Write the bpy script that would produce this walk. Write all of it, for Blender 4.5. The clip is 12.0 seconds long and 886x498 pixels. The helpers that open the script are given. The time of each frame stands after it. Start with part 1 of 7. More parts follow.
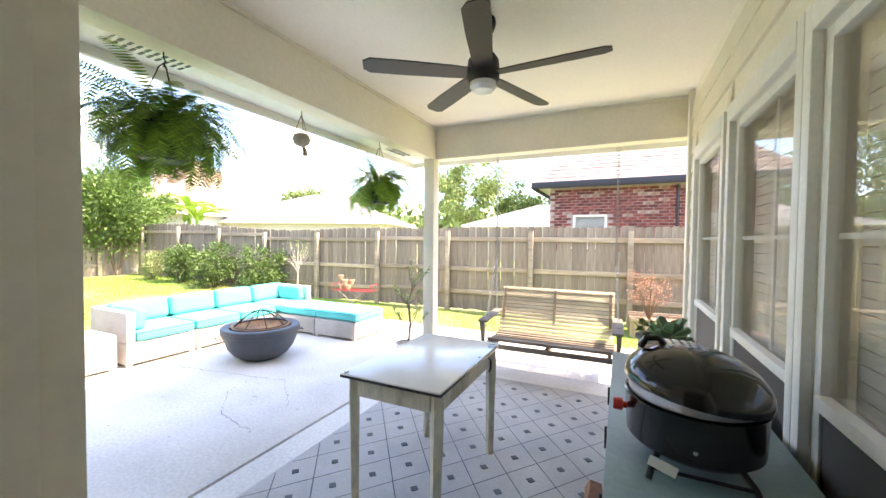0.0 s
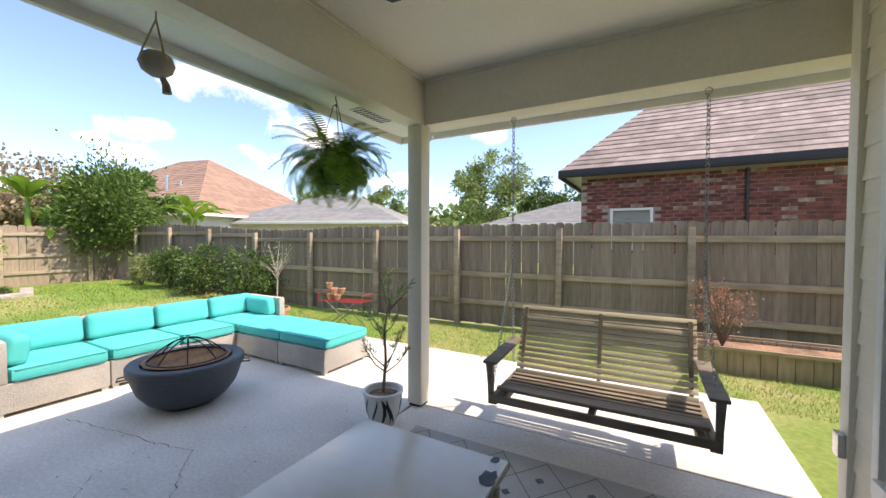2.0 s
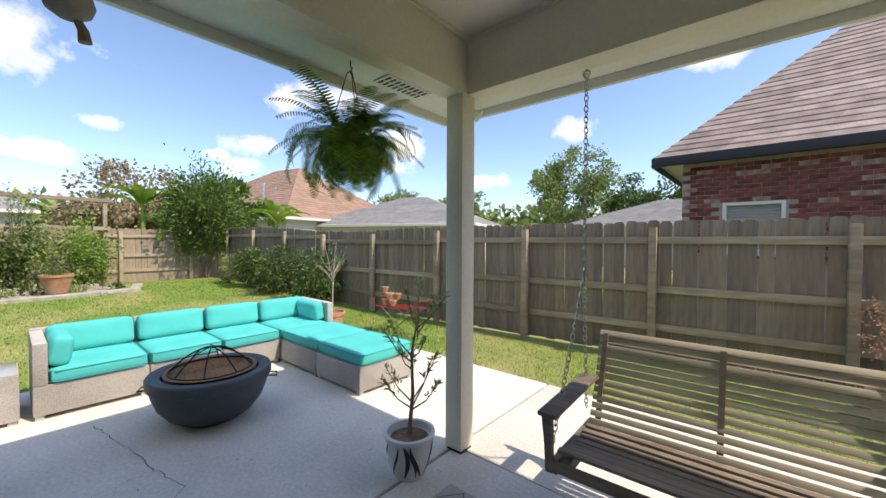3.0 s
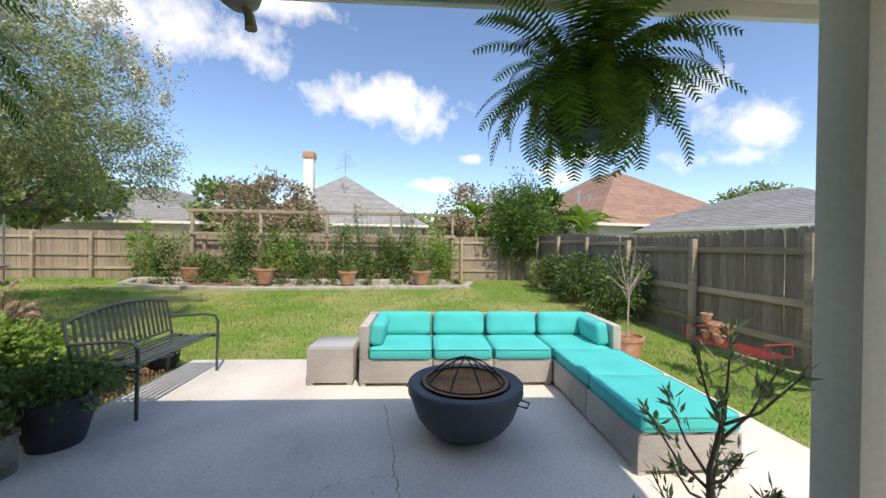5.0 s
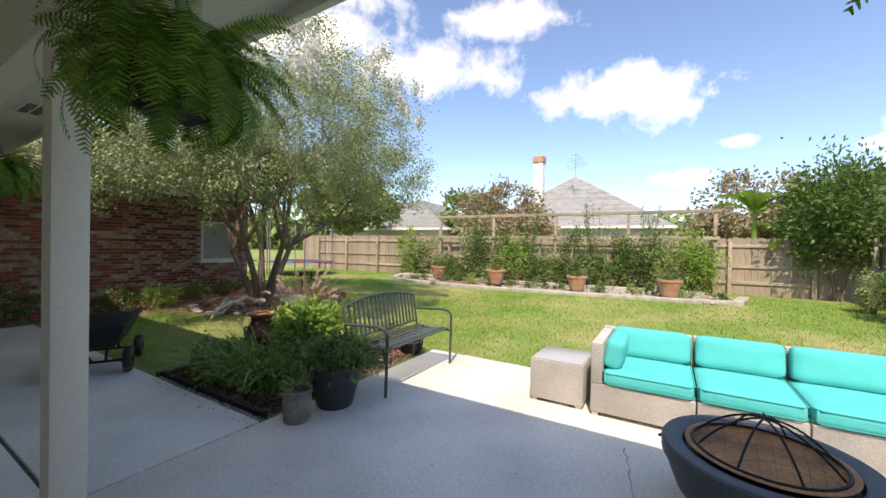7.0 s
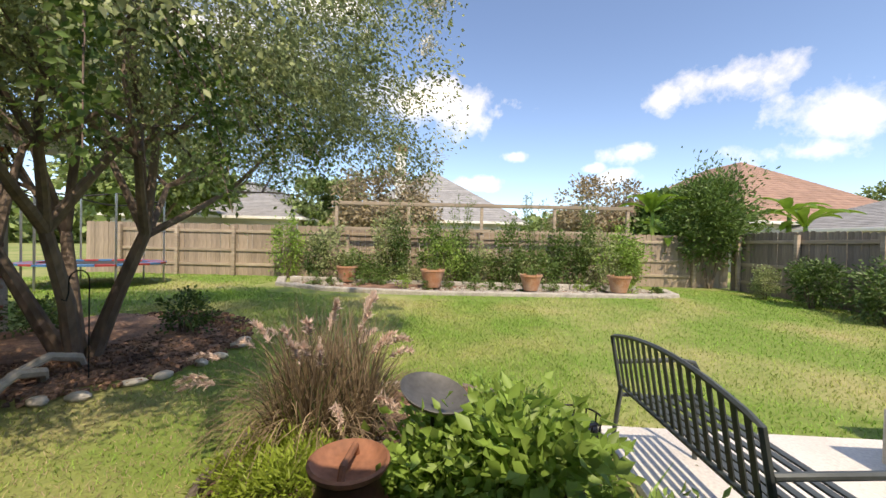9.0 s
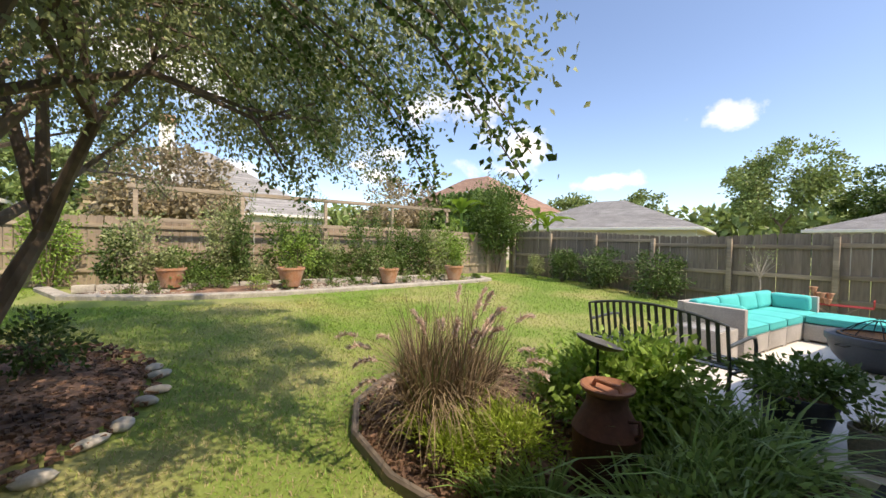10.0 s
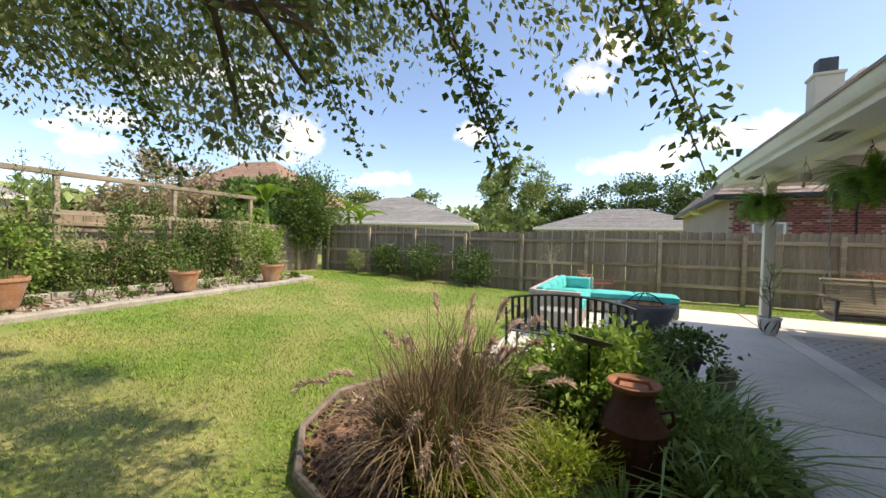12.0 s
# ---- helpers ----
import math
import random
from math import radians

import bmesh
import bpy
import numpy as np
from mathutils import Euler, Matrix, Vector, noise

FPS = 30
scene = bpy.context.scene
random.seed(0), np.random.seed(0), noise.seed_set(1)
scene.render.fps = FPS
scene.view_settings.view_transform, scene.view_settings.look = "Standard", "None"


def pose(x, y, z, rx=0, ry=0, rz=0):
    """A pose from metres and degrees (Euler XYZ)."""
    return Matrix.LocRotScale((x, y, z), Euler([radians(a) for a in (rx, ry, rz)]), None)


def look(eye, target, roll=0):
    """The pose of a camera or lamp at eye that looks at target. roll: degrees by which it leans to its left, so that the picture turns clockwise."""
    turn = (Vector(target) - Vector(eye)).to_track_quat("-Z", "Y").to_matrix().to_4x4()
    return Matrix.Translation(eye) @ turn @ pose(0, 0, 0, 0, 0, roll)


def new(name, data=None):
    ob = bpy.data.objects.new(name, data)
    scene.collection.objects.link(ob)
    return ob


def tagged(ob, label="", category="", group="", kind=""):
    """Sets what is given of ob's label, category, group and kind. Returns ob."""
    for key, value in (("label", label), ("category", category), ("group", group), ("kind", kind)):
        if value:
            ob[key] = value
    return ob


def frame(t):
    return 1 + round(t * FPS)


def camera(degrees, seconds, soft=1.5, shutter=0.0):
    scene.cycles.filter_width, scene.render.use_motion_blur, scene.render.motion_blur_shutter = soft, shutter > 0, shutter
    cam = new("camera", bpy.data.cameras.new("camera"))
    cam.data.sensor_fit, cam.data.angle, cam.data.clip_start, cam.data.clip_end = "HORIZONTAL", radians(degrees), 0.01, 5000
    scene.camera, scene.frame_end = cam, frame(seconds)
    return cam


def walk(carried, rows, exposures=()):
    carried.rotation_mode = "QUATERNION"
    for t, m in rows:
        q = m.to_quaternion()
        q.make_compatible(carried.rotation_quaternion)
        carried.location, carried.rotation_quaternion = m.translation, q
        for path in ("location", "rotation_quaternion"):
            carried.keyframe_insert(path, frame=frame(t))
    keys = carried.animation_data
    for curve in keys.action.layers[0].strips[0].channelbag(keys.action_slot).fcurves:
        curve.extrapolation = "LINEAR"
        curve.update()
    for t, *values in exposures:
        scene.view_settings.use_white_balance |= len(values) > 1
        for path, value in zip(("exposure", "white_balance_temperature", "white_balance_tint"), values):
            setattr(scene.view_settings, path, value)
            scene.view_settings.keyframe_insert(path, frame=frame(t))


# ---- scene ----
cam = camera(99.7, 12.0)
METRES, EYE, TILT, LEAN, TURN = 11.21, 1.406, 0.0, 0.0, 25.4
ROWS = [
    (0.0, 0.0, 0.0, 0.0, 0.02, -1.61, -0.56),
    (0.5, -0.0009, 0.029, 0.0021, -6.48, -1.62, -0.55),
    (1.0, 0.0029, 0.0581, 0.0006, -6.5, -1.63, -0.4),
    (1.5, 0.0089, 0.0858, -0.0022, -2.07, -1.62, -0.3),
    (2.0, 0.022, 0.1173, -0.0007, 3.46, -1.59, -0.16),
    (2.5, 0.0307, 0.149, -0.001, 8.86, -1.49, -0.15),
    (4.5, 0.0294, 0.2488, -0.0044, 46.2, -0.53, -0.63),
    (5.0, 0.0204, 0.2573, -0.0027, 61.68, -0.52, -0.67),
    (5.5, 0.0166, 0.259, -0.0028, 76.9, -0.4, -0.8),
    (6.0, 0.0164, 0.2597, -0.0027, 87.77, -0.34, -0.97),
    (6.5, 0.0137, 0.2627, -0.0036, 95.89, -0.43, -0.97),
    (8.5, -0.207, 0.1442, -0.0107, 86.1, -1.04, -1.38),
    (9.0, -0.2603, 0.0287, -0.0094, 68.18, -0.83, -1.31),
    (9.5, -0.2917, -0.0927, -0.0105, 50.13, -0.84, -1.18),
    (10.0, -0.3449, -0.1507, -0.0083, 33.5, -1.06, -1.17),
    (10.5, -0.3737, -0.16, -0.008, 25.7, -1.2, -1.1),
    (11.0, -0.4062, -0.1627, -0.0091, 17.85, -1.36, -1.12),
    (11.5, -0.4385, -0.1553, -0.0097, 9.21, -1.45, -1.14),
    (12.0, -0.4728, -0.1406, -0.0074, 0.41, -1.43, -1.24),
]
walk(cam, [(t, pose(0, 0, EYE, TILT, LEAN, TURN) @ pose(METRES * x, METRES * y, METRES * z, 90 + pitch, roll, yaw)) for t, x, y, z, yaw, pitch, roll in ROWS],
     exposures=[(0.0, 3.35, 8300, 21), (0.5, 2.85, 8200, 20), (1.0, 2.25, 8100, 19), (1.5, 1.88, 8000, 18), (2.5, 1.36, 7800, 15), (5.0, 1.0, 7500, 12), (6.5, 1.36, 7800, 15), (8.5, 1.15, 8100, 15), (10.5, 1.28, 8300, 16), (12.0, 1.25, 8500, 14)])

# ---- sky and sun ----
SUN = Vector((1.68, 0.58, 2.5)).normalized()
sun_lamp = bpy.data.lights.new("sun", "SUN")
sun_lamp.energy, sun_lamp.angle, sun_lamp.color = 2.1, radians(0.5), (1.0, 0.95, 0.86)
new("sun", sun_lamp).matrix_world = look(SUN * 40, (0, 0, 0))

world = bpy.data.worlds.new("sky")
scene.world = world
world.use_nodes = True
wt = world.node_tree
wt.nodes.clear()


def wnode(kind, **props):
    n = wt.nodes.new(kind)
    for k, v in props.items():
        n.inputs[k].default_value = v
    return n


def wmath(op, a, b=None):
    n = wt.nodes.new("ShaderNodeMath")
    n.operation = op
    for i, v in enumerate((a, b)):
        if v is None:
            continue
        if isinstance(v, (int, float)):
            n.inputs[i].default_value = v
        else:
            wt.links.new(v, n.inputs[i])
    return n.outputs[0]


sky = wt.nodes.new("ShaderNodeTexSky")
sky.sky_type, sky.sun_disc = "NISHITA", False
sky.sun_elevation, sky.sun_rotation = math.asin(SUN.z), math.atan2(SUN.x, SUN.y)
sky.air_density, sky.dust_density, sky.ozone_density = 0.85, 0.5, 6.0
coord = wt.nodes.new("ShaderNodeTexCoord")
sep = wt.nodes.new("ShaderNodeSeparateXYZ")
wt.links.new(coord.outputs["Generated"], sep.inputs[0])
# cumulus: yaw (from +y to -x), height angle, half width, half height, all in degrees
CLOUDS = [(115, 25, 6, 3), (97, 20, 10, 3.4), (68, 13, 3.2, 1.6), (69, 9.5, 3, 1.4), (112, 31, 7, 2.6), (83, 13, 2, 0.9), (72, 11, 1.8, 0.8), (63, 19, 2.4, 2),
          (89, 9, 3.6, 1.1), (2, 25, 3.4, 2.4), (-11, 13, 6, 1.8), (-1, 11, 5, 1.5), (22, 16, 3.6, 1.7), (47, 14, 5.5, 3), (5, 22, 3.4, 2.0), (124, 25, 9, 3.4),
          (50, 11, 5, 1.8), (57, 20, 6, 2.2), (35, 9, 4, 1.2), (-32, 20, 6, 2.5)]
# unseen extra cumulus round the rest of the sky, added as fill for shade
fill_cloud_rng = random.Random(8)
CLOUDS += [(fill_cloud_rng.uniform(135, 330), fill_cloud_rng.uniform(12, 75), fill_cloud_rng.uniform(7, 13), fill_cloud_rng.uniform(3.5, 7)) for _ in range(22)]
warp = wnode("ShaderNodeTexNoise", Scale=9.0, Detail=7.0, Roughness=0.62)
wt.links.new(coord.outputs["Generated"], warp.inputs["Vector"])
puff = wmath("SUBTRACT", warp.outputs[0], 0.5)
total = None
for yaw, high, wide, tall in CLOUDS:
    d = Vector((-math.sin(radians(yaw)) * math.cos(radians(high)), math.cos(radians(yaw)) * math.cos(radians(high)), math.sin(radians(high))))
    side = Vector((-math.cos(radians(yaw)), -math.sin(radians(yaw)), 0))
    up = d.cross(side)
    up = up if up.z > 0 else -up
    terms = []
    for axis, size in ((side, wide), (up, tall)):
        dot = wt.nodes.new("ShaderNodeVectorMath")
        dot.operation = "DOT_PRODUCT"
        wt.links.new(coord.outputs["Generated"], dot.inputs[0])
        dot.inputs[1].default_value = axis
        q = wmath("DIVIDE", dot.outputs["Value"], math.sin(radians(size)))
        terms.append(wmath("MULTIPLY", q, q))
    front = wt.nodes.new("ShaderNodeVectorMath")
    front.operation = "DOT_PRODUCT"
    wt.links.new(coord.outputs["Generated"], front.inputs[0])
    front.inputs[1].default_value = d
    r = wmath("SUBTRACT", 1.0, wmath("SQRT", wmath("ADD", *terms)))
    r = wmath("MULTIPLY", wmath("ADD", wmath("MAXIMUM", r, -3.0), 3.0), wmath("GREATER_THAN", front.outputs["Value"], 0.0))
    total = r if total is None else wmath("MAXIMUM", total, r)
cover = wmath("ADD", wmath("SUBTRACT", total, 3.0), wmath("MULTIPLY", puff, 3.6))
ramp = wt.nodes.new("ShaderNodeMapRange")
ramp.inputs["From Min"].default_value, ramp.inputs["From Max"].default_value = -0.1, 1.0
wt.links.new(cover, ramp.inputs["Value"])
mix = wt.nodes.new("ShaderNodeMix")
mix.data_type = "RGBA"
wt.links.new(wmath("MULTIPLY", ramp.outputs[0], 0.9), mix.inputs["Factor"])
wt.links.new(sky.outputs[0], mix.inputs["A"])
mix.inputs["B"].default_value = (5.5, 5.6, 5.7, 1)
bg = wnode("ShaderNodeBackground", Strength=0.13)
wt.links.new(mix.outputs["Result"], bg.inputs["Color"])
out = wt.nodes.new("ShaderNodeOutputWorld")
wt.links.new(bg.outputs[0], out.inputs[0])

# ---- materials ----
def mat(name, base, rough=0.7, metal=0.0, vary=0.25, big=0.6, fine=30.0, bump=0.15, island=0.0, each=0.0, second=None, cover=0.5, stretch=(1, 1, 1), through_light=0.0, dist=0.01):
    """A surface with broad stains, fine grain and relief; second: a colour that shows in patches."""
    m = bpy.data.materials.new(name)
    m.use_nodes = True
    nt = m.node_tree
    b = nt.nodes["Principled BSDF"]
    b.inputs["Roughness"].default_value, b.inputs["Metallic"].default_value = rough, metal
    tc = nt.nodes.new("ShaderNodeTexCoord")
    mp = nt.nodes.new("ShaderNodeMapping")
    mp.inputs["Scale"].default_value = stretch
    nt.links.new(tc.outputs["Object"], mp.inputs["Vector"])
    noises = []
    for s, d in ((big, 4.0), (fine, 5.0)):
        n = nt.nodes.new("ShaderNodeTexNoise")
        n.inputs["Scale"].default_value, n.inputs["Detail"].default_value = s, d
        nt.links.new(mp.outputs[0], n.inputs["Vector"])
        noises.append(n)
    col = nt.nodes.new("ShaderNodeMix")
    col.data_type = "RGBA"
    other = second or tuple(c * (1 - vary) for c in base)
    col.inputs["A"].default_value, col.inputs["B"].default_value = (*base, 1), (*other, 1)
    mr = nt.nodes.new("ShaderNodeMapRange")
    mr.inputs["From Min"].default_value, mr.inputs["From Max"].default_value = cover - 0.12, cover + 0.15
    nt.links.new(noises[0].outputs[0], mr.inputs["Value"])
    nt.links.new(mr.outputs[0], col.inputs["Factor"])
    hsv = nt.nodes.new("ShaderNodeHueSaturation")
    nt.links.new(col.outputs["Result"], hsv.inputs["Color"])
    val = nt.nodes.new("ShaderNodeMapRange")
    val.inputs["From Min"].default_value, val.inputs["From Max"].default_value = 0.3, 0.7
    val.inputs["To Min"].default_value, val.inputs["To Max"].default_value = 1 - vary * 0.6, 1 + vary * 0.6
    nt.links.new(noises[1].outputs[0], val.inputs["Value"])
    last = val.outputs[0]
    for amount, node, socket in ((island, "ShaderNodeNewGeometry", "Random Per Island"), (each, "ShaderNodeObjectInfo", "Random")):
        if amount:
            src = nt.nodes.new(node)
            k = nt.nodes.new("ShaderNodeMapRange")
            k.inputs["To Min"].default_value, k.inputs["To Max"].default_value = 1 - amount, 1 + amount
            nt.links.new(src.outputs[socket], k.inputs["Value"])
            mu = nt.nodes.new("ShaderNodeMath")
            mu.operation = "MULTIPLY"
            nt.links.new(last, mu.inputs[0])
            nt.links.new(k.outputs[0], mu.inputs[1])
            last = mu.outputs[0]
    nt.links.new(last, hsv.inputs["Value"])
    nt.links.new(hsv.outputs[0], b.inputs["Base Color"])
    if bump:
        bp = nt.nodes.new("ShaderNodeBump")
        bp.inputs["Strength"].default_value, bp.inputs["Distance"].default_value = bump, dist
        nt.links.new(noises[1].outputs[0], bp.inputs["Height"])
        nt.links.new(bp.outputs[0], b.inputs["Normal"])
    if through_light:
        tr = nt.nodes.new("ShaderNodeBsdfTranslucent")
        nt.links.new(hsv.outputs[0], tr.inputs["Color"])
        ms = nt.nodes.new("ShaderNodeMixShader")
        ms.inputs[0].default_value = through_light
        nt.links.new(b.outputs[0], ms.inputs[1])
        nt.links.new(tr.outputs[0], ms.inputs[2])
        nt.links.new(ms.outputs[0], nt.nodes["Material Output"].inputs["Surface"])
    return m


def leafmat(name, base, vary=0.35, light=0.35, rough=0.5):
    return mat(name, base, rough, vary=0.2, big=1.5, fine=8, bump=0, island=vary, through_light=light)


def glassmat(name, tint, rough=0.0, share=0.1):
    m = bpy.data.materials.new(name)
    m.use_nodes = True
    nt = m.node_tree
    nt.nodes.clear()
    gl, tr, mx, o = [nt.nodes.new(k) for k in ("ShaderNodeBsdfGlossy", "ShaderNodeBsdfTransparent", "ShaderNodeMixShader", "ShaderNodeOutputMaterial")]
    gl.inputs["Roughness"].default_value = rough
    tr.inputs["Color"].default_value = (*tint, 1)
    mx.inputs[0].default_value = share
    nt.links.new(tr.outputs[0], mx.inputs[1])
    nt.links.new(gl.outputs[0], mx.inputs[2])
    nt.links.new(mx.outputs[0], o.inputs[0])
    return m


M = {}
M["cream"] = mat("cream_paint", (0.84, 0.78, 0.66), 0.55, vary=0.07, big=1.2, fine=45, bump=0.06)
M["ceiling"] = mat("ceiling_paint", (0.87, 0.82, 0.73), 0.6, vary=0.06, big=0.8, fine=60, bump=0.05)
M["white"] = mat("white_paint", (0.80, 0.78, 0.72), 0.45, vary=0.07, big=2, fine=40, bump=0.05)
M["siding"] = mat("siding_paint", (0.77, 0.70, 0.56), 0.55, vary=0.08, big=1.5, fine=40, bump=0.08, each=0.03, stretch=(1, 0.2, 1))
M["concrete"] = mat("concrete", (0.77, 0.74, 0.69), 0.9, vary=0.2, big=1.1, fine=45, bump=0.25, dist=0.004)
M["crack"] = mat("crack_dirt", (0.16, 0.14, 0.12), 0.95, vary=0.2)
M["lawn"] = mat("lawn_soil", (0.17, 0.24, 0.05), 0.95, vary=0.3, big=0.45, fine=25, bump=0.5, second=(0.40, 0.35, 0.17), cover=0.56, dist=0.02)
M["grass"] = mat("grass_blades", (0.22, 0.39, 0.06), 0.6, vary=0.3, big=0.45, fine=6, bump=0, island=0.3, second=(0.44, 0.42, 0.15), cover=0.56, through_light=0.3)
M["straw"] = mat("dry_grass_blades", (0.50, 0.42, 0.24), 0.75, vary=0.3, big=0.8, fine=6, bump=0, island=0.3, through_light=0.25)
M["mulch"] = mat("mulch", (0.28, 0.165, 0.11), 0.95, vary=0.5, big=3, fine=30, bump=0.8, second=(0.10, 0.06, 0.045), island=0.5, dist=0.02)
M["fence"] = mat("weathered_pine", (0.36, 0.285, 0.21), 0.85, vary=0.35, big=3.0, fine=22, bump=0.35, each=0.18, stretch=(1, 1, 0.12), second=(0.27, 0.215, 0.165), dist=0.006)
# darker, greyer version of the fence pine, for the north run
M["fence_dark"] = mat("dark_grey_pine", (0.27, 0.22, 0.17), 0.88, vary=0.38, big=3.0, fine=22, bump=0.4, each=0.22, stretch=(1, 1, 0.12), second=(0.19, 0.155, 0.125), dist=0.006)
M["rail"] = mat("weathered_rail", (0.42, 0.34, 0.25), 0.85, vary=0.35, big=2.0, fine=22, bump=0.35, each=0.12, stretch=(0.15, 0.15, 1), dist=0.006)
# brightness of the lit backrest is put into this paler slat colour
M["swing"] = mat("lit_weathered_slat", (0.68, 0.62, 0.51), 0.75, vary=0.35, big=4.0, fine=25, bump=0.3, each=0.12, stretch=(0.12, 1, 1), second=(0.52, 0.46, 0.36), dist=0.004)
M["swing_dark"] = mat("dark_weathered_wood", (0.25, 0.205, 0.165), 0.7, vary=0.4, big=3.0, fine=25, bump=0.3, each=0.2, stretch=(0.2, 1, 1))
M["wicker"] = mat("wicker", (0.58, 0.545, 0.51), 0.75, vary=0.25, big=2, fine=80, bump=0.6, island=0.12, dist=0.004)
M["turq"] = mat("turquoise_canvas", (0.055, 0.56, 0.55), 0.85, vary=0.08, big=3, fine=120, bump=0.15, second=(0.045, 0.50, 0.50), dist=0.003)
M["pipe"] = mat("turquoise_piping", (0.04, 0.42, 0.42), 0.8, vary=0.1)
M["pit"] = mat("slate_grey_composite", (0.075, 0.085, 0.10), 0.55, vary=0.2, big=3, fine=60, bump=0.15)
M["iron"] = mat("black_iron", (0.02, 0.02, 0.022), 0.5, 0.6, vary=0.3, big=4, fine=50, bump=0.1)
M["rust"] = mat("rusty_bowl", (0.42, 0.21, 0.08), 0.85, vary=0.4, big=5, fine=40, bump=0.4, second=(0.20, 0.11, 0.06))
M["enamel"] = mat("white_enamel", (0.86, 0.87, 0.89), 0.16, vary=0.04, big=2, fine=20, bump=0.02)
M["enamel_edge"] = mat("black_enamel", (0.015, 0.015, 0.018), 0.25, vary=0.2)
M["chippy"] = mat("chipped_cream_paint", (0.62, 0.57, 0.46), 0.65, vary=0.2, big=7, fine=50, bump=0.3, second=(0.24, 0.15, 0.08), cover=0.62, stretch=(1, 1, 0.35))
M["rug"] = mat("grey_woven_rug", (0.50, 0.49, 0.47), 0.95, vary=0.2, big=1.5, fine=140, bump=0.5, dist=0.004)
M["rugline"] = mat("charcoal_rug_yarn", (0.17, 0.175, 0.19), 0.95, vary=0.25, fine=140, bump=0.4)
M["teal"] = mat("teal_cabinet_paint", (0.20, 0.30, 0.30), 0.4, vary=0.12, big=3, fine=40, bump=0.08)
M["gloss_black"] = mat("gloss_black_enamel", (0.012, 0.012, 0.013), 0.12, vary=0.2, fine=20, bump=0.01)
M["black"] = mat("matt_black", (0.018, 0.018, 0.02), 0.45, vary=0.25, big=3, fine=40, bump=0.05)
M["steel"] = mat("brushed_steel", (0.55, 0.55, 0.55), 0.3, 0.9, vary=0.15, fine=60, bump=0.05)
M["red"] = mat("red_plastic", (0.55, 0.03, 0.025), 0.35, vary=0.15)
M["terracotta"] = mat("terracotta", (0.46, 0.22, 0.12), 0.85, vary=0.25, big=5, fine=40, bump=0.2, second=(0.52, 0.34, 0.24))
M["can"] = mat("rust_red_milk_can", (0.13, 0.045, 0.03), 0.6, 0.2, vary=0.4, big=5, fine=35, bump=0.25, second=(0.09, 0.04, 0.03))
M["canlid"] = mat("rust_orange_lid", (0.34, 0.15, 0.085), 0.75, vary=0.3, big=6, fine=35, bump=0.25)
M["pot_grey"] = mat("grey_stone_pot", (0.27, 0.255, 0.215), 0.9, vary=0.35, big=9, fine=50, bump=0.5, second=(0.17, 0.165, 0.14))
M["pot_dark"] = mat("charcoal_planter", (0.045, 0.05, 0.06), 0.55, vary=0.25, big=3, fine=40, bump=0.1)
M["zebra_white"] = mat("white_glaze", (0.72, 0.72, 0.70), 0.3, vary=0.06)
M["bench"] = mat("grey_green_metal", (0.085, 0.10, 0.10), 0.45, 0.3, vary=0.2, big=4, fine=40, bump=0.05)
M["bath"] = mat("weathered_zinc", (0.13, 0.13, 0.125), 0.6, 0.3, vary=0.3, big=6, fine=40, bump=0.15)
M["bark"] = mat("crape_bark", (0.23, 0.175, 0.135), 0.85, vary=0.4, big=3, fine=20, bump=0.4, stretch=(1, 1, 0.3), second=(0.13, 0.095, 0.075))
M["twig"] = mat("grey_twig", (0.20, 0.15, 0.11), 0.85, vary=0.3)
M["stone"] = mat("limestone_edging", (0.50, 0.47, 0.41), 0.9, vary=0.3, big=4, fine=30, bump=0.4, each=0.12)
M["gravel"] = mat("gravel", (0.34, 0.33, 0.31), 0.9, vary=0.4, island=0.4, bump=0.3)
M["rubber"] = mat("black_rubber_edging", (0.02, 0.018, 0.016), 0.75, vary=0.3, bump=0.2)
M["mortar"] = mat("mortar", (0.42, 0.37, 0.32), 0.95, vary=0.2, bump=0.4)
M["brick"] = mat("old_red_brick", (0.30, 0.095, 0.07), 0.9, vary=0.35, big=6, fine=40, bump=0.5, each=0.4, island=0.4, second=(0.17, 0.05, 0.04))
M["brick_pale"] = mat("whitewashed_brick", (0.50, 0.42, 0.35), 0.9, vary=0.35, big=8, fine=40, bump=0.5, island=0.2, second=(0.30, 0.17, 0.12))
M["shingle"] = mat("brown_shingles", (0.33, 0.26, 0.235), 0.95, vary=0.3, big=4, fine=60, bump=0.6, island=0.22, each=0.2, dist=0.01)
M["shingle_tan"] = mat("tan_shingles", (0.34, 0.215, 0.16), 0.95, vary=0.2, big=2, fine=40, bump=0.6, island=0.1)
M["shingle_grey"] = mat("grey_shingles", (0.30, 0.30, 0.295), 0.95, vary=0.2, big=2, fine=40, bump=0.6, island=0.1)
M["fascia_black"] = mat("black_gutter", (0.02, 0.02, 0.022), 0.4, vary=0.2)
M["plaster"] = mat("beige_wall", (0.52, 0.49, 0.43), 0.85, vary=0.1, big=1, fine=40)
M["inside"] = mat("dim_interior", (0.62, 0.57, 0.50), 0.9, vary=0.1)
M["blind"] = mat("pale_blinds", (0.62, 0.64, 0.64), 0.6, vary=0.08)
M["shade"] = mat("taupe_blind", (0.72, 0.67, 0.59), 0.8, vary=0.08)
M["screen"] = mat("insect_screen", (0.085, 0.08, 0.075), 0.7, vary=0.15, fine=200, bump=0.2)
M["glass"] = glassmat("window_glass", (1.0, 0.99, 0.97), 0.0, 0.17)
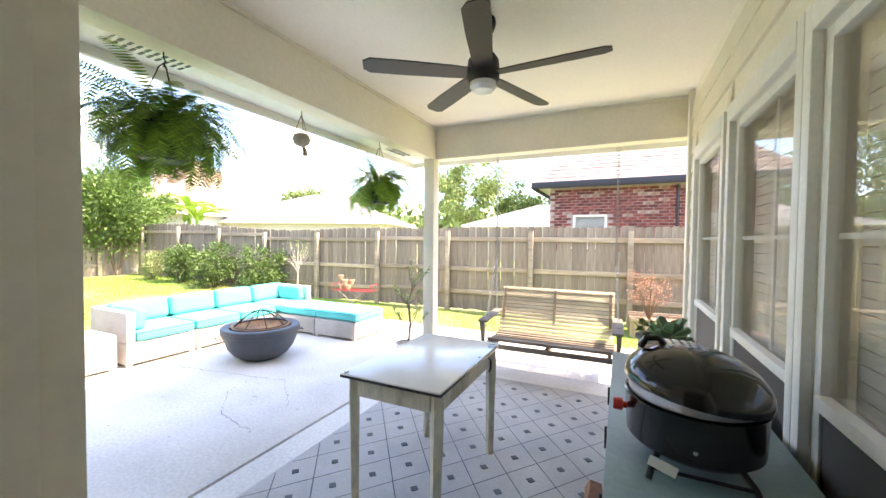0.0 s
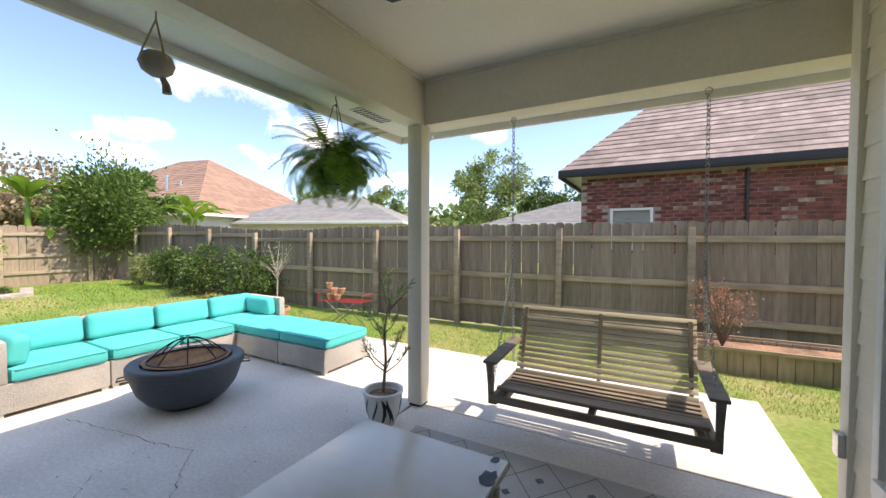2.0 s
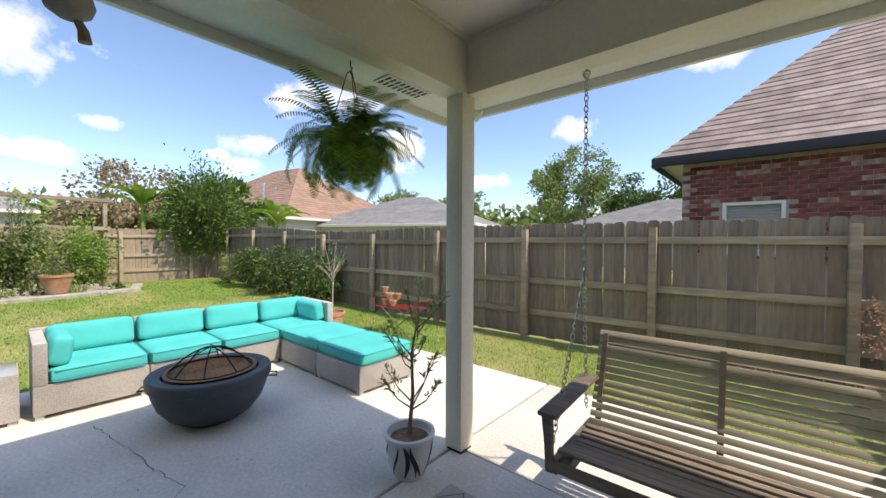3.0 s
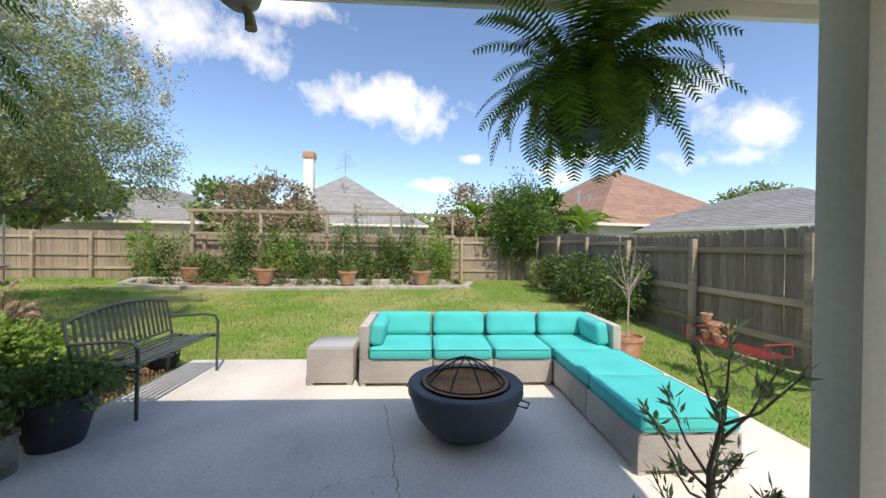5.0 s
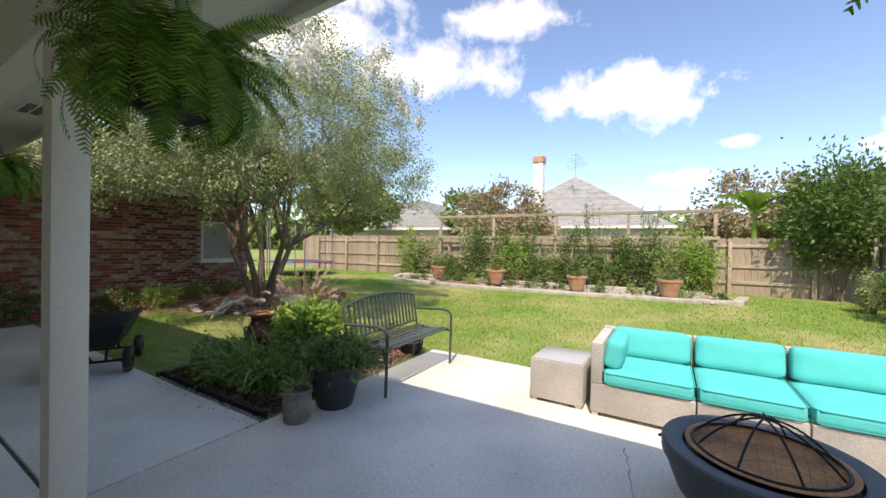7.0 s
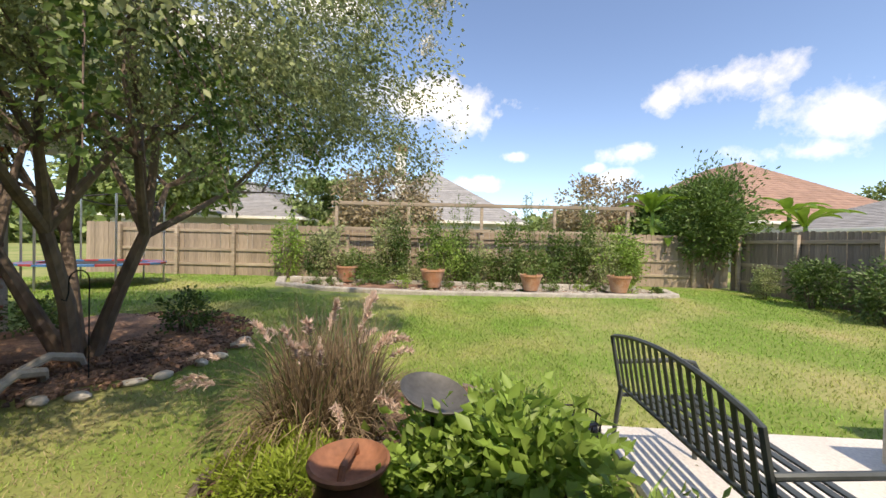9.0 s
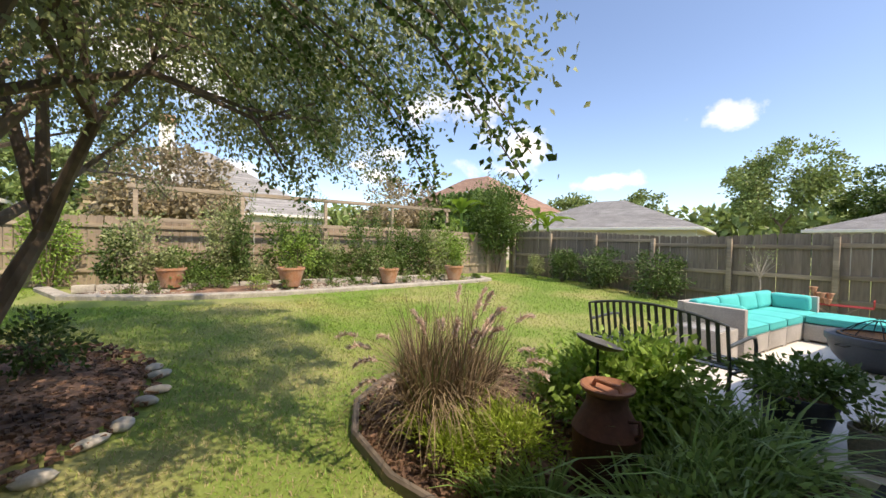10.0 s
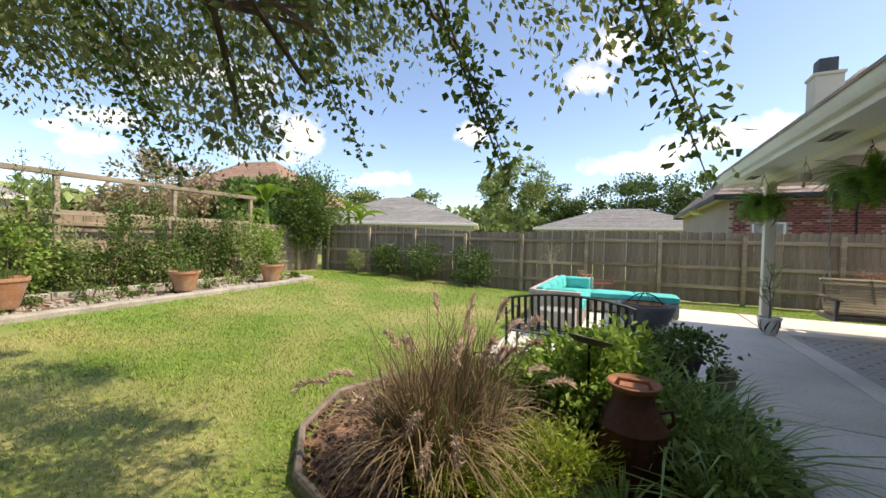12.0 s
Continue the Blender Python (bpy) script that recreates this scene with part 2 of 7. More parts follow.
M["clear"] = glassmat("clear_glass", (0.95, 0.96, 0.96), 0.0, 0.05)
M["lamp_glass"] = mat("frosted_glass", (0.80, 0.80, 0.78), 0.25, vary=0.03)
M["fern"] = leafmat("fern_green", (0.19, 0.34, 0.045), 0.4, 0.35)
M["leaf_dark"] = leafmat("dark_leaf", (0.095, 0.165, 0.04), 0.4, 0.25)
M["leaf_mid"] = leafmat("mid_leaf", (0.13, 0.22, 0.05), 0.35, 0.35)
M["leaf_bright"] = leafmat("bright_leaf", (0.27, 0.42, 0.085), 0.3, 0.4)
M["leaf_grey"] = leafmat("olive_leaf", (0.33, 0.39, 0.17), 0.4, 0.3)
M["leaf_far"] = leafmat("distant_leaf", (0.25, 0.33, 0.11), 0.4, 0.3)
M["leaf_rust"] = leafmat("rusty_leaf", (0.38, 0.31, 0.19), 0.4, 0.3)
M["lily"] = leafmat("daylily_leaf", (0.26, 0.40, 0.11), 0.4, 0.35)
M["banana"] = leafmat("banana_leaf", (0.17, 0.30, 0.035), 0.2, 0.4, 0.4)
M["succulent"] = mat("succulent_leaf", (0.13, 0.25, 0.12), 0.4, vary=0.15, island=0.2, bump=0)
M["dry"] = leafmat("dry_blade", (0.24, 0.175, 0.11), 0.4, 0.2, 0.7)
M["plume"] = leafmat("pink_plume", (0.80, 0.63, 0.54), 0.2, 0.3, 0.9)
M["blossom"] = leafmat("white_blossom", (0.78, 0.77, 0.70), 0.1, 0.3, 0.8)
M["dead_pink"] = leafmat("dry_pink_leaf", (0.50, 0.26, 0.18), 0.3, 0.3, 0.8)
M["rope"] = mat("jute_rope", (0.42, 0.33, 0.22), 0.9, vary=0.3)
M["gourd"] = mat("bleached_clay", (0.46, 0.41, 0.34), 0.85, vary=0.25, big=8, bump=0.3)
M["ltblue"] = mat("blue_vinyl", (0.06, 0.20, 0.42), 0.5, vary=0.15)
M["redpad"] = mat("red_vinyl", (0.42, 0.05, 0.05), 0.5, vary=0.15)


def woven(m, wide, tall):
    """Adds a woven cane relief to a material."""
    nt = m.node_tree
    tc = nt.nodes.new("ShaderNodeTexCoord")
    s = nt.nodes.new("ShaderNodeSeparateXYZ")
    c = nt.nodes.new("ShaderNodeCombineXYZ")
    ad = nt.nodes.new("ShaderNodeMath")
    nt.links.new(tc.outputs["Object"], s.inputs[0])
    nt.links.new(s.outputs[0], ad.inputs[0])
    nt.links.new(s.outputs[1], ad.inputs[1])
    nt.links.new(ad.outputs[0], c.inputs[0])
    nt.links.new(s.outputs[2], c.inputs[1])
    br = nt.nodes.new("ShaderNodeTexBrick")
    for k, v in (("Scale", 1.0), ("Brick Width", wide), ("Row Height", tall), ("Mortar Size", tall * 0.16), ("Mortar Smooth", 1.0)):
        br.inputs[k].default_value = v
    nt.links.new(c.outputs[0], br.inputs["Vector"])
    bp = nt.nodes.new("ShaderNodeBump")
    bp.invert = True
    bp.inputs["Strength"].default_value, bp.inputs["Distance"].default_value = 0.8, 0.004
    nt.links.new(br.outputs["Fac"], bp.inputs["Height"])
    nt.links.new(bp.outputs[0], nt.nodes["Principled BSDF"].inputs["Normal"])


woven(M["wicker"], 0.034, 0.013)


# ---- mesh helpers ----
def box(bm, c, s, rot=None, bevel=0.0):
    m = Matrix.Translation(c) @ (rot.to_matrix().to_4x4() if rot else Matrix()) @ Matrix.Diagonal((*s, 1))
    vs = bmesh.ops.create_cube(bm, size=1, matrix=m)["verts"]
    if bevel:
        es = list({e for v in vs for e in v.link_edges})
        bmesh.ops.bevel(bm, geom=es, offset=bevel, segments=2, affect="EDGES", profile=0.6)


def span(bm, x0, x1, y0, y1, z0, z1, bevel=0.0):
    box(bm, ((x0 + x1) / 2, (y0 + y1) / 2, (z0 + z1) / 2), (x1 - x0, y1 - y0, z1 - z0), None, bevel)


def tube(bm, pts, r, seg=8, close=True):
    """A round bar along pts; r: one radius or one for each point."""
    pts = [Vector(p) for p in pts]
    rings = []
    n = len(pts)
    for i, p in enumerate(pts):
        d = (pts[min(i + 1, n - 1)] - pts[max(i - 1, 0)]).normalized()
        a = d.orthogonal().normalized() if i == 0 else (a - d * a.dot(d)).normalized()
        b = d.cross(a)
        rr = r[i] if isinstance(r, (list, tuple)) else r
        rings.append([bm.verts.new(p + (a * math.cos(k * math.tau / seg) + b * math.sin(k * math.tau / seg)) * rr) for k in range(seg)])
    for u, v in zip(rings, rings[1:]):
        for k in range(seg):
            bm.faces.new((u[k], u[(k + 1) % seg], v[(k + 1) % seg], v[k]))
    if close:
        bm.faces.new(rings[0][::-1])
        bm.faces.new(rings[-1])


def lathe(bm, profile, seg=32, c=(0, 0, 0), squash=(1, 1)):
    """A turned shape from (radius, height) pairs."""
    rings = []
    for r, z in profile:
        if r < 1e-5:
            rings.append([bm.verts.new((c[0], c[1], c[2] + z))])
        else:
            rings.append([bm.verts.new((c[0] + r * squash[0] * math.cos(k * math.tau / seg), c[1] + r * squash[1] * math.sin(k * math.tau / seg), c[2] + z)) for k in range(seg)])
    for u, v in zip(rings, rings[1:]):
        for k in range(seg):
            j = (k + 1) % seg
            if len(u) == 1 and len(v) == 1:
                continue
            if len(u) == 1:
                bm.faces.new((u[0], v[j], v[k]))
            elif len(v) == 1:
                bm.faces.new((u[k], u[j], v[0]))
            else:
                bm.faces.new((u[k], u[j], v[j], v[k]))


def cushion(bm, c, s, puff=0.25, n=8, rot=None):
    """A soft box: rounded edges and a crowned middle."""
    m = Matrix.Translation(c) @ (rot.to_matrix().to_4x4() if rot else Matrix())
    vs = bmesh.ops.create_cube(bm, size=1)["verts"]
    es = list({e for v in vs for e in v.link_edges})
    bmesh.ops.subdivide_edges(bm, edges=es, cuts=n, use_grid_fill=True)
    vs = bm.verts[:]
    h = Vector(s) / 2
    rad = min(s) * 0.34
    for v in vs:
        p = Vector((v.co[i] * s[i] for i in range(3)))
        q = Vector((max(-h[i] + rad, min(h[i] - rad, p[i])) for i in range(3)))
        d = p - q
        if d.length > 1e-6:
            p = q + d.normalized() * rad if d.length > rad else p
        thin = min(range(3), key=lambda i: s[i])
        k = 1.0
        for i in range(3):
            if i != thin:
                k *= max(0.0, 1 - (abs(p[i]) / h[i]) ** 2.4)
        p[thin] *= 1 + puff * k + 0.02 * noise.noise(p * 7 + Vector(c))
        v.co = m @ p


def mesh_of(name, bm, material, smooth=True):
    bmesh.ops.recalc_face_normals(bm, faces=bm.faces)
    me = bpy.data.meshes.new(name)
    bm.to_mesh(me)
    bm.free()
    for mm in (material if isinstance(material, (list, tuple)) else [material]):
        me.materials.append(mm)
    if smooth:
        me.polygons.foreach_set("use_smooth", [True] * len(me.polygons))
        me.set_sharp_from_angle(angle=radians(38))
    return me


def part(name, bm, material, parent=None, label=""):
    ob = new(name, bm if isinstance(bm, bpy.types.Mesh) else mesh_of(name, bm, material))
    ob.parent = parent
    if label:
        ob["label"] = label
    return ob


def thing(name, label, category, at=(0, 0, 0), rz=0, group="", kind=""):
    ob = new(name)
    ob.empty_display_size = 0.1
    ob.matrix_basis = pose(*at, 0, 0, rz)
    return tagged(ob, label, category, group, kind)


def setting(name, bm, material, label="", category=""):
    return tagged(new(name, bm if isinstance(bm, bpy.types.Mesh) else mesh_of(name, bm, material)), label, category, "", "structure")


def raw(name, verts, faces, material, smooth=False):
    me = bpy.data.meshes.new(name)
    me.from_pydata([tuple(v) for v in verts], [], faces)
    me.materials.append(material)
    if smooth:
        me.polygons.foreach_set("use_smooth", [True] * len(me.polygons))
    return me


def leaves(name, pts, dirs, length, width, material, rng, jitter=0.5, droop=0.2):
    """One small folded leaf at each point, along its direction: four corners and a raised tip."""
    n = len(pts)
    d = dirs + rng.normal(0, jitter, (n, 3))
    d[:, 2] -= droop
    d /= np.linalg.norm(d, axis=1)[:, None] + 1e-9
    a = np.cross(d, rng.normal(0, 1, (n, 3)))
    a /= np.linalg.norm(a, axis=1)[:, None] + 1e-9
    up = np.cross(a, d)
    L = (length * rng.uniform(0.6, 1.3, n))[:, None]
    W = (width * rng.uniform(0.7, 1.3, n))[:, None]
    v = np.stack([pts, pts + d * L * 0.45 + a * W / 2 + up * W * 0.2, pts + d * L, pts + d * L * 0.45 - a * W / 2 + up * W * 0.2], 1).reshape(-1, 3)
    me = bpy.data.meshes.new(name)
    me.vertices.add(4 * n)
    me.vertices.foreach_set("co", v.astype(np.float32).ravel())
    idx = np.arange(n)[:, None] * 4
    f = np.concatenate([idx + [[0, 1, 2]], idx + [[0, 2, 3]]], 1).reshape(-1)
    me.loops.add(6 * n)
    me.loops.foreach_set("vertex_index", f.astype(np.int32))
    me.polygons.add(2 * n)
    me.polygons.foreach_set("loop_start", np.arange(0, 6 * n, 3, dtype=np.int32))
    me.update(calc_edges=True)
    me.validate()
    me.materials.append(material)
    return me


def blob_points(rng, n, c, r, clumps=30, spread=0.28, hollow=0.45, low=-1.0):
    """Points in many small clumps spread through an uneven ellipsoid."""
    cs = []
    while len(cs) < clumps:
        p = rng.normal(0, 1, 3)
        p /= np.linalg.norm(p)
        p *= rng.uniform(hollow, 1.0)
        if p[2] > low:
            cs.append(p)
    cs = np.array(cs)
    k = rng.integers(0, clumps, n)
    size = rng.uniform(0.6, 1.3, clumps)[k][:, None]
    off = rng.normal(0, spread, (n, 3)) * size * np.array([1, 1, 0.75])
    p = cs[k] + off
    return np.array(c) + p * np.array(r), p / (np.linalg.norm(p, axis=1)[:, None] + 1e-9)


def blades(name, pts, length, width, lean, material, rng, seg=3, splay=None):
    """Arching strap leaves: splay gives each one's outward direction."""
    n = len(pts)
    ang = rng.uniform(0, math.tau, n)
    out_dir = np.stack([np.cos(ang), np.sin(ang), np.zeros(n)], 1) if splay is None else splay
    out_dir = out_dir + rng.normal(0, 0.22, (n, 3)) * np.array([1, 1, 0])
    side = np.stack([-out_dir[:, 1], out_dir[:, 0], np.zeros(n)], 1)
    L = (length * rng.uniform(0.55, 1.15, n))[:, None]
    ln = (lean * rng.uniform(0.4, 1.3, n))[:, None]
    rows = []
    for s in range(seg + 1):
        t = s / seg
        p = pts + out_dir * L * ln * t ** 1.6 + np.array([0, 0, 1]) * L * (t - 0.55 * ln * t ** 2.6)
        w = width * (1 - t) ** 0.7 * 0.5 + 0.0004
        rows += [p + side * w, p - side * w]
    v = np.stack(rows, 1).reshape(-1, 3)
    k = 2 * (seg + 1)
    base = np.arange(n)[:, None] * k
    quads = np.concatenate([base + [[2 * s, 2 * s + 1, 2 * s + 3, 2 * s + 2]] for s in range(seg)], 1).reshape(-1)
    me = bpy.data.meshes.new(name)
    me.vertices.add(len(v))
    me.vertices.foreach_set("co", v.astype(np.float32).ravel())
    me.loops.add(len(quads))
    me.loops.foreach_set("vertex_index", quads.astype(np.int32))
    me.polygons.add(len(quads) // 4)
    me.polygons.foreach_set("loop_start", np.arange(0, len(quads), 4, dtype=np.int32))
    me.update(calc_edges=True)
    me.validate()
    me.materials.append(material)
    return me


# ---- ground ----
def ground_z(x, y):
    def ease(a, b, v):
        t = min(1.0, max(0.0, (v - a) / (b - a)))
        return t * t * (3 - 2 * t)
    z = -0.05 + 0.22 * ease(-6.5, -13.0, x)
    z += 0.12 * ease(-3.4, -7.5, x) * ease(-2.5, -5.5, y) * (1 - 0.6 * ease(-9, -13, x))
    z -= 0.05 * ease(5.7, 7.2, y) * (1 - ease(-7, -11, x))
    return z


def sheet(name, x0, x1, y0, y1, nx, ny, material, lift=0.0):
    xs = [x0 + (x1 - x0) * i / nx for i in range(nx + 1)]
    ys = [y0 + (y1 - y0) * i / ny for i in range(ny + 1)]
    vs = [(x, y, ground_z(x, y) + lift) for y in ys for x in xs]
    fs = [(j * (nx + 1) + i, j * (nx + 1) + i + 1, (j + 1) * (nx + 1) + i + 1, (j + 1) * (nx + 1) + i) for j in range(ny) for i in range(nx)]
    return raw(name, vs, fs, material, True)


gx = [-1500, -300, -60, -30] + [-24 + 0.5 * i for i in range(49)] + [3, 8, 30, 60, 300, 1500]
gy = [-1500, -300, -60, -30] + [-16 + 0.5 * i for i in range(57)] + [16, 20, 30, 60, 300, 1500]
gv = [(x, y, ground_z(x, y)) for y in gy for x in gx]
gf = [(j * len(gx) + i, j * len(gx) + i + 1, (j + 1) * len(gx) + i + 1, (j + 1) * len(gx) + i) for j in range(len(gy) - 1) for i in range(len(gx) - 1)]
tagged(new("ground", raw("ground", gv, gf, M["lawn"], True)), "sunlit green lawn with thin straw-coloured patches", "lawn", "", "structure")

# concrete slabs with dark joints between them
SLABS = [(-5.85, -2.19, 0.02, 5.67), (-2.165, 0.53, 4.153, 5.67), (-2.165, 0.75, 0.0, 4.145),
         (-3.32, -2.19, -6.2, -0.0), (-2.165, -0.95, -6.9, -0.02)]
for i, (x0, x1, y0, y1) in enumerate(SLABS):
    b = bmesh.new()
    span(b, x0, x1, y0, y1, -0.14, 0.0, 0.006)
    setting("patio_slab", b, M["concrete"], "pale broom-finished concrete patio slab with fine cracks", "patio")
b = bmesh.new()
span(b, -3.3, 0.5, -6.1, 5.6, -0.16, -0.02)
setting("patio_joint_fill", b, M["crack"], "dark dirt-filled joints between patio slabs", "joint")
# wandering crack in the slab
rng = np.random.default_rng(5)
for pts in ([(-2.6, 2.35), (-3.1, 2.75), (-3.45, 2.68), (-3.9, 2.62), (-4.5, 2.5)], [(-2.5, 1.9), (-3.0, 2.0), (-3.35, 2.3), (-3.45, 2.68)]):
    vs, fs = [], []
    dense = []
    for (xa, ya), (xb, yb) in zip(pts, pts[1:]):
        for k in range(12):
            t = k / 12
            dense.append((xa + (xb - xa) * t + rng.normal(0, 0.009), ya + (yb - ya) * t + rng.normal(0, 0.009)))
    for x, y in dense:
        w = rng.uniform(0.001, 0.0035)
        vs += [(x, y - w, 0.004), (x, y + w, 0.004)]
    fs = [(2 * k, 2 * k + 2, 2 * k + 3, 2 * k + 1) for k in range(len(dense) - 1)]
    tagged(new("patio_crack", raw("patio_crack", vs, fs, M["crack"])), "thin wandering crack in the concrete slab", "crack", "", "structure")


# ---- covered porch of the house ----
def wall_box(name, x0, x1, y0, y1, z0, z1, material=None, label="cream painted wall", bevel=0.0):
    b = bmesh.new()
    span(b, x0, x1, y0, y1, z0, z1, bevel)
    return setting(name, b, material or M["cream"], label, "wall")


b = bmesh.new()
span(b, -2.08, 0.60, 0.10, 4.14, 2.83, 2.90)
setting("ceiling", b, M["ceiling"], "smooth cream painted porch ceiling", "ceiling")
b = bmesh.new()
span(b, -2.08, -0.9, -7.0, 0.095, 2.83, 2.90)
setting("ceiling_side", b, M["ceiling"], "smooth cream painted porch ceiling", "ceiling")
b = bmesh.new()
span(b, -2.24, -2.08, -7.0, 4.30, 2.45, 2.95, 0.006)
setting("beam_west", b, M["cream"], "boxed cream painted porch beam", "beam")
b = bmesh.new()
span(b, -2.078, 0.62, 4.14, 4.30, 2.45, 2.95, 0.006)
setting("beam_north", b, M["cream"], "boxed cream painted porch beam", "beam")
b = bmesh.new()
span(b, -2.075, -2.06, 0.13, 4.138, 2.805, 2.828)
span(b, -2.06, 0.53, 4.122, 4.138, 2.805, 2.828)
setting("trim_ceiling", b, M["cream"], "narrow cream cove trim under the ceiling", "trim")
# soffits, fascia and gutter
b = bmesh.new()
span(b, -2.66, -2.243, -7.0, 4.62, 2.53, 2.55)
span(b, -2.24, 7.5, 4.303, 4.62, 2.53, 2.55)
setting("soffit", b, M["white"], "white painted eave soffit with vents", "soffit")
b = bmesh.new()
span(b, -2.70, -2.663, -7.0, 4.66, 2.47, 2.66, 0.004)
span(b, -2.66, 7.5, 4.623, 4.66, 2.47, 2.66, 0.004)
setting("fascia", b, M["white"], "white painted fascia board along the eave", "fascia")
b = bmesh.new()
for y0, y1 in ((-7.0, 4.68),):
    prof = [(-2.703, 2.66), (-2.703, 2.54), (-2.76, 2.54), (-2.80, 2.60), (-2.80, 2.66), (-2.79, 2.66), (-2.79, 2.605), (-2.755, 2.55), (-2.715, 2.55), (-2.715, 2.66)]
    ends = [[b.verts.new((x, y, z)) for x, z in prof] for y in (y0, y1)]
    for k in range(len(prof)):
        j = (k + 1) % len(prof)
        b.faces.new((ends[0][k], ends[0][j], ends[1][j], ends[1][k]))
    b.faces.new(ends[0][::-1])
    b.faces.new(ends[1])
setting("gutter", b, M["white"], "white metal gutter along the porch eave", "gutter")
for y in (-4.6, -1.9, 1.25, 3.9):
    vent = thing("soffit_vent", "white slotted metal vent set in the soffit", "vent", (-2.45, y, 2.527), group="soffit vents")
    b = bmesh.new()
    span(b, -0.08, 0.08, -0.2, 0.2, -0.008, 0.0, 0.002)
    part("frame", b, M["white"], vent)
    for k in range(9):
        for s in (-1, 1):
            b = bmesh.new()
            box(b, (s * 0.036, -0.17 + k * 0.0425, -0.0105), (0.055, 0.016, 0.003))
            part("slot", b, M["black"], vent)
# porch roof
b = bmesh.new()
e = [(-2.82, -7.3, 2.67), (-2.82, 4.78, 2.67), (8.0, 4.78, 2.67), (8.0, 1.0, 4.25), (1.6, 1.0, 4.25), (1.6, -7.3, 4.25)]
vs = [b.verts.new(p) for p in e]
low = [b.verts.new((x, y, z - 0.03)) for x, y, z in e]
for f in ((0, 1, 4, 5), (1, 2, 3, 4)):
    b.faces.new([vs[i] for i in f])
    b.faces.new([low[i] for i in reversed(f)])
for i in range(6):
    j = (i + 1) % 6
    b.faces.new((vs[i], vs[j], low[j], low[i]))
setting("porch_roof", b, M["shingle"], "brown shingle roof over the porch", "roof")


def porch_post(y):
    p = thing("porch_post", "square cream painted timber porch post", "post", (-2.14, y, 0), group="porch posts")
    b = bmesh.new()
    span(b, -0.07, 0.07, -0.07, 0.07, 0.02, 2.45, 0.008)
    part("shaft", b, M["cream"], p)
    b = bmesh.new()
    span(b, -0.06, 0.06, -0.06, 0.06, 0, 0.022)
    part("base_plate", b, M["iron"], p, "dark metal base plate")


porch_post(4.15)
porch_post(0.24)
porch_post(-3.6)

# house wall with lapped siding and three windows
WX = 0.55
wins = [(2.80, 3.70), (1.72, 2.60), (0.42, 1.595)]
WZ0, WZ1 = 0.42, 2.15
ys = [0.13] + [v for w in sorted(wins) for v in w] + [4.05]
b = bmesh.new()
for k in range(0, len(ys), 2):
    span(b, WX + 0.02, WX + 0.16, ys[k], ys[k + 1], -0.1, 2.9)
for y0, y1 in wins:
    span(b, WX + 0.02, WX + 0.16, y0, y1, -0.1, WZ0)
    span(b, WX + 0.02, WX + 0.16, y0, y1, WZ1, 2.9)
wall_east = setting("wall_east", b, M["cream"], "cream lapped siding house wall under the porch", "wall")
lap = 0.16


def board(y0, y1, z):
    vs = [(0.022, 0, lap), (0.012, 0, lap), (0.0, 0, 0.0), (0.022, 0, 0.0)]
    n = y1 - y0
    me = raw("siding_board", [(x, yy, zz) for yy in (0, n) for x, _, zz in vs], [(0, 1, 5, 4), (1, 2, 6, 5), (2, 3, 7, 6), (3, 2, 1, 0), (4, 5, 6, 7)], M["siding"])
    ob = new("siding_board", me)
    ob.parent, ob.location = wall_east, (WX, y0, z)


for k in range(18):
    z = 0.0 + k * lap
    if z > 2.7:
        break
    edges = [0.14]
    for y0, y1 in sorted(wins):
        if z + lap > WZ0 - 0.1 and z < WZ1 + 0.1:
            edges += [y0 - 0.063, y1 + 0.063]
    edges.append(3.96)
    for i in range(0, len(edges), 2):
        if edges[i + 1] - edges[i] > 0.02:
            board(edges[i], edges[i + 1], z)
b = bmesh.new()
span(b, WX - 0.02, WX + 0.17, 3.962, 4.06, 0.0, 2.82, 0.004)
setting("trim_corner", b, M["cream"], "cream corner board at the end of the siding", "trim")
wall_box("wall_north", WX + 0.16, 7.0, 3.93, 4.05, -0.1, 2.9)


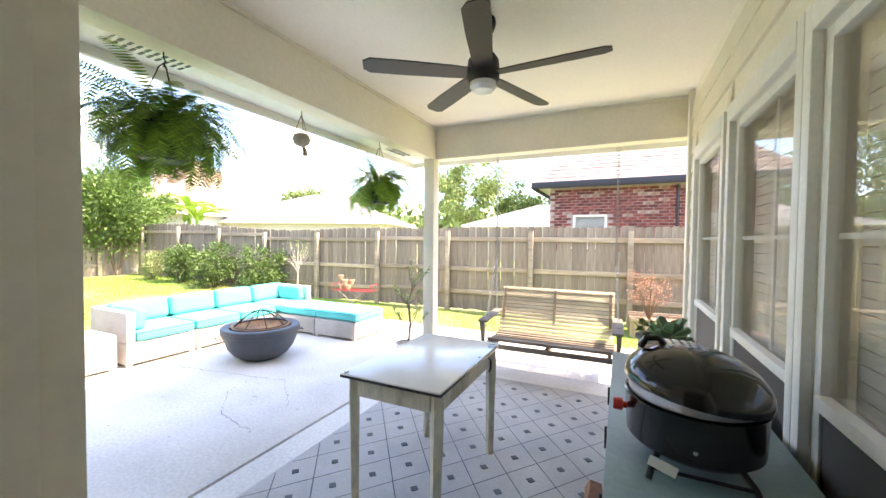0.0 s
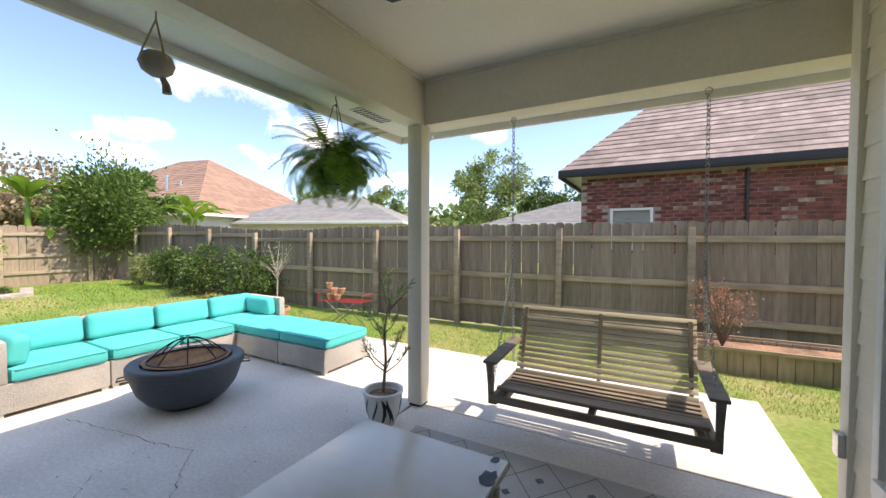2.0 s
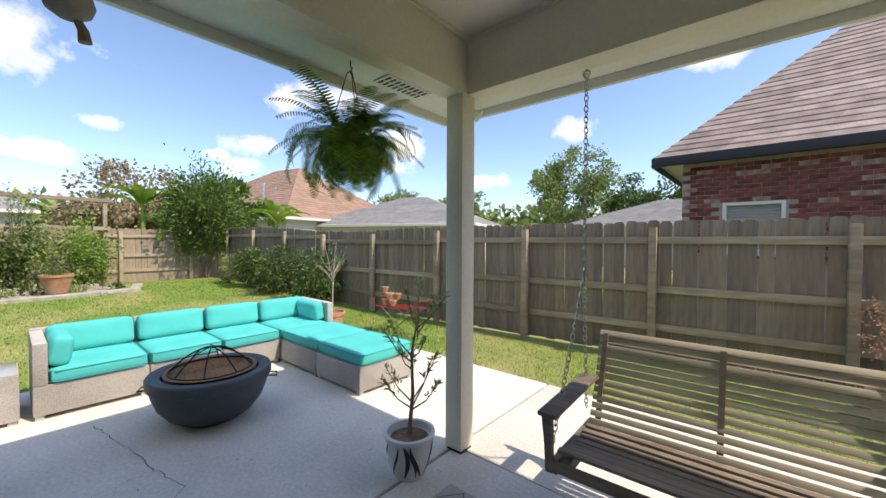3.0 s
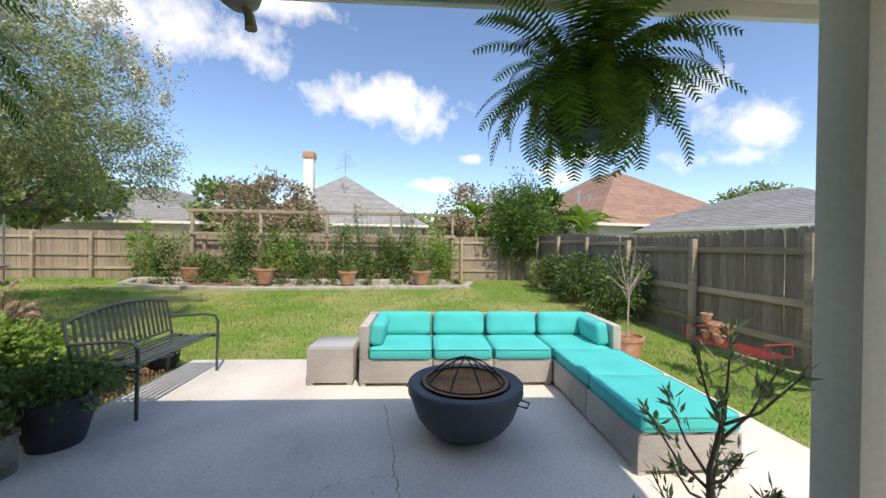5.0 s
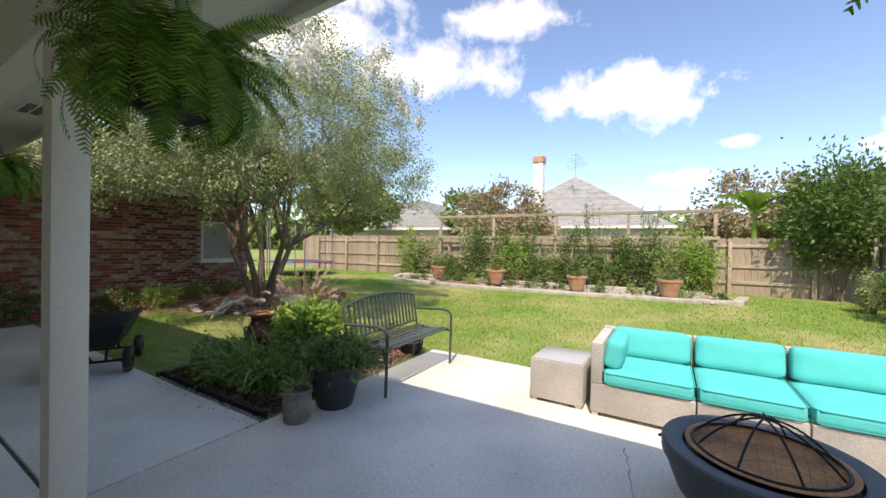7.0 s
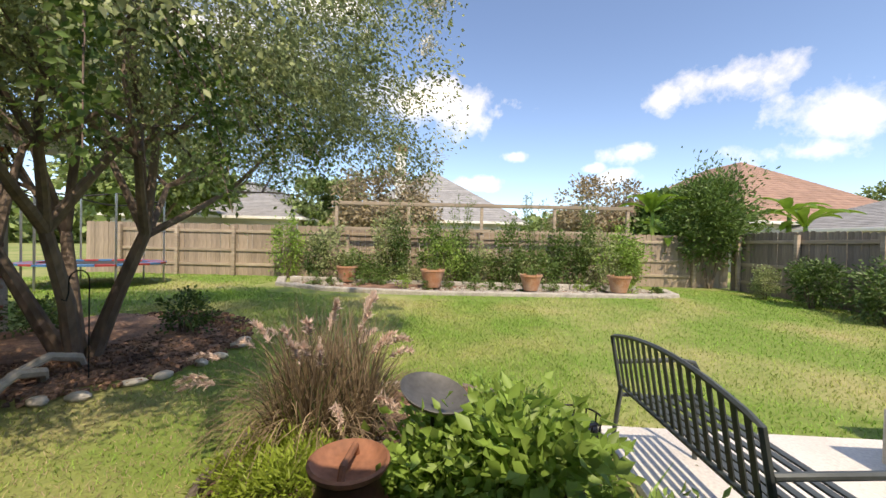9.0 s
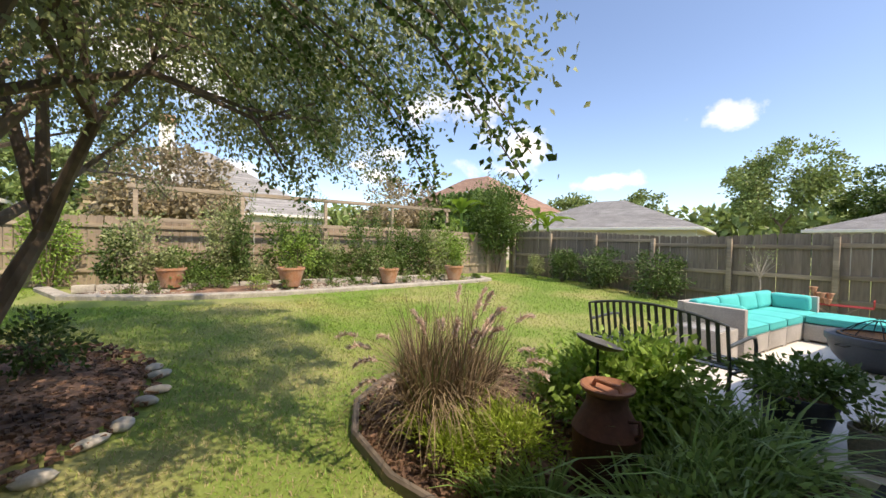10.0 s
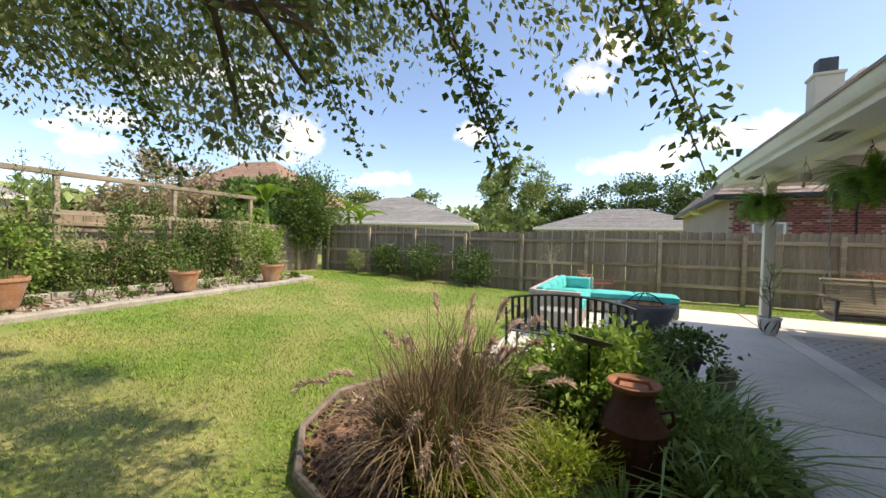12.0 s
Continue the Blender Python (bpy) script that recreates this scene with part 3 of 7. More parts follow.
def window_unit(y0, y1, index):
    w = thing(f"window_{index}", "white framed sash window with grid bars and insect screen below", "window", (WX, y0, WZ0), group="porch windows", kind="structure")
    W, H = y1 - y0, WZ1 - WZ0
    for nm, a in (("casing_side", (-0.012, 0.02, -0.06, -0.002, -0.1, H + 0.1)), ("casing_side", (-0.012, 0.02, W + 0.002, W + 0.06, -0.1, H + 0.1)),
                  ("casing_head", (-0.014, 0.02, -0.002, W + 0.002, H + 0.002, H + 0.1)), ("sill", (-0.03, 0.02, -0.002, W + 0.002, -0.1, -0.002))):
        b = bmesh.new()
        span(b, *a, 0.004)
        part(nm, b, M["white"], w)
    b = bmesh.new()
    f = 0.045
    for a in ((0.0, f), (W - f, W)):
        span(b, 0.022, 0.06, *a, 0, H, 0.003)
    span(b, 0.022, 0.06, f, W - f, H - f, H, 0.003)
    span(b, 0.022, 0.06, f, W - f, 0, f, 0.003)
    part("window_frame", b, M["white"], w)
    mid = 0.56
    b = bmesh.new()
    span(b, 0.008, 0.05, f, W - f, mid - 0.022, mid + 0.022, 0.003)
    part("meeting_rail", b, M["white"], w)
    for a in ((W * 0.42 - 0.009, W * 0.42 + 0.009),):
        b = bmesh.new()
        span(b, 0.052, 0.062, *a, mid + 0.022, H - f)
        part("grid_bar", b, M["white"], w)
    b = bmesh.new()
    span(b, 0.052, 0.062, f, W - f, 1.07, 1.088)
    part("grid_bar", b, M["white"], w)
    b = bmesh.new()
    span(b, 0.046, 0.05, f, W - f, mid + 0.022, H - f)
    g = part("pane", b, M["glass"], w, "reflecting clear glass pane")
    g.visible_shadow = False
    b = bmesh.new()
    span(b, 0.03, 0.034, f, W - f, f, mid - 0.022)
    part("insect_screen", b, M["screen"], w, "dark mesh insect screen")
    b = bmesh.new()
    for k in range(int((H - 0.1) / 0.05)):
        span(b, 0.105, 0.109, f, W - f, 0.05 + k * 0.05, 0.05 + k * 0.05 + 0.046)
    part("blind", b, M["shade"], w, "closed taupe blind behind the glass")


for i, (y0, y1) in enumerate(wins):
    window_unit(y0, y1, i + 1)
b = bmesh.new()
span(b, 0.9, 0.95, 0.13, 4.0, 0, 2.8)
setting("wall_inside", b, M["inside"], "dim room wall behind the windows", "wall")

# doorway that the walk begins in, and the dim passage behind it
wall_box("wall_south_a", -0.95, -0.34, -0.02, 0.10, 0, 2.828)
wall_box("wall_south_b", -0.34, 0.56, -0.02, 0.10, 2.1, 2.828)
b = bmesh.new()
span(b, -0.42, -0.34, 0.103, 0.13, 0, 2.16, 0.006)
span(b, -0.338, -0.32, 0.0, 0.10, 0, 2.1, 0.004)
setting("door_casing", b, M["cream"], "cream painted door casing beside the open doorway", "door casing")
wall_box("wall_passage_west", -0.95, -0.85, -6.9, -0.025, 0, 2.828)
wall_box("wall_passage_east", 0.56, 0.70, -2.5, 0.128, 0, 2.828)
wall_box("wall_passage_back", -0.84, 0.55, -2.5, -2.4, 0, 2.828)
wall_box("passage_ceiling", -0.84, 0.55, -2.4, -0.03, 2.6, 2.7)
wall_box("passage_floor", -0.84, 0.70, -2.5, -0.005, -0.1, 0.0, M["inside"], "dim passage floor")

# ---- brick wing of the house ----
def brick_wall(name, origin, along, length, z0, z1, holes=(), seed=1, label="mottled old red brick wall", parts=300, pale=0.22, thick=0.2, near=0.0):
    """A wall of single bricks with raked joints; its near bricks are objects of their own, the rest joined."""
    r = random.Random(seed)
    u = Vector((along[0], along[1], 0)).normalized()
    nrm = Vector((u.y, -u.x, 0))
    rot = math.degrees(math.atan2(u.y, u.x))
    ob = new(name)
    ob.matrix_basis = pose(*origin, 0, 0, rot)
    tagged(ob, label, "wall", "", "structure")
    segs = [(0, length, z0, z1)]
    for a0, a1, b0, b1 in holes:
        segs = [(0, a0, z0, z1), (a1, length, z0, z1), (a0, a1, z0, b0), (a0, a1, b1, z1)]
    b = bmesh.new()
    for a0, a1, c0, c1 in segs:
        if a1 - a0 > 0.01 and c1 - c0 > 0.01:
            span(b, a0, a1, 0.012, thick, c0, c1)
    part("mortar_bed", b, M["mortar"], ob)
    variants = []
    for m in (M["brick"], M["brick_pale"]):
        bb = bmesh.new()
        box(bb, (0, 0, 0), (0.194, 0.09, 0.058))
        bmesh.ops.bevel(bb, geom=[e for e in bb.edges if abs((e.verts[0].co - e.verts[1].co).y) < 0.01 and e.verts[0].co.y < 0], offset=0.004, segments=1, affect="EDGES")
        variants.append(mesh_of("brick", bb, m, False))
    rows = int((z1 - z0) / 0.068)
    count = 0
    cells = []
    for k in range(rows):
        zc = z0 + 0.034 + k * 0.068
        a = -0.1 if k % 2 else 0.0
        while a < length:
            c = a + 0.102
            a += 0.204
            if c < 0.09 or c > length - 0.09 or any(h[0] - 0.09 < c < h[1] + 0.09 and h[2] - 0.03 < zc < h[3] + 0.03 for h in holes):
                continue
            cells.append((abs(c - near), c, zc))
    cells.sort()
    rest = {0: ([], []), 1: ([], [])}
    cube = [Vector((x, y, z)) for x in (-0.097, 0.097) for y in (-0.045, 0.045) for z in (-0.029, 0.029)]
    for _, c, zc in cells:
        kind = 1 if r.random() < pale else 0
        off = Vector((c + r.uniform(-0.003, 0.003), 0.045 + r.uniform(-0.004, 0.003), zc + r.uniform(-0.002, 0.002)))
        if count < parts:
            o = new("brick", variants[kind])
            o.parent, o.location = ob, off
            count += 1
        else:
            vs, fs = rest[kind]
            n = len(vs)
            vs += [off + p for p in cube]
            fs += [(n, n + 1, n + 5, n + 4), (n, n + 4, n + 6, n + 2), (n + 1, n + 3, n + 7, n + 5), (n, n + 2, n + 3, n + 1), (n + 4, n + 5, n + 7, n + 6)]
    for kind, (vs, fs) in rest.items():
        if vs:
            o = new("bricks", raw("bricks", vs, fs, M["brick_pale"] if kind else M["brick"]))
            o.parent = ob
            o["kind"] = "stuff"
    return ob


def blind_window(name, parent_at, rz, w, h, label):
    win = thing(name, label, "window", parent_at, rz, kind="structure")
    b = bmesh.new()
    f = 0.05
    span(b, 0, f, -0.01, 0.08, 0, h, 0.004)
    span(b, w - f, w, -0.01, 0.08, 0, h, 0.004)
    span(b, f, w - f, -0.01, 0.08, h - f, h, 0.004)
    span(b, f, w - f, -0.01, 0.08, 0, f, 0.004)
    part("window_frame", b, M["white"], win)
    b = bmesh.new()
    span(b, f, w - f, 0.03, 0.034, f, h - f)
    part("pane", b, M["clear"], win).visible_shadow = False
    n = int((h - 2 * f) / 0.045)
    for k in range(n):
        b = bmesh.new()
        box(b, (w / 2, 0.06, f + 0.022 + k * 0.045), (w - 2 * f, 0.012, 0.036), Euler((radians(25), 0, 0)))
        part("blind_slat", b, M["blind"], win)
    b = bmesh.new()
    span(b, f, w - f, 0.09, 0.1, f, h - f)
    part("backing", b, M["inside"], win)
    b = bmesh.new()
    span(b, -0.03, w + 0.03, -0.04, 0.02, -0.05, -0.002, 0.004)
    part("window_sill", b, M["white"], win)


# ---- fences ----
def fence(name, start, rz, length, height, ground_fn, label, inside_posts=True, bay=2.2, seed=3, posts_from=0.3, wood=None):
    """Upright pickets behind rails and posts, the posts on the side of the garden (-y of the run)."""
    r = random.Random(seed)
    f = thing(name, label, "fence", (start[0], start[1], 0), rz)
    u = Vector((math.cos(radians(rz)), math.sin(radians(rz))))
    meshes = []
    for k in range(5):
        w, h = 0.1385 + r.uniform(-0.003, 0.002), height
        e = 0.03
        prof = [(-w / 2, 0), (w / 2, 0), (w / 2, h - e), (w / 2 - e, h), (-w / 2 + e, h), (-w / 2, h - e)]
        n = len(prof)
        vs = [(x, y, z) for y in (0, 0.016) for x, z in prof]
        fs = [tuple(range(n)), tuple(reversed(range(n, 2 * n)))] + [(i, i + n, (i + 1) % n + n, (i + 1) % n) for i in range(n)]
        meshes.append(raw("picket", vs, fs, wood or M["fence"]))
    a = 0.07
    while a < length:
        p = Vector(start[:2]) + u * a
        ob = new("picket", meshes[r.randrange(5)])
        ob.parent = f
        ob.matrix_basis = pose(a, r.uniform(-0.002, 0.003), ground_fn(p.x, p.y) + r.uniform(-0.015, 0.015), 0, r.uniform(-0.5, 0.5), 0)
        a += 0.141 + r.uniform(-0.002, 0.004)
    a = posts_from
    stops = []
    while a < length:
        stops.append(a)
        a += bay
    for a in stops:
        p = Vector(start[:2]) + u * a
        g = ground_fn(p.x, p.y)
        b = bmesh.new()
        span(b, a - 0.045, a + 0.045, -0.13, -0.04, g - 0.1, g + height - 0.08, 0.005)
        part("fence_post", b, M["rail"], f)
    for lv in (0.22, 0.5, 0.86):
        for a0, a1 in zip(stops, stops[1:]):
            p = Vector(start[:2]) + u * a0
            g = ground_fn(p.x, p.y)
            z = g + height * lv
            b = bmesh.new()
            span(b, a0 + 0.002 - 0.04, a1 - 0.042, -0.039, -0.002, z - 0.045, z + 0.045, 0.003)
            part("rail", b, M["rail"], f)
    return f


LOT = 3.1   # the plot lies turned by this angle to the house
fence("garden_fence_north", (-14.76, 7.0), LOT, 17.0, 1.80, lambda x, y: ground_z(x, y) + 0.03 - (0.14 if x < -9 else 0.14 * max(0, min(1, (-6 - x) / 3))), "weathered grey brown timber picket fence with posts and three rails", seed=3, posts_from=0.39, bay=1.82, wood=M["fence_dark"])
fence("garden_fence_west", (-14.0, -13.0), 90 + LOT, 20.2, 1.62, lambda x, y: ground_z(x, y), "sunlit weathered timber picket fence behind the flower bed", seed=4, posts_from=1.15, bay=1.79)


# ---- garden furniture ----
def wicker_box(name, parent, x0, x1, y0, y1, z0, z1, label=""):
    """A woven panel body: rounded box with cane bands on its four sides."""
    b = bmesh.new()
    span(b, x0, x1, y0, y1, z0, z1, 0.012)
    return part(name, b, M["wicker"], parent, label)


def feet(parent, x0, x1, y0, y1):
    for x in (x0 + 0.04, x1 - 0.04):
        for y in (y0 + 0.04, y1 - 0.04):
            b = bmesh.new()
            span(b, x - 0.025, x + 0.025, y - 0.025, y + 0.025, 0, 0.036)
            part("foot", b, M["wicker"], parent)


def sofa_unit(label, x0, x1, y0, y1, back="", arm=""):
    """One module of the sectional; back and arm name the sides with an upstand: W, N or S."""
    s = thing("sofa_unit", label, "sofa", ((x0 + x1) / 2, (y0 + y1) / 2, 0), group="sectional sofa modules")
    w, d = (x1 - x0) / 2, (y1 - y0) / 2
    wicker_box("base", s, -w + 0.003, w - 0.003, -d + 0.003, d - 0.003, 0.035, 0.275)
    feet(s, -w, w, -d, d)
    sides = back + arm
    t = 0.09
    if "W" in sides:
        wicker_box("backrest", s, -w + 0.003, -w + t, -d + 0.003, d - 0.003, 0.278, 0.63)
    if "S" in sides:
        wicker_box("armrest", s, (-w + t + 0.002) if "W" in sides else -w, w - 0.003, -d + 0.003, -d + t, 0.278, 0.62)
    if "N" in sides:
        wicker_box("armrest", s, (-w + t + 0.002) if "W" in sides else -w, w - 0.003, d - t, d - 0.003, 0.278, 0.63)
    cx0, cx1 = -w + (t if "W" in sides else 0) + 0.008, w + 0.012
    cy0, cy1 = -d + (t if "S" in sides else 0) + 0.008, d - (t if "N" in sides else 0) - 0.008
    b = bmesh.new()
    cushion(b, ((cx0 + cx1) / 2, (cy0 + cy1) / 2, 0.338), (cx1 - cx0, cy1 - cy0, 0.12), 0.12)
    c = part("seat_cushion", b, M["turq"], s, "turquoise canvas seat cushion")
    for z in (0.295, 0.382):
        b = bmesh.new()
        q = 0.02
        loop = []
        for ax, ay, bx, by in ((cx0, cy0, cx1, cy0), (cx1, cy0, cx1, cy1), (cx1, cy1, cx0, cy1), (cx0, cy1, cx0, cy0)):
            for k in range(5):
                t2 = 0.06 + 0.88 * k / 4
                loop.append((ax + (bx - ax) * t2, ay + (by - ay) * t2, z))
        tube(b, loop + loop[:1], 0.0045, 6, False)
        part("piping", b, M["pipe"], c)
    if "W" in sides:
        b = bmesh.new()
        cushion(b, (-w + t + 0.085, (cy0 + cy1) / 2, 0.53), (0.15, cy1 - cy0 - 0.01, 0.27), 0.2, rot=Euler((0, radians(-10), 0)))
        part("back_cushion", b, M["turq"], s, "turquoise canvas back cushion")
    for side, sg in (("S", -1), ("N", 1)):
        if side in sides:
            b = bmesh.new()
            cushion(b, (0.09, sg * (d - t - 0.08), 0.52), (2 * w - 0.30, 0.14, 0.25), 0.2, rot=Euler((radians(sg * 9), 0, 0)))
            part("side_cushion", b, M["turq"], s, "turquoise canvas side cushion")


sofa_unit("grey wicker sofa end with turquoise cushions and one arm", -5.70, -4.90, 2.20, 2.95, "W", "S")
sofa_unit("grey wicker armless sofa module with turquoise cushions", -5.70, -4.90, 2.953, 3.58, "W")
sofa_unit("grey wicker armless sofa module with turquoise cushions", -5.70, -4.90, 3.583, 4.20, "W")
sofa_unit("grey wicker corner sofa module with turquoise cushions", -5.70, -4.90, 4.203, 4.93, "W", "N")
sofa_unit("grey wicker ottoman module with a turquoise pad", -4.897, -4.12, 4.203, 4.90)
sofa_unit("grey wicker ottoman module with a turquoise pad", -4.117, -3.36, 4.203, 4.90)

cube = thing("side_table", "grey wicker cube side table with a glass top", "table", (-5.20, 1.90, 0))
wicker_box("base", cube, -0.26, 0.26, -0.235, 0.235, 0.03, 0.385)
feet(cube, -0.26, 0.26, -0.235, 0.235)
b = bmesh.new()
span(b, -0.25, 0.25, -0.225, 0.225, 0.387, 0.395, 0.003)
part("glass_top", b, mat("frosted_table_glass", (0.45, 0.46, 0.46), 0.12, vary=0.05), cube, "grey frosted glass top")

# fire pit
pit = thing("fire_pit", "dark slate grey bowl fire pit with a mesh spark guard", "fire pit", (-3.98, 3.18, 0))
b = bmesh.new()
lathe(b, [(0, 0.0), (0.2, 0.0), (0.225, 0.012), (0.31, 0.07), (0.375, 0.155), (0.41, 0.25), (0.422, 0.31), (0.44, 0.318), (0.445, 0.33), (0.445, 0.385), (0.435, 0.397), (0.37, 0.397), (0.345, 0.385), (0.33, 0.35), (0.0, 0.35)], 56)
part("bowl", b, M["pit"], pit)
b = bmesh.new()
lathe(b, [(0.325, 0.395), (0.335, 0.402), (0.31, 0.405), (0.28, 0.385), (0.2, 0.36), (0, 0.354)], 48)
part("fire_bowl", b, M["rust"], pit, "rusty inner fire bowl")
b = bmesh.new()
for k in range(1, 10):
    a = -0.29 + k * 0.058
    h = math.sqrt(max(0.0, 0.29 ** 2 - a * a))
    for q in (0, 1):
        pts = []
        for j in range(9):
            s = -h + 2 * h * j / 8
            z = 0.405 + 0.165 * max(0, 1 - (a * a + s * s) / 0.29 ** 2)
            pts.append((a, s, z) if q else (s, a, z))
        tube(b, pts, 0.0006, 3, False)
guard = part("spark_guard", b, M["iron"], pit, "black wire mesh dome")
guard["kind"] = "stuff"
for q in range(4):
    b = bmesh.new()
    an = q * math.pi / 4 + 0.3
    tube(b, [(math.cos(an) * s, math.sin(an) * s, 0.407 + 0.168 * max(0, 1 - s * s / 0.085)) for s in [-0.29 + 0.58 * j / 14 for j in range(15)]], 0.0055, 6)
    part("rib", b, M["iron"], guard)
b = bmesh.new()
tube(b, [(0.3 * math.cos(k * math.tau / 40), 0.3 * math.sin(k * math.tau / 40), 0.405) for k in range(41)], 0.008, 6, False)
part("ring", b, M["iron"], guard)
b = bmesh.new()
tube(b, [(-0.03, 0, 0.572), (-0.025, 0, 0.592), (0.025, 0, 0.592), (0.03, 0, 0.572)], 0.004, 6)
part("knob", b, M["iron"], guard)
for sg in (1, -1):
    b = bmesh.new()
    d = Vector((0.45 * sg, 0.89 * sg, 0)).normalized()
    t2 = Vector((-d.y, d.x, 0))
    tube(b, [d * 0.40 + t2 * 0.05 + Vector((0, 0, 0.30)), d * 0.49 + t2 * 0.05 + Vector((0, 0, 0.29)), d * 0.49 - t2 * 0.05 + Vector((0, 0, 0.29)), d * 0.40 - t2 * 0.05 + Vector((0, 0, 0.30))], 0.006, 6)
    part("handle", b, M["iron"], pit, "black iron ring handle")

# enamel-topped table
tab = thing("enamel_table", "old white enamel-topped table with chipped cream legs", "table", (-1.035, 2.02, 0))
b = bmesh.new()
span(b, -0.295, 0.295, -0.475, 0.475, 0.742, 0.762, 0.009)
top = part("tabletop", b, M["enamel"], tab, "glossy white enamel top")
b = bmesh.new()
span(b, -0.2985, 0.2985, -0.4785, 0.4785, 0.738, 0.7535, 0.006)
part("rim", b, M["enamel_edge"], top, "chipped black enamel rim")
rng = np.random.default_rng(11)
for cx, cy, s in ((0.27, 0.36, 0.035), (0.255, 0.455, 0.02), (-0.27, -0.46, 0.018), (0.28, 0.1, 0.014)):
    b = bmesh.new()
    n = 11
    ring = [b.verts.new((cx + s * rng.uniform(0.5, 1.0) * math.cos(k * math.tau / n), cy + 1.5 * s * rng.uniform(0.5, 1.0) * math.sin(k * math.tau / n), 0.7635)) for k in range(n)]
    for v in ring:
        v.co.x = max(-0.297, min(0.297, v.co.x))
        v.co.y = max(-0.477, min(0.477, v.co.y))
    b.faces.new(ring)
    part("chip", b, M["enamel_edge"], top)
for sx in (-1, 1):
    for sy in (-1, 1):
        b = bmesh.new()
        tube(b, [(sx * 0.245, sy * 0.41, 0.0), (sx * 0.25, sy * 0.415, 0.6), (sx * 0.25, sy * 0.415, 0.738)], [0.026, 0.036, 0.036], 4)
        bmesh.ops.rotate(b, verts=b.verts, cent=(sx * 0.25, sy * 0.415, 0), matrix=Matrix.Rotation(radians(45), 3, "Z"))
        part("leg", b, M["chippy"], tab)
for a in ((-0.215, 0.215, -0.432, -0.412), (-0.215, 0.215, 0.412, 0.432), (-0.268, -0.248, -0.38, 0.38), (0.248, 0.268, -0.38, 0.38)):
    b = bmesh.new()
    span(b, *a, 0.635, 0.737, 0.002)
    part("apron", b, M["chippy"], tab)
b = bmesh.new()
tube(b, [(0.269, 0.30, 0.70), (0.285, 0.30, 0.695), (0.285, 0.30, 0.63), (0.285, 0.275, 0.625)], 0.007, 6)
part("bottle_opener", b, M["iron"], tab, "rusty metal opener on the apron")

# porch swing
SW = thing("porch_swing", "weathered slatted timber porch swing on chains", "swing", (-0.68, 4.24, 0), rz=1.0)
SLAT = 1.28
for k in range(9):
    y = -0.30 + k * 0.052
    z = 0.375 - 0.035 * math.sin(math.pi * min(1, k / 8)) + 0.012 * (k == 0) - 0.02 * (k / 8)
    b = bmesh.new()
    span(b, -SLAT / 2, SLAT / 2, y - 0.021, y + 0.021, z - 0.009, z + 0.009, 0.004)
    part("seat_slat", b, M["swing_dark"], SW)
for k in range(13):
    t = k / 12
    y = 0.165 + 0.17 * t + 0.035 * math.sin(math.pi * t) - (0.0 if t < 0.9 else -0.03)
    z = 0.37 + 0.50 * t
    b = bmesh.new()
    box(b, (0, y, z), (SLAT, 0.016, 0.035), Euler((radians(-20 - 10 * (t > 0.9)), 0, 0)), 0.004)
    part("back_slat", b, M["swing"], SW)
for x in (-0.6, 0.0, 0.6):
    b = bmesh.new()
    tube(b, [(x, 0.19, 0.33), (x, 0.255, 0.55), (x, 0.30, 0.70), (x, 0.352, 0.87)], 0.02, 4)
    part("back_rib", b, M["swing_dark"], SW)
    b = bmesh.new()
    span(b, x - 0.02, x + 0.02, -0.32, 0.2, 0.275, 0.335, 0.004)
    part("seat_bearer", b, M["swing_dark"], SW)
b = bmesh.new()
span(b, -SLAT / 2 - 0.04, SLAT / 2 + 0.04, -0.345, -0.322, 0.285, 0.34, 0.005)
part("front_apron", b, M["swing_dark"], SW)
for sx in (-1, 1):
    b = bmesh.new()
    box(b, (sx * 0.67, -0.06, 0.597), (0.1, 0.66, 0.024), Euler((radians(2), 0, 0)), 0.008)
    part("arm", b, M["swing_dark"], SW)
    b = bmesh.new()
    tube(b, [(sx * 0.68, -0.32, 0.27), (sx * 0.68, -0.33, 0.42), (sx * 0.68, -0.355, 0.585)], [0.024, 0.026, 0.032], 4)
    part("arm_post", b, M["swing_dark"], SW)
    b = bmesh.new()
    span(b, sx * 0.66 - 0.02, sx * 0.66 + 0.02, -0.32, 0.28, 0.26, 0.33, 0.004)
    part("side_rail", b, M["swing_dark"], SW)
    hx = sx * 0.645

    def chain(p, q, link=0.042):
        b = bmesh.new()
        p, q = Vector(p), Vector(q)
        n = max(2, int((q - p).length / (link * 0.72)))
        d = (q - p).normalized()
        s1 = d.orthogonal().normalized()
        s2 = d.cross(s1)
        for i in range(n):
            c = p + (q - p) * (i + 0.5) / n
            s = s1 if i % 2 else s2
            tube(b, [c + d * link / 2 * math.cos(k * math.tau / 8) + s * link * 0.28 * math.sin(k * math.tau / 8) for k in range(9)], 0.0032, 4, False)
        part("chain", b, M["steel"], SW, "galvanised steel chain")

    chain((hx, 0.06, 1.25), (hx, 0.06, 2.425))
    chain((sx * 0.69, -0.28, 0.36), (hx, 0.06, 1.25))
    chain((sx * 0.69, 0.26, 0.40), (hx, 0.06, 1.25))
    b = bmesh.new()
    tube(b, [(hx, 0.06, 2.452)] + [(hx + 0.02 * math.sin(k * math.tau / 10), 0.06, 2.425 + 0.02 * math.cos(k * math.tau / 10)) for k in range(11)], 0.005, 6, False)
    part("eye_bolt", b, M["steel"], SW)

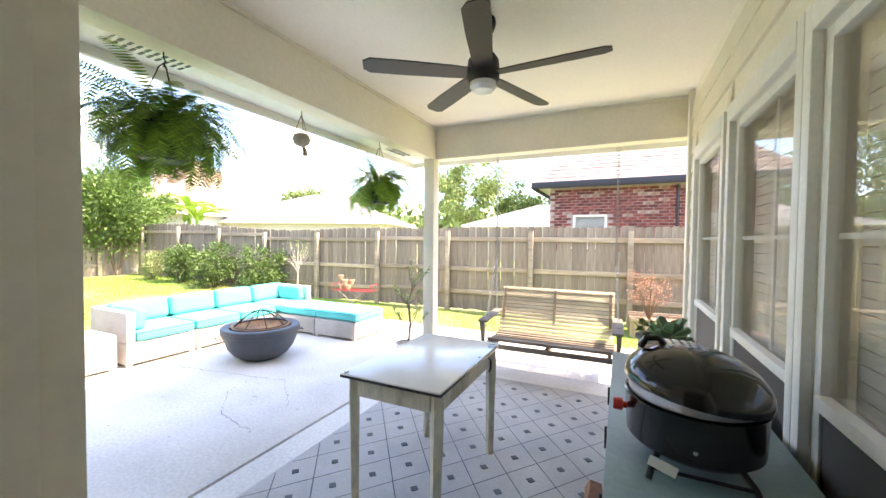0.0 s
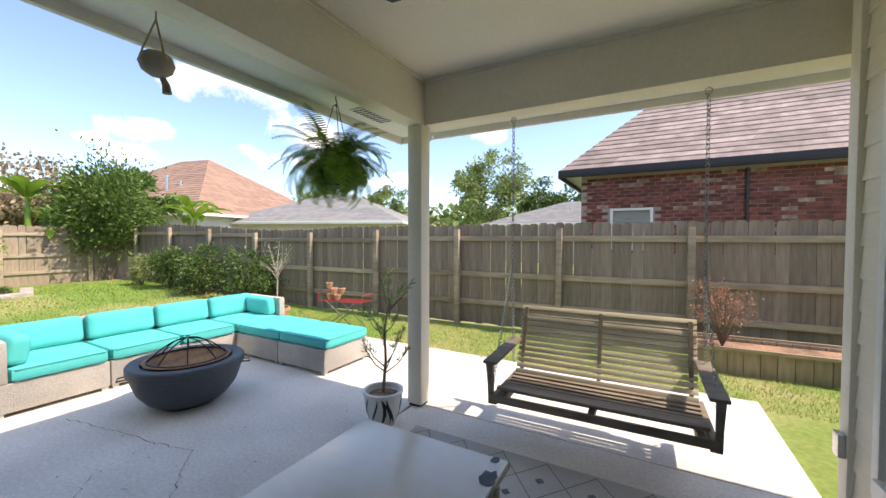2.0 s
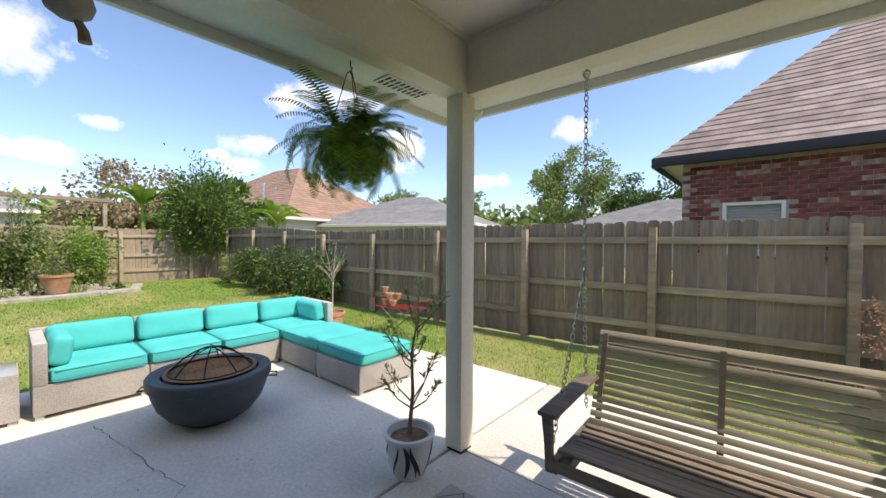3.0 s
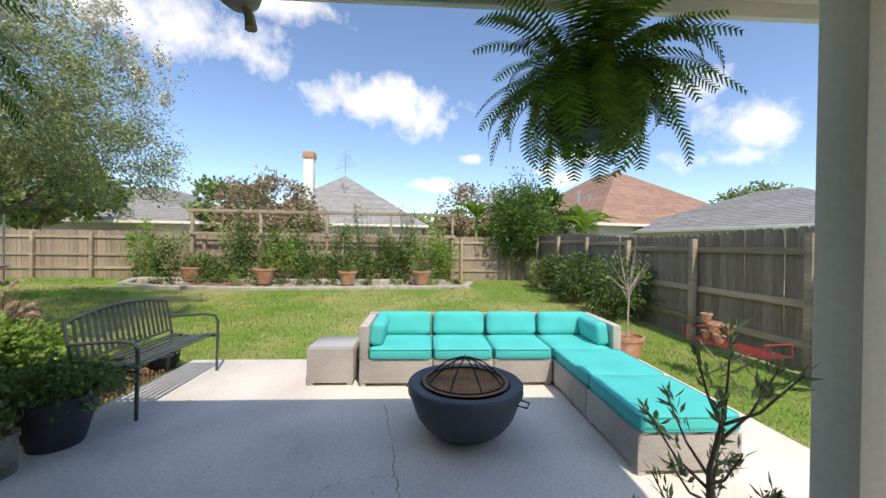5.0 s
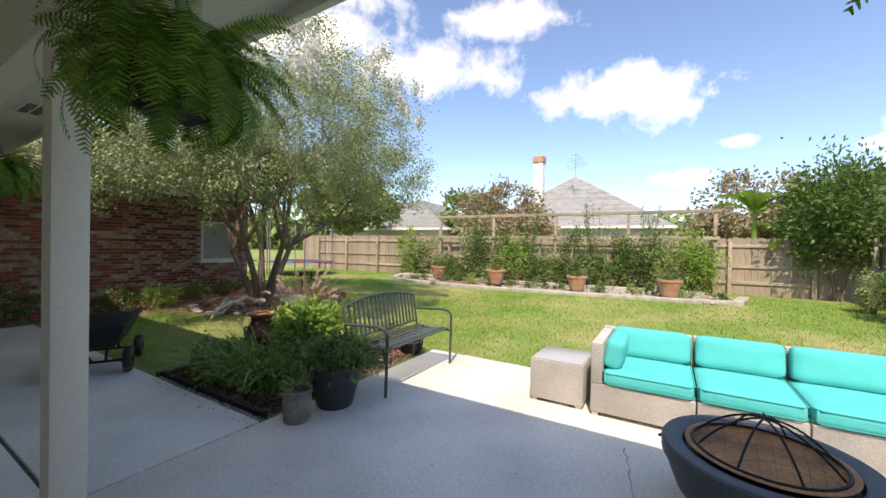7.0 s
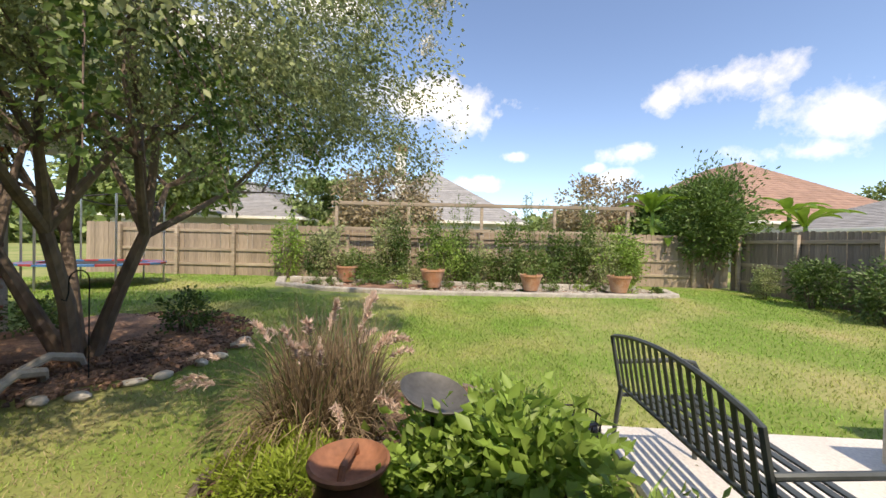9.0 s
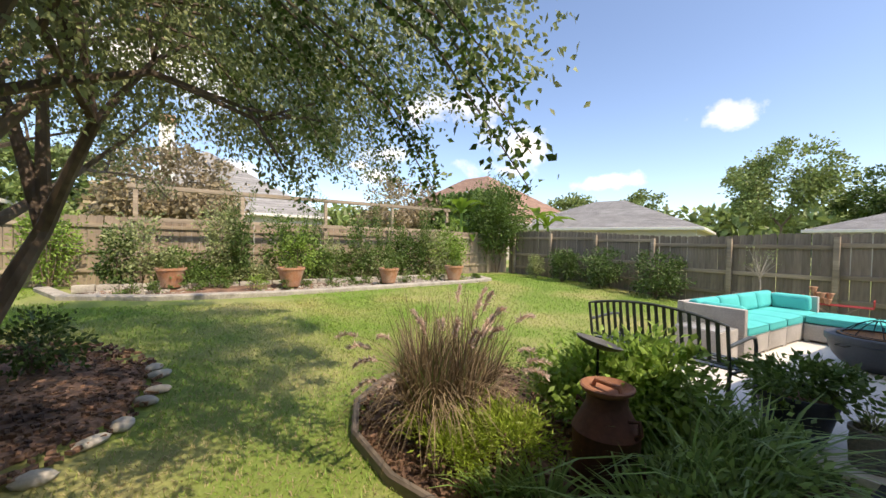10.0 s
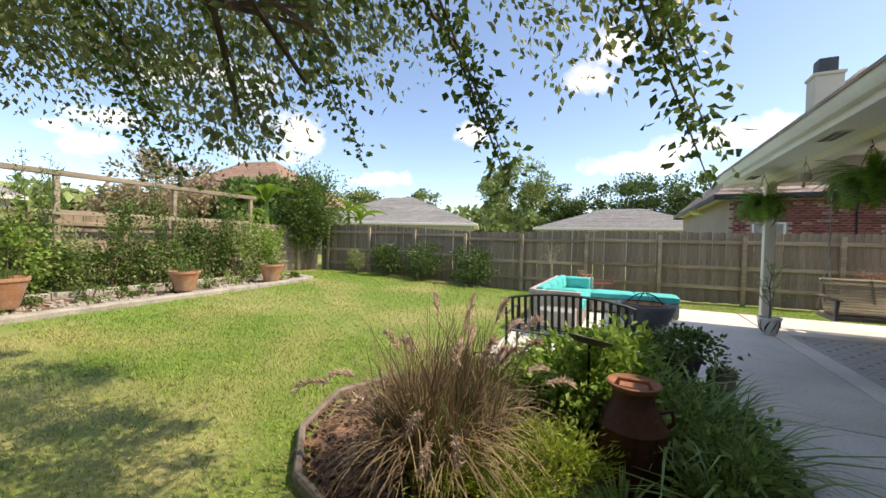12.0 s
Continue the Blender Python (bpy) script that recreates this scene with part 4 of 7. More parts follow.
# garden bench
BN = thing("garden_bench", "grey green metal garden bench with an arched slatted back", "bench", (-4.83, 0.28, 0), rz=1)
for k in range(8):
    b = bmesh.new()
    box(b, (0, -0.2 + k * 0.058, 0.415 + 0.012 * math.cos(k)), (1.2, 0.036, 0.012), None, 0.003)
    part("seat_slat", b, M["bench"], BN)


def arch(x):
    return 0.79 + 0.075 * (1 - (x / 0.6) ** 2)


b = bmesh.new()
tube(b, [(-0.61, -0.245, 0.43)] + [(x, -0.31 - 0.0 * x, arch(x)) for x in [-0.61 + 1.22 * i / 20 for i in range(21)]] + [(0.61, -0.245, 0.43)], 0.014, 6)
part("back_frame", b, M["bench"], BN)
b = bmesh.new()
tube(b, [(-0.6, -0.25, 0.47), (0.6, -0.25, 0.47)], 0.012, 6)
part("back_rail", b, M["bench"], BN)
for k in range(17):
    x = -0.54 + k * 0.0675
    b = bmesh.new()
    z1 = arch(x)
    box(b, (x, -0.28, (0.47 + z1) / 2), (0.03, 0.006, z1 - 0.47), Euler((radians(9.5), 0, 0)))
    part("back_slat", b, M["bench"], BN)
for sx in (-1, 1):
    b = bmesh.new()
    tube(b, [(sx * 0.61, 0.24, 0), (sx * 0.61, 0.25, 0.40), (sx * 0.61, 0.25, 0.57), (sx * 0.61, 0.22, 0.63), (sx * 0.61, 0.12, 0.645), (sx * 0.61, -0.27, 0.62)], 0.015, 8)
    part("arm_and_front_leg", b, M["bench"], BN)
    b = bmesh.new()
    tube(b, [(sx * 0.61, -0.30, 0), (sx * 0.61, -0.245, 0.43)], 0.015, 8)
    part("rear_leg", b, M["bench"], BN)
    b = bmesh.new()
    tube(b, [(sx * 0.61, 0.25, 0.40), (sx * 0.61, 0.0, 0.395), (sx * 0.61, -0.25, 0.405)], 0.013, 6)
    part("side_rail", b, M["bench"], BN)

# ---- porch things ----
fan = thing("ceiling_fan", "matt black five-blade ceiling fan with a frosted lamp", "ceiling fan", (-0.79, 2.22, 2.83))
b = bmesh.new()
lathe(b, [(0, 0), (0.07, 0), (0.075, -0.03), (0.06, -0.07), (0.02, -0.08), (0, -0.08)], 28)
part("canopy", b, M["black"], fan)
b = bmesh.new()
tube(b, [(0, 0, -0.07), (0, 0, -0.2)], 0.014, 12)
part("downrod", b, M["black"], fan)
b = bmesh.new()
lathe(b, [(0, -0.17), (0.045, -0.18), (0.06, -0.2), (0.095, -0.25), (0.1, -0.3), (0.1, -0.36), (0.085, -0.385), (0, -0.385)], 32)
part("motor_housing", b, M["black"], fan)
b = bmesh.new()
lathe(b, [(0.08, -0.384), (0.082, -0.41), (0.06, -0.435), (0, -0.445)], 32)
part("lamp_shade", b, M["lamp_glass"], fan, "white frosted dome")
for k in range(5):
    an = radians(-2 + 72 * k)
    b = bmesh.new()
    n = 8
    prof = [(0.09, 0.045), (0.2, 0.052), (0.5, 0.06), (0.69, 0.058), (0.73, 0.03)]
    up = [[b.verts.new((x, s * w + (0.012 if s > 0 else 0), -0.335 + s * w * 0.2 + dz)) for s in (-1, 1)] for dz in (0, 0.008) for x, w in prof]
    a, c = up[:5], up[5:]
    for i in range(4):
        b.faces.new((a[i][0], a[i + 1][0], a[i + 1][1], a[i][1]))
        b.faces.new((c[i][0], c[i][1], c[i + 1][1], c[i + 1][0]))
        b.faces.new((a[i][0], c[i][0], c[i + 1][0], a[i + 1][0]))
        b.faces.new((a[i][1], a[i + 1][1], c[i + 1][1], c[i][1]))
    b.faces.new((a[4][0], c[4][0], c[4][1], a[4][1]))
    b.faces.new((a[0][0], a[0][1], c[0][1], c[0][0]))
    bmesh.ops.rotate(b, verts=b.verts, cent=(0, 0, 0), matrix=Matrix.Rotation(an, 3, "Z"))
    part("blade", b, M["black"], fan)

# rug with its diamond lattice
rug = thing("outdoor_rug", "grey woven outdoor rug with a charcoal diamond lattice", "rug", (0, 0, 0))
RX0, RX1, RY0, RY1 = -1.93, 0.40, 0.35, 3.80
b = bmesh.new()
span(b, RX0, RX1, RY0, RY1, 0.001, 0.009, 0.003)
part("weave", b, M["rug"], rug)
b = bmesh.new()
nl = 14
vs, fs = [], []


def clip_line(p, d):
    lo, hi = -10, 10
    for q, e, a0, a1 in ((p[0], d[0], RX0 + 0.02, RX1 - 0.02), (p[1], d[1], RY0 + 0.02, RY1 - 0.02)):
        t0, t1 = (a0 - q) / e, (a1 - q) / e
        lo, hi = max(lo, min(t0, t1)), min(hi, max(t0, t1))
    return lo, hi


d1, d2 = Vector((0.62, 0.785, 0)).normalized(), Vector((-0.62, 0.785, 0)).normalized()
for d in (d1, d2):
    side = Vector((-d.y, d.x, 0))
    for k in range(-nl, nl + 1):
        p = Vector((-0.765, 2.07, 0)) + side * k * 0.235
        lo, hi = clip_line(p, d)
        if hi > lo:
            a, c = p + d * lo, p + d * hi
            n = len(vs)
            vs += [a - side * 0.003, a + side * 0.003, c + side * 0.003, c - side * 0.003]
            fs.append((n, n + 1, n + 2, n + 3))
lat = part("lattice", raw("lattice", [(v[0], v[1], 0.0105) for v in vs], fs, M["rugline"]), None, rug, "thin charcoal diamond lines")
diamond = raw("diamond", [(0, -0.028, 0), (0.028, 0, 0), (0, 0.028, 0), (-0.028, 0, 0), (0, -0.028, -0.004), (0.028, 0, -0.004), (0, 0.028, -0.004), (-0.028, 0, -0.004)],
              [(0, 1, 2, 3), (0, 4, 5, 1), (1, 5, 6, 2), (2, 6, 7, 3), (3, 7, 4, 0)], M["rugline"])
step1, step2 = (d1 * 0.235 / abs(d1.cross(d2).z)), (d2 * 0.235 / abs(d1.cross(d2).z))
for i in range(-16, 17):
    for j in range(-16, 17):
        p = Vector((-0.765, 2.07, 0)) + step1 * (i + 0.5) + step2 * (j + 0.5)
        if RX0 + 0.05 < p.x < RX1 - 0.05 and RY0 + 0.05 < p.y < RY1 - 0.05:
            o = new("diamond", diamond)
            o.parent, o.location = rug, (p.x, p.y, 0.0122)

# cabinet with the electric grill and a potted succulent
cab = thing("patio_cabinet", "low teal painted metal cabinet standing along the wall", "cabinet", (0.245, 1.72, 0))
b = bmesh.new()
span(b, -0.25, 0.25, -0.80, 0.78, 0.06, 0.755, 0.006)
part("body", b, M["teal"], cab)
b = bmesh.new()
span(b, -0.275, 0.27, -0.82, 0.80, 0.757, 0.795, 0.006)
part("countertop", b, M["teal"], cab)
for y0 in (-0.78, -0.26, 0.26):
    b = bmesh.new()
    span(b, -0.268, -0.252, y0, y0 + 0.5, 0.1, 0.72, 0.005)
    d = part("door", b, M["teal"], cab)
    b = bmesh.new()
    tube(b, [(-0.268, y0 + 0.44, 0.5), (-0.29, y0 + 0.44, 0.5), (-0.29, y0 + 0.44, 0.6), (-0.268, y0 + 0.44, 0.6)], 0.006, 6)
    part("handle", b, M["iron"], d)
for sx in (-0.2, 0.2):
    for sy in (-0.72, 0.7):
        b = bmesh.new()
        tube(b, [(sx, sy, 0), (sx, sy, 0.06)], 0.025, 8)
        part("foot", b, M["black"], cab)
grill = thing("tabletop_grill", "glossy black domed tabletop grill on a wire stand, its lid ajar", "grill", (0.215, 1.40, 0.797))
grill.scale = (0.96, 0.96, 0.88)
sq = (1.0, 1.06)
b = bmesh.new()
lathe(b, [(0, 0.055), (0.15, 0.055), (0.18, 0.062), (0.192, 0.075), (0.198, 0.215), (0.202, 0.222), (0.196, 0.226), (0.186, 0.216), (0, 0.19)], 56, squash=sq)
part("body", b, M["gloss_black"], grill)
b = bmesh.new()
lathe(b, [(0.150, 0.228), (0.188, 0.226), (0.190, 0.262), (0.150, 0.262)], 48, squash=sq)
part("inner_ring", b, M["steel"], grill, "pale steel liner ring showing under the lid")
b = bmesh.new()
lathe(b, [(0.196, 0.232), (0.206, 0.230), (0.207, 0.246), (0.204, 0.262), (0.190, 0.292), (0.160, 0.324), (0.118, 0.350), (0.07, 0.366), (0, 0.371)], 56, squash=sq)
TIP = Matrix.Rotation(radians(7), 3, "Y")
bmesh.ops.rotate(b, verts=b.verts, cent=(0.2, 0, 0.23), matrix=TIP)
gl = part("lid", b, M["gloss_black"], grill, "glossy black dome lid")
for i in range(5):
    for j in range(4):
        b = bmesh.new()
        x, y = -0.085 + i * 0.024, -0.012 + j * 0.032 + 0.008 * (i % 2)
        q = math.hypot(x / sq[0], y / sq[1])
        box(b, (x, y, 0.3715 - 1.1 * q * q), (0.013, 0.018, 0.004), Euler((-1.1 * y, 1.9 * x, 0.6)))
        bmesh.ops.rotate(b, verts=b.verts, cent=(0.2, 0, 0.23), matrix=TIP)
        part("vent_hole", b, M["steel"], gl)
b = bmesh.new()
tube(b, [(-0.10, 0.02, 0.352), (-0.12, 0.02, 0.372), (-0.155, 0.02, 0.362), (-0.168, 0.02, 0.326)], 0.012, 8)
bmesh.ops.rotate(b, verts=b.verts, cent=(0.2, 0, 0.23), matrix=TIP)
part("lid_handle", b, M["gloss_black"], gl)
b = bmesh.new()
tube(b, [(-0.192, -0.05, 0.165), (-0.205, -0.05, 0.165), (-0.206, -0.05, 0.165), (-0.235, -0.05, 0.165)], [0.012, 0.012, 0.023, 0.021], 14)
part("control_knob", b, M["red"], grill, "red plastic knob")
b = bmesh.new()
lathe(b, [(0, 0), (0.006, 0), (0.006, 0.004), (0, 0.005)], 10)
bmesh.ops.rotate(b, verts=b.verts, cent=(0, 0, 0), matrix=Matrix.Rotation(radians(90), 3, "X"))
bmesh.ops.translate(b, verts=b.verts, vec=(-0.02, -0.2085, 0.12))
part("rivet", b, M["steel"], grill)
b = bmesh.new()
box(b, (-0.10, -0.215, 0.06), (0.075, 0.003, 0.042), Euler((radians(15), radians(14), radians(-12))))
part("tag", b, M["white"], grill, "creased pale paper tag")
for sx in (-1, 1):
    for sy in (-1, 1):
        b = bmesh.new()
        tube(b, [(sx * 0.10, sy * 0.12, 0.06), (sx * 0.125, sy * 0.18, 0.035), (sx * 0.135, sy * 0.205, 0.004)], 0.009, 8)
        part("leg", b, M["iron"], grill)
for sy in (-1, 1):
    b = bmesh.new()
    tube(b, [(-0.127, sy * 0.184, 0.03), (0.127, sy * 0.184, 0.03)], 0.006, 6)
    part("cross_bar", b, M["iron"], grill)
wood = thing("firewood", "split firewood leaning beside the cabinet", "firewood", (-0.10, 1.95, 0.0))
for k in range(6):
    b = bmesh.new()
    tube(b, [(random.uniform(-0.02, 0.02), -0.22 + 0.08 * (k % 3), 0.03 + 0.1 * (k // 3)), (random.uniform(-0.02, 0.02), 0.02 + 0.08 * (k % 3), 0.05 + 0.1 * (k // 3))], [0.045, 0.05], 5)
    part("log", b, M["canlid"], wood)


def pot(name, label, at, r0, r1, h, material, rim=0.02, category="pot", group=""):
    p = thing(name, label, category, at, group=group)
    b = bmesh.new()
    lathe(b, [(0, 0), (r0, 0), (r0 + 0.005, 0.01), ((r0 + r1) / 2 + 0.01, h * 0.55), (r1, h - rim), (r1 + 0.012, h - rim), (r1 + 0.012, h), (r1 - 0.012, h), (r1 - 0.015, h - 0.04), (0, h - 0.045)], 32)
    part("vessel", b, material, p)
    b = bmesh.new()
    lathe(b, [(r1 - 0.017, h - 0.043), (r1 * 0.5, h - 0.03), (0, h - 0.028)], 20)
    part("soil", b, M["mulch"], p)
    return p


suc = pot("succulent_pot", "rough grey stone pot with a fleshy green succulent", (0.22, 2.30, 0.797), 0.075, 0.09, 0.135, M["pot_grey"], 0.01, "potted plant")
suc.scale = (1.35, 1.35, 1.25)
for k in range(16):
    an, tl = k * 2.4, 0.25 + 0.055 * k
    b = bmesh.new()
    L, W = 0.12 - 0.003 * k, 0.06
    d = Vector((math.cos(an) * math.sin(tl * 1.2 + 0.2), math.sin(an) * math.sin(tl * 1.2 + 0.2), math.cos(tl * 1.2 + 0.2)))
    s = Vector((-math.sin(an), math.cos(an), 0))
    nn = d.cross(s)
    base = Vector((0.02, 0.0, 0.11))
    prof = [(0, 0.2), (0.3, 0.55), (0.65, 1.0), (0.88, 0.8), (1, 0.1)]
    tops = [[b.verts.new(base + d * L * t + s * W / 2 * w * q + nn * (0.012 * abs(q) + th)) for q in (-1, 0, 1)] for th in (0, 0.008) for t, w in prof]
    A, B2 = tops[:5], tops[5:]
    for i in range(4):
        for q in range(2):
            b.faces.new((A[i][q], A[i][q + 1], A[i + 1][q + 1], A[i + 1][q]))
            b.faces.new((B2[i][q], B2[i + 1][q], B2[i + 1][q + 1], B2[i][q + 1]))
        b.faces.new((A[i][0], A[i + 1][0], B2[i + 1][0], B2[i][0]))
        b.faces.new((A[i][2], B2[i][2], B2[i + 1][2], A[i + 1][2]))
    part("leaf", b, M["succulent"], suc)
rng = np.random.default_rng(21)
p, d = blob_points(rng, 120, (-0.05, 0.02, 0.145), (0.04, 0.04, 0.05), 6)
part("rosette", leaves("rosette", p, d, 0.03, 0.012, M["leaf_dark"], rng), None, suc)


# ---- hanging ferns ----
def fern(at, label, seed, size=1.0, hook=2.45, fronds=230):
    rng = np.random.default_rng(seed)
    f = thing("hanging_fern", label, "fern", at, group="hanging ferns")
    b = bmesh.new()
    lathe(b, [(0, -0.16), (0.09, -0.16), (0.1, -0.15), (0.135, -0.01), (0.145, 0), (0.13, 0.0), (0.12, -0.03), (0, -0.03)], 24)
    part("pot", b, M["black"], f, "black plastic hanging pot")
    b = bmesh.new()
    lathe(b, [(0, -0.185), (0.1, -0.185), (0.125, -0.165), (0.12, -0.162), (0, -0.175)], 24)
    part("saucer", b, M["black"], f)
    top = hook - at[2]
    for k in range(3):
        b = bmesh.new()
        a = k * math.tau / 3
        tube(b, [(0.135 * math.cos(a), 0.135 * math.sin(a), 0), (0.02 * math.cos(a), 0.02 * math.sin(a), top - 0.08), (0, 0, top - 0.06)], 0.003, 5)
        part("hanger_wire", b, M["iron"], f)
    b = bmesh.new()
    tube(b, [(0, 0, top - 0.08), (0.015, 0, top - 0.05), (0, 0, top - 0.03), (0, 0, top)], 0.004, 5)
    part("hook", b, M["iron"], f)
    vs, fs = [], []
    for i in range(fronds):
        an = rng.uniform(0, math.tau)
        L = size * rng.uniform(0.24, 0.50)
        el = rng.uniform(-0.2, 1.5)
        d = np.array([math.cos(an), math.sin(an), 0])
        side = np.array([-math.sin(an), math.cos(an), 0])
        n = 26
        p0 = d * rng.uniform(0, 0.1)
        sag = rng.uniform(0.5, 1.4)
        pts = []
        p = p0.copy()
        ang = el
        for k in range(n + 1):
            pts.append(p.copy())
            p = p + (d * math.cos(ang) + np.array([0, 0, 1]) * math.sin(ang) + side * rng.normal(0, 0.05)) * L / n
            ang -= sag * 2.3 / n
        for k in range(1, n + 1):
            t = k / n
            tang = pts[k] - pts[k - 1]
            tang /= np.linalg.norm(tang) + 1e-9
            w = size * 0.042 * math.sin(math.pi * min(1, 0.12 + 0.88 * (1 - t) ** 0.75)) + 0.004
            for s in (-1, 1):
                q = pts[k]
                tip = q + side * s * w + tang * w * 0.35 + np.array([0, 0, -0.25 * w])
                m = len(vs)
                h = tang * L / n * 0.34
                vs += [q - h, q + h, tip + h * 0.3, tip - h * 0.5]
                fs.append((m, m + 1, m + 2, m + 3))
    part("frond_mass", raw("frond_mass", vs, fs, M["fern"]), None, f)["kind"] = "stuff"


fern((-2.42, 3.44, 2.04), "lush green Boston fern in a black hanging pot", 1, 0.95, 2.53)
fern((-2.20, 1.17, 2.06), "lush green Boston fern in a black hanging pot", 2, 0.95, 2.45)
fern((-2.40, -3.0, 2.12), "lush green Boston fern in a black hanging pot", 3, 0.95, 2.53)
bell = thing("hanging_gourd", "bleached clay gourd ornament hung on jute cord", "ornament", (-2.33, 2.24, 2.26))
b = bmesh.new()
lathe(b, [(0, -0.055), (0.03, -0.052), (0.06, -0.03), (0.07, 0.0), (0.06, 0.035), (0.035, 0.052), (0, 0.055)], 24)
part("body", b, M["gourd"], bell)
b = bmesh.new()
tube(b, [(0, 0.02, -0.05), (0, 0.035, -0.08), (0, 0.04, -0.12)], [0.012, 0.016, 0.02], 8)
part("tassel", b, M["rope"], bell)
for k in range(3):
    a = k * math.tau / 3
    b = bmesh.new()
    tube(b, [(0.069 * math.cos(a), 0.069 * math.sin(a), 0), (0.05 * math.cos(a), 0.05 * math.sin(a), 0.06), (0, 0, 0.2), (0, 0, 0.27)], 0.004, 5)
    part("cord", b, M["rope"], bell)

# zebra pot with a bare young plant by the post
zp = pot("zebra_pot", "white and black zebra-striped pot with a thin sparse shrub", (-2.20, 3.72, 0), 0.095, 0.15, 0.27, M["zebra_white"], 0.02, "potted plant")
rng = np.random.default_rng(31)
for k in range(16):
    a0 = k * math.tau / 16
    b = bmesh.new()
    rows = []
    for j in range(8):
        t = j / 7
        z = 0.03 + 0.21 * t
        r = 0.0985 + (0.15 - 0.095) * (z / 0.27) + 0.0115 * math.sin(math.pi * z / 0.27) + 0.002
        a = a0 + 0.35 * math.sin(t * 2.2 + k)
        w = 0.09 * math.sin(math.pi * (0.1 + 0.85 * t)) * (0.7 + 0.4 * (k % 2))
        rows.append([b.verts.new((r * math.cos(a + s * w), r * math.sin(a + s * w), z)) for s in (-1, 1)])
    for u, v in zip(rows, rows[1:]):
        b.faces.new((u[0], u[1], v[1], v[0]))
    part("stripe", b, M["black"], zp)
stems = [(0, 0, 0.25), (0.01, 0.02, 0.5), (-0.01, 0.03, 0.75), (0.02, 0.05, 0.95)]
b = bmesh.new()
tube(b, stems, [0.014, 0.011, 0.008, 0.004], 6)
ends = []
for k in range(16):
    s = Vector(stems[1 + k % 3]) + Vector((0, 0, -0.1 + 0.02 * (k % 5)))
    a = k * 2.39
    e = s + Vector((math.cos(a) * rng.uniform(0.08, 0.24), math.sin(a) * rng.uniform(0.08, 0.24), rng.uniform(0.12, 0.28)))
    tube(b, [s, (s + e) / 2 + Vector((0, 0, -0.03)), e], [0.006, 0.004, 0.002], 5)
    ends.append((s, e))
part("stem", b, M["twig"], zp)
pp, dd = [], []
for s, e in ends:
    for k in range(26):
        t = rng.uniform(0.45, 1.0)
        pp.append(np.array(s + (e - s) * t) + rng.normal(0, 0.006, 3))
        dd.append(np.array((e - s).normalized()))
part("foliage", leaves("foliage", np.array(pp), np.array(dd), 0.05, 0.012, M["leaf_grey"], rng, 0.6, -0.2), None, zp)

# ---- flower beds by the patio ----
def mulch_bed(name, outline, label, lift=0.03):
    b = bmesh.new()
    cx = sum(p[0] for p in outline) / len(outline)
    cy = sum(p[1] for p in outline) / len(outline)
    rings = []
    for k, s in enumerate((1.0, 0.93, 0.75, 0.5, 0.25)):
        rings.append([b.verts.new((cx + (x - cx) * s, cy + (y - cy) * s, ground_z(x, y) + (-0.02 if k == 0 else lift + 0.03 * noise.noise((x * s * 3, y * s * 3, k))))) for x, y in outline])
    n = len(outline)
    for u, v in zip(rings, rings[1:]):
        for i in range(n):
            b.faces.new((u[i], u[(i + 1) % n], v[(i + 1) % n], v[i]))
    b.faces.new(rings[-1])
    return setting(name, b, M["mulch"], label, "flower bed")


def chips(name, inside, n, area, seed, material, size=0.035, label="scattered bark chips"):
    """Loose bark or stone pieces strewn over a bed."""
    rng = np.random.default_rng(seed)
    x0, x1, y0, y1 = area
    p = np.stack([rng.uniform(x0, x1, n * 3), rng.uniform(y0, y1, n * 3)], 1)
    p = np.array([q for q in p if inside(*q)][:n])
    vs, fs = [], []
    for x, y in p:
        a = rng.uniform(0, math.tau)
        l, w, h = size * rng.uniform(0.5, 1.4), size * rng.uniform(0.25, 0.6), size * rng.uniform(0.15, 0.4)
        c, s = math.cos(a), math.sin(a)
        z = ground_z(x, y) + 0.035
        m = len(vs)
        vs += [(x + c * u * l - s * v * w, y + s * u * l + c * v * w, z + (h if k else -0.01) + rng.normal(0, 0.004)) for k in (0, 1) for u, v in ((-0.5, -0.5), (0.5, -0.4), (0.45, 0.5), (-0.4, 0.5))]
        fs += [(m + 4, m + 5, m + 6, m + 7)] + [(m + i, m + (i + 1) % 4, m + 4 + (i + 1) % 4, m + 4 + i) for i in range(4)]
    return tagged(new(name, raw(name, vs, fs, material)), label, "mulch", "", "stuff")


BED = [(-3.36, -0.06), (-4.4, -0.06), (-5.6, -0.12), (-6.35, -0.6), (-6.6, -1.3), (-6.4, -1.9), (-6.0, -2.32), (-5.5, -2.5), (-4.9, -2.47), (-4.3, -2.25), (-3.8, -1.98), (-3.36, -1.86)]
mulch_bed("flower_bed", BED, "dark mulched flower bed beside the patio", 0.01)


def in_bed(x, y):
    n, r = len(BED), False
    for i in range(n):
        (ax, ay), (bx, by) = BED[i], BED[(i + 1) % n]
        if (ay > y) != (by > y) and x < (bx - ax) * (y - ay) / (by - ay) + ax:
            r = not r
    return r


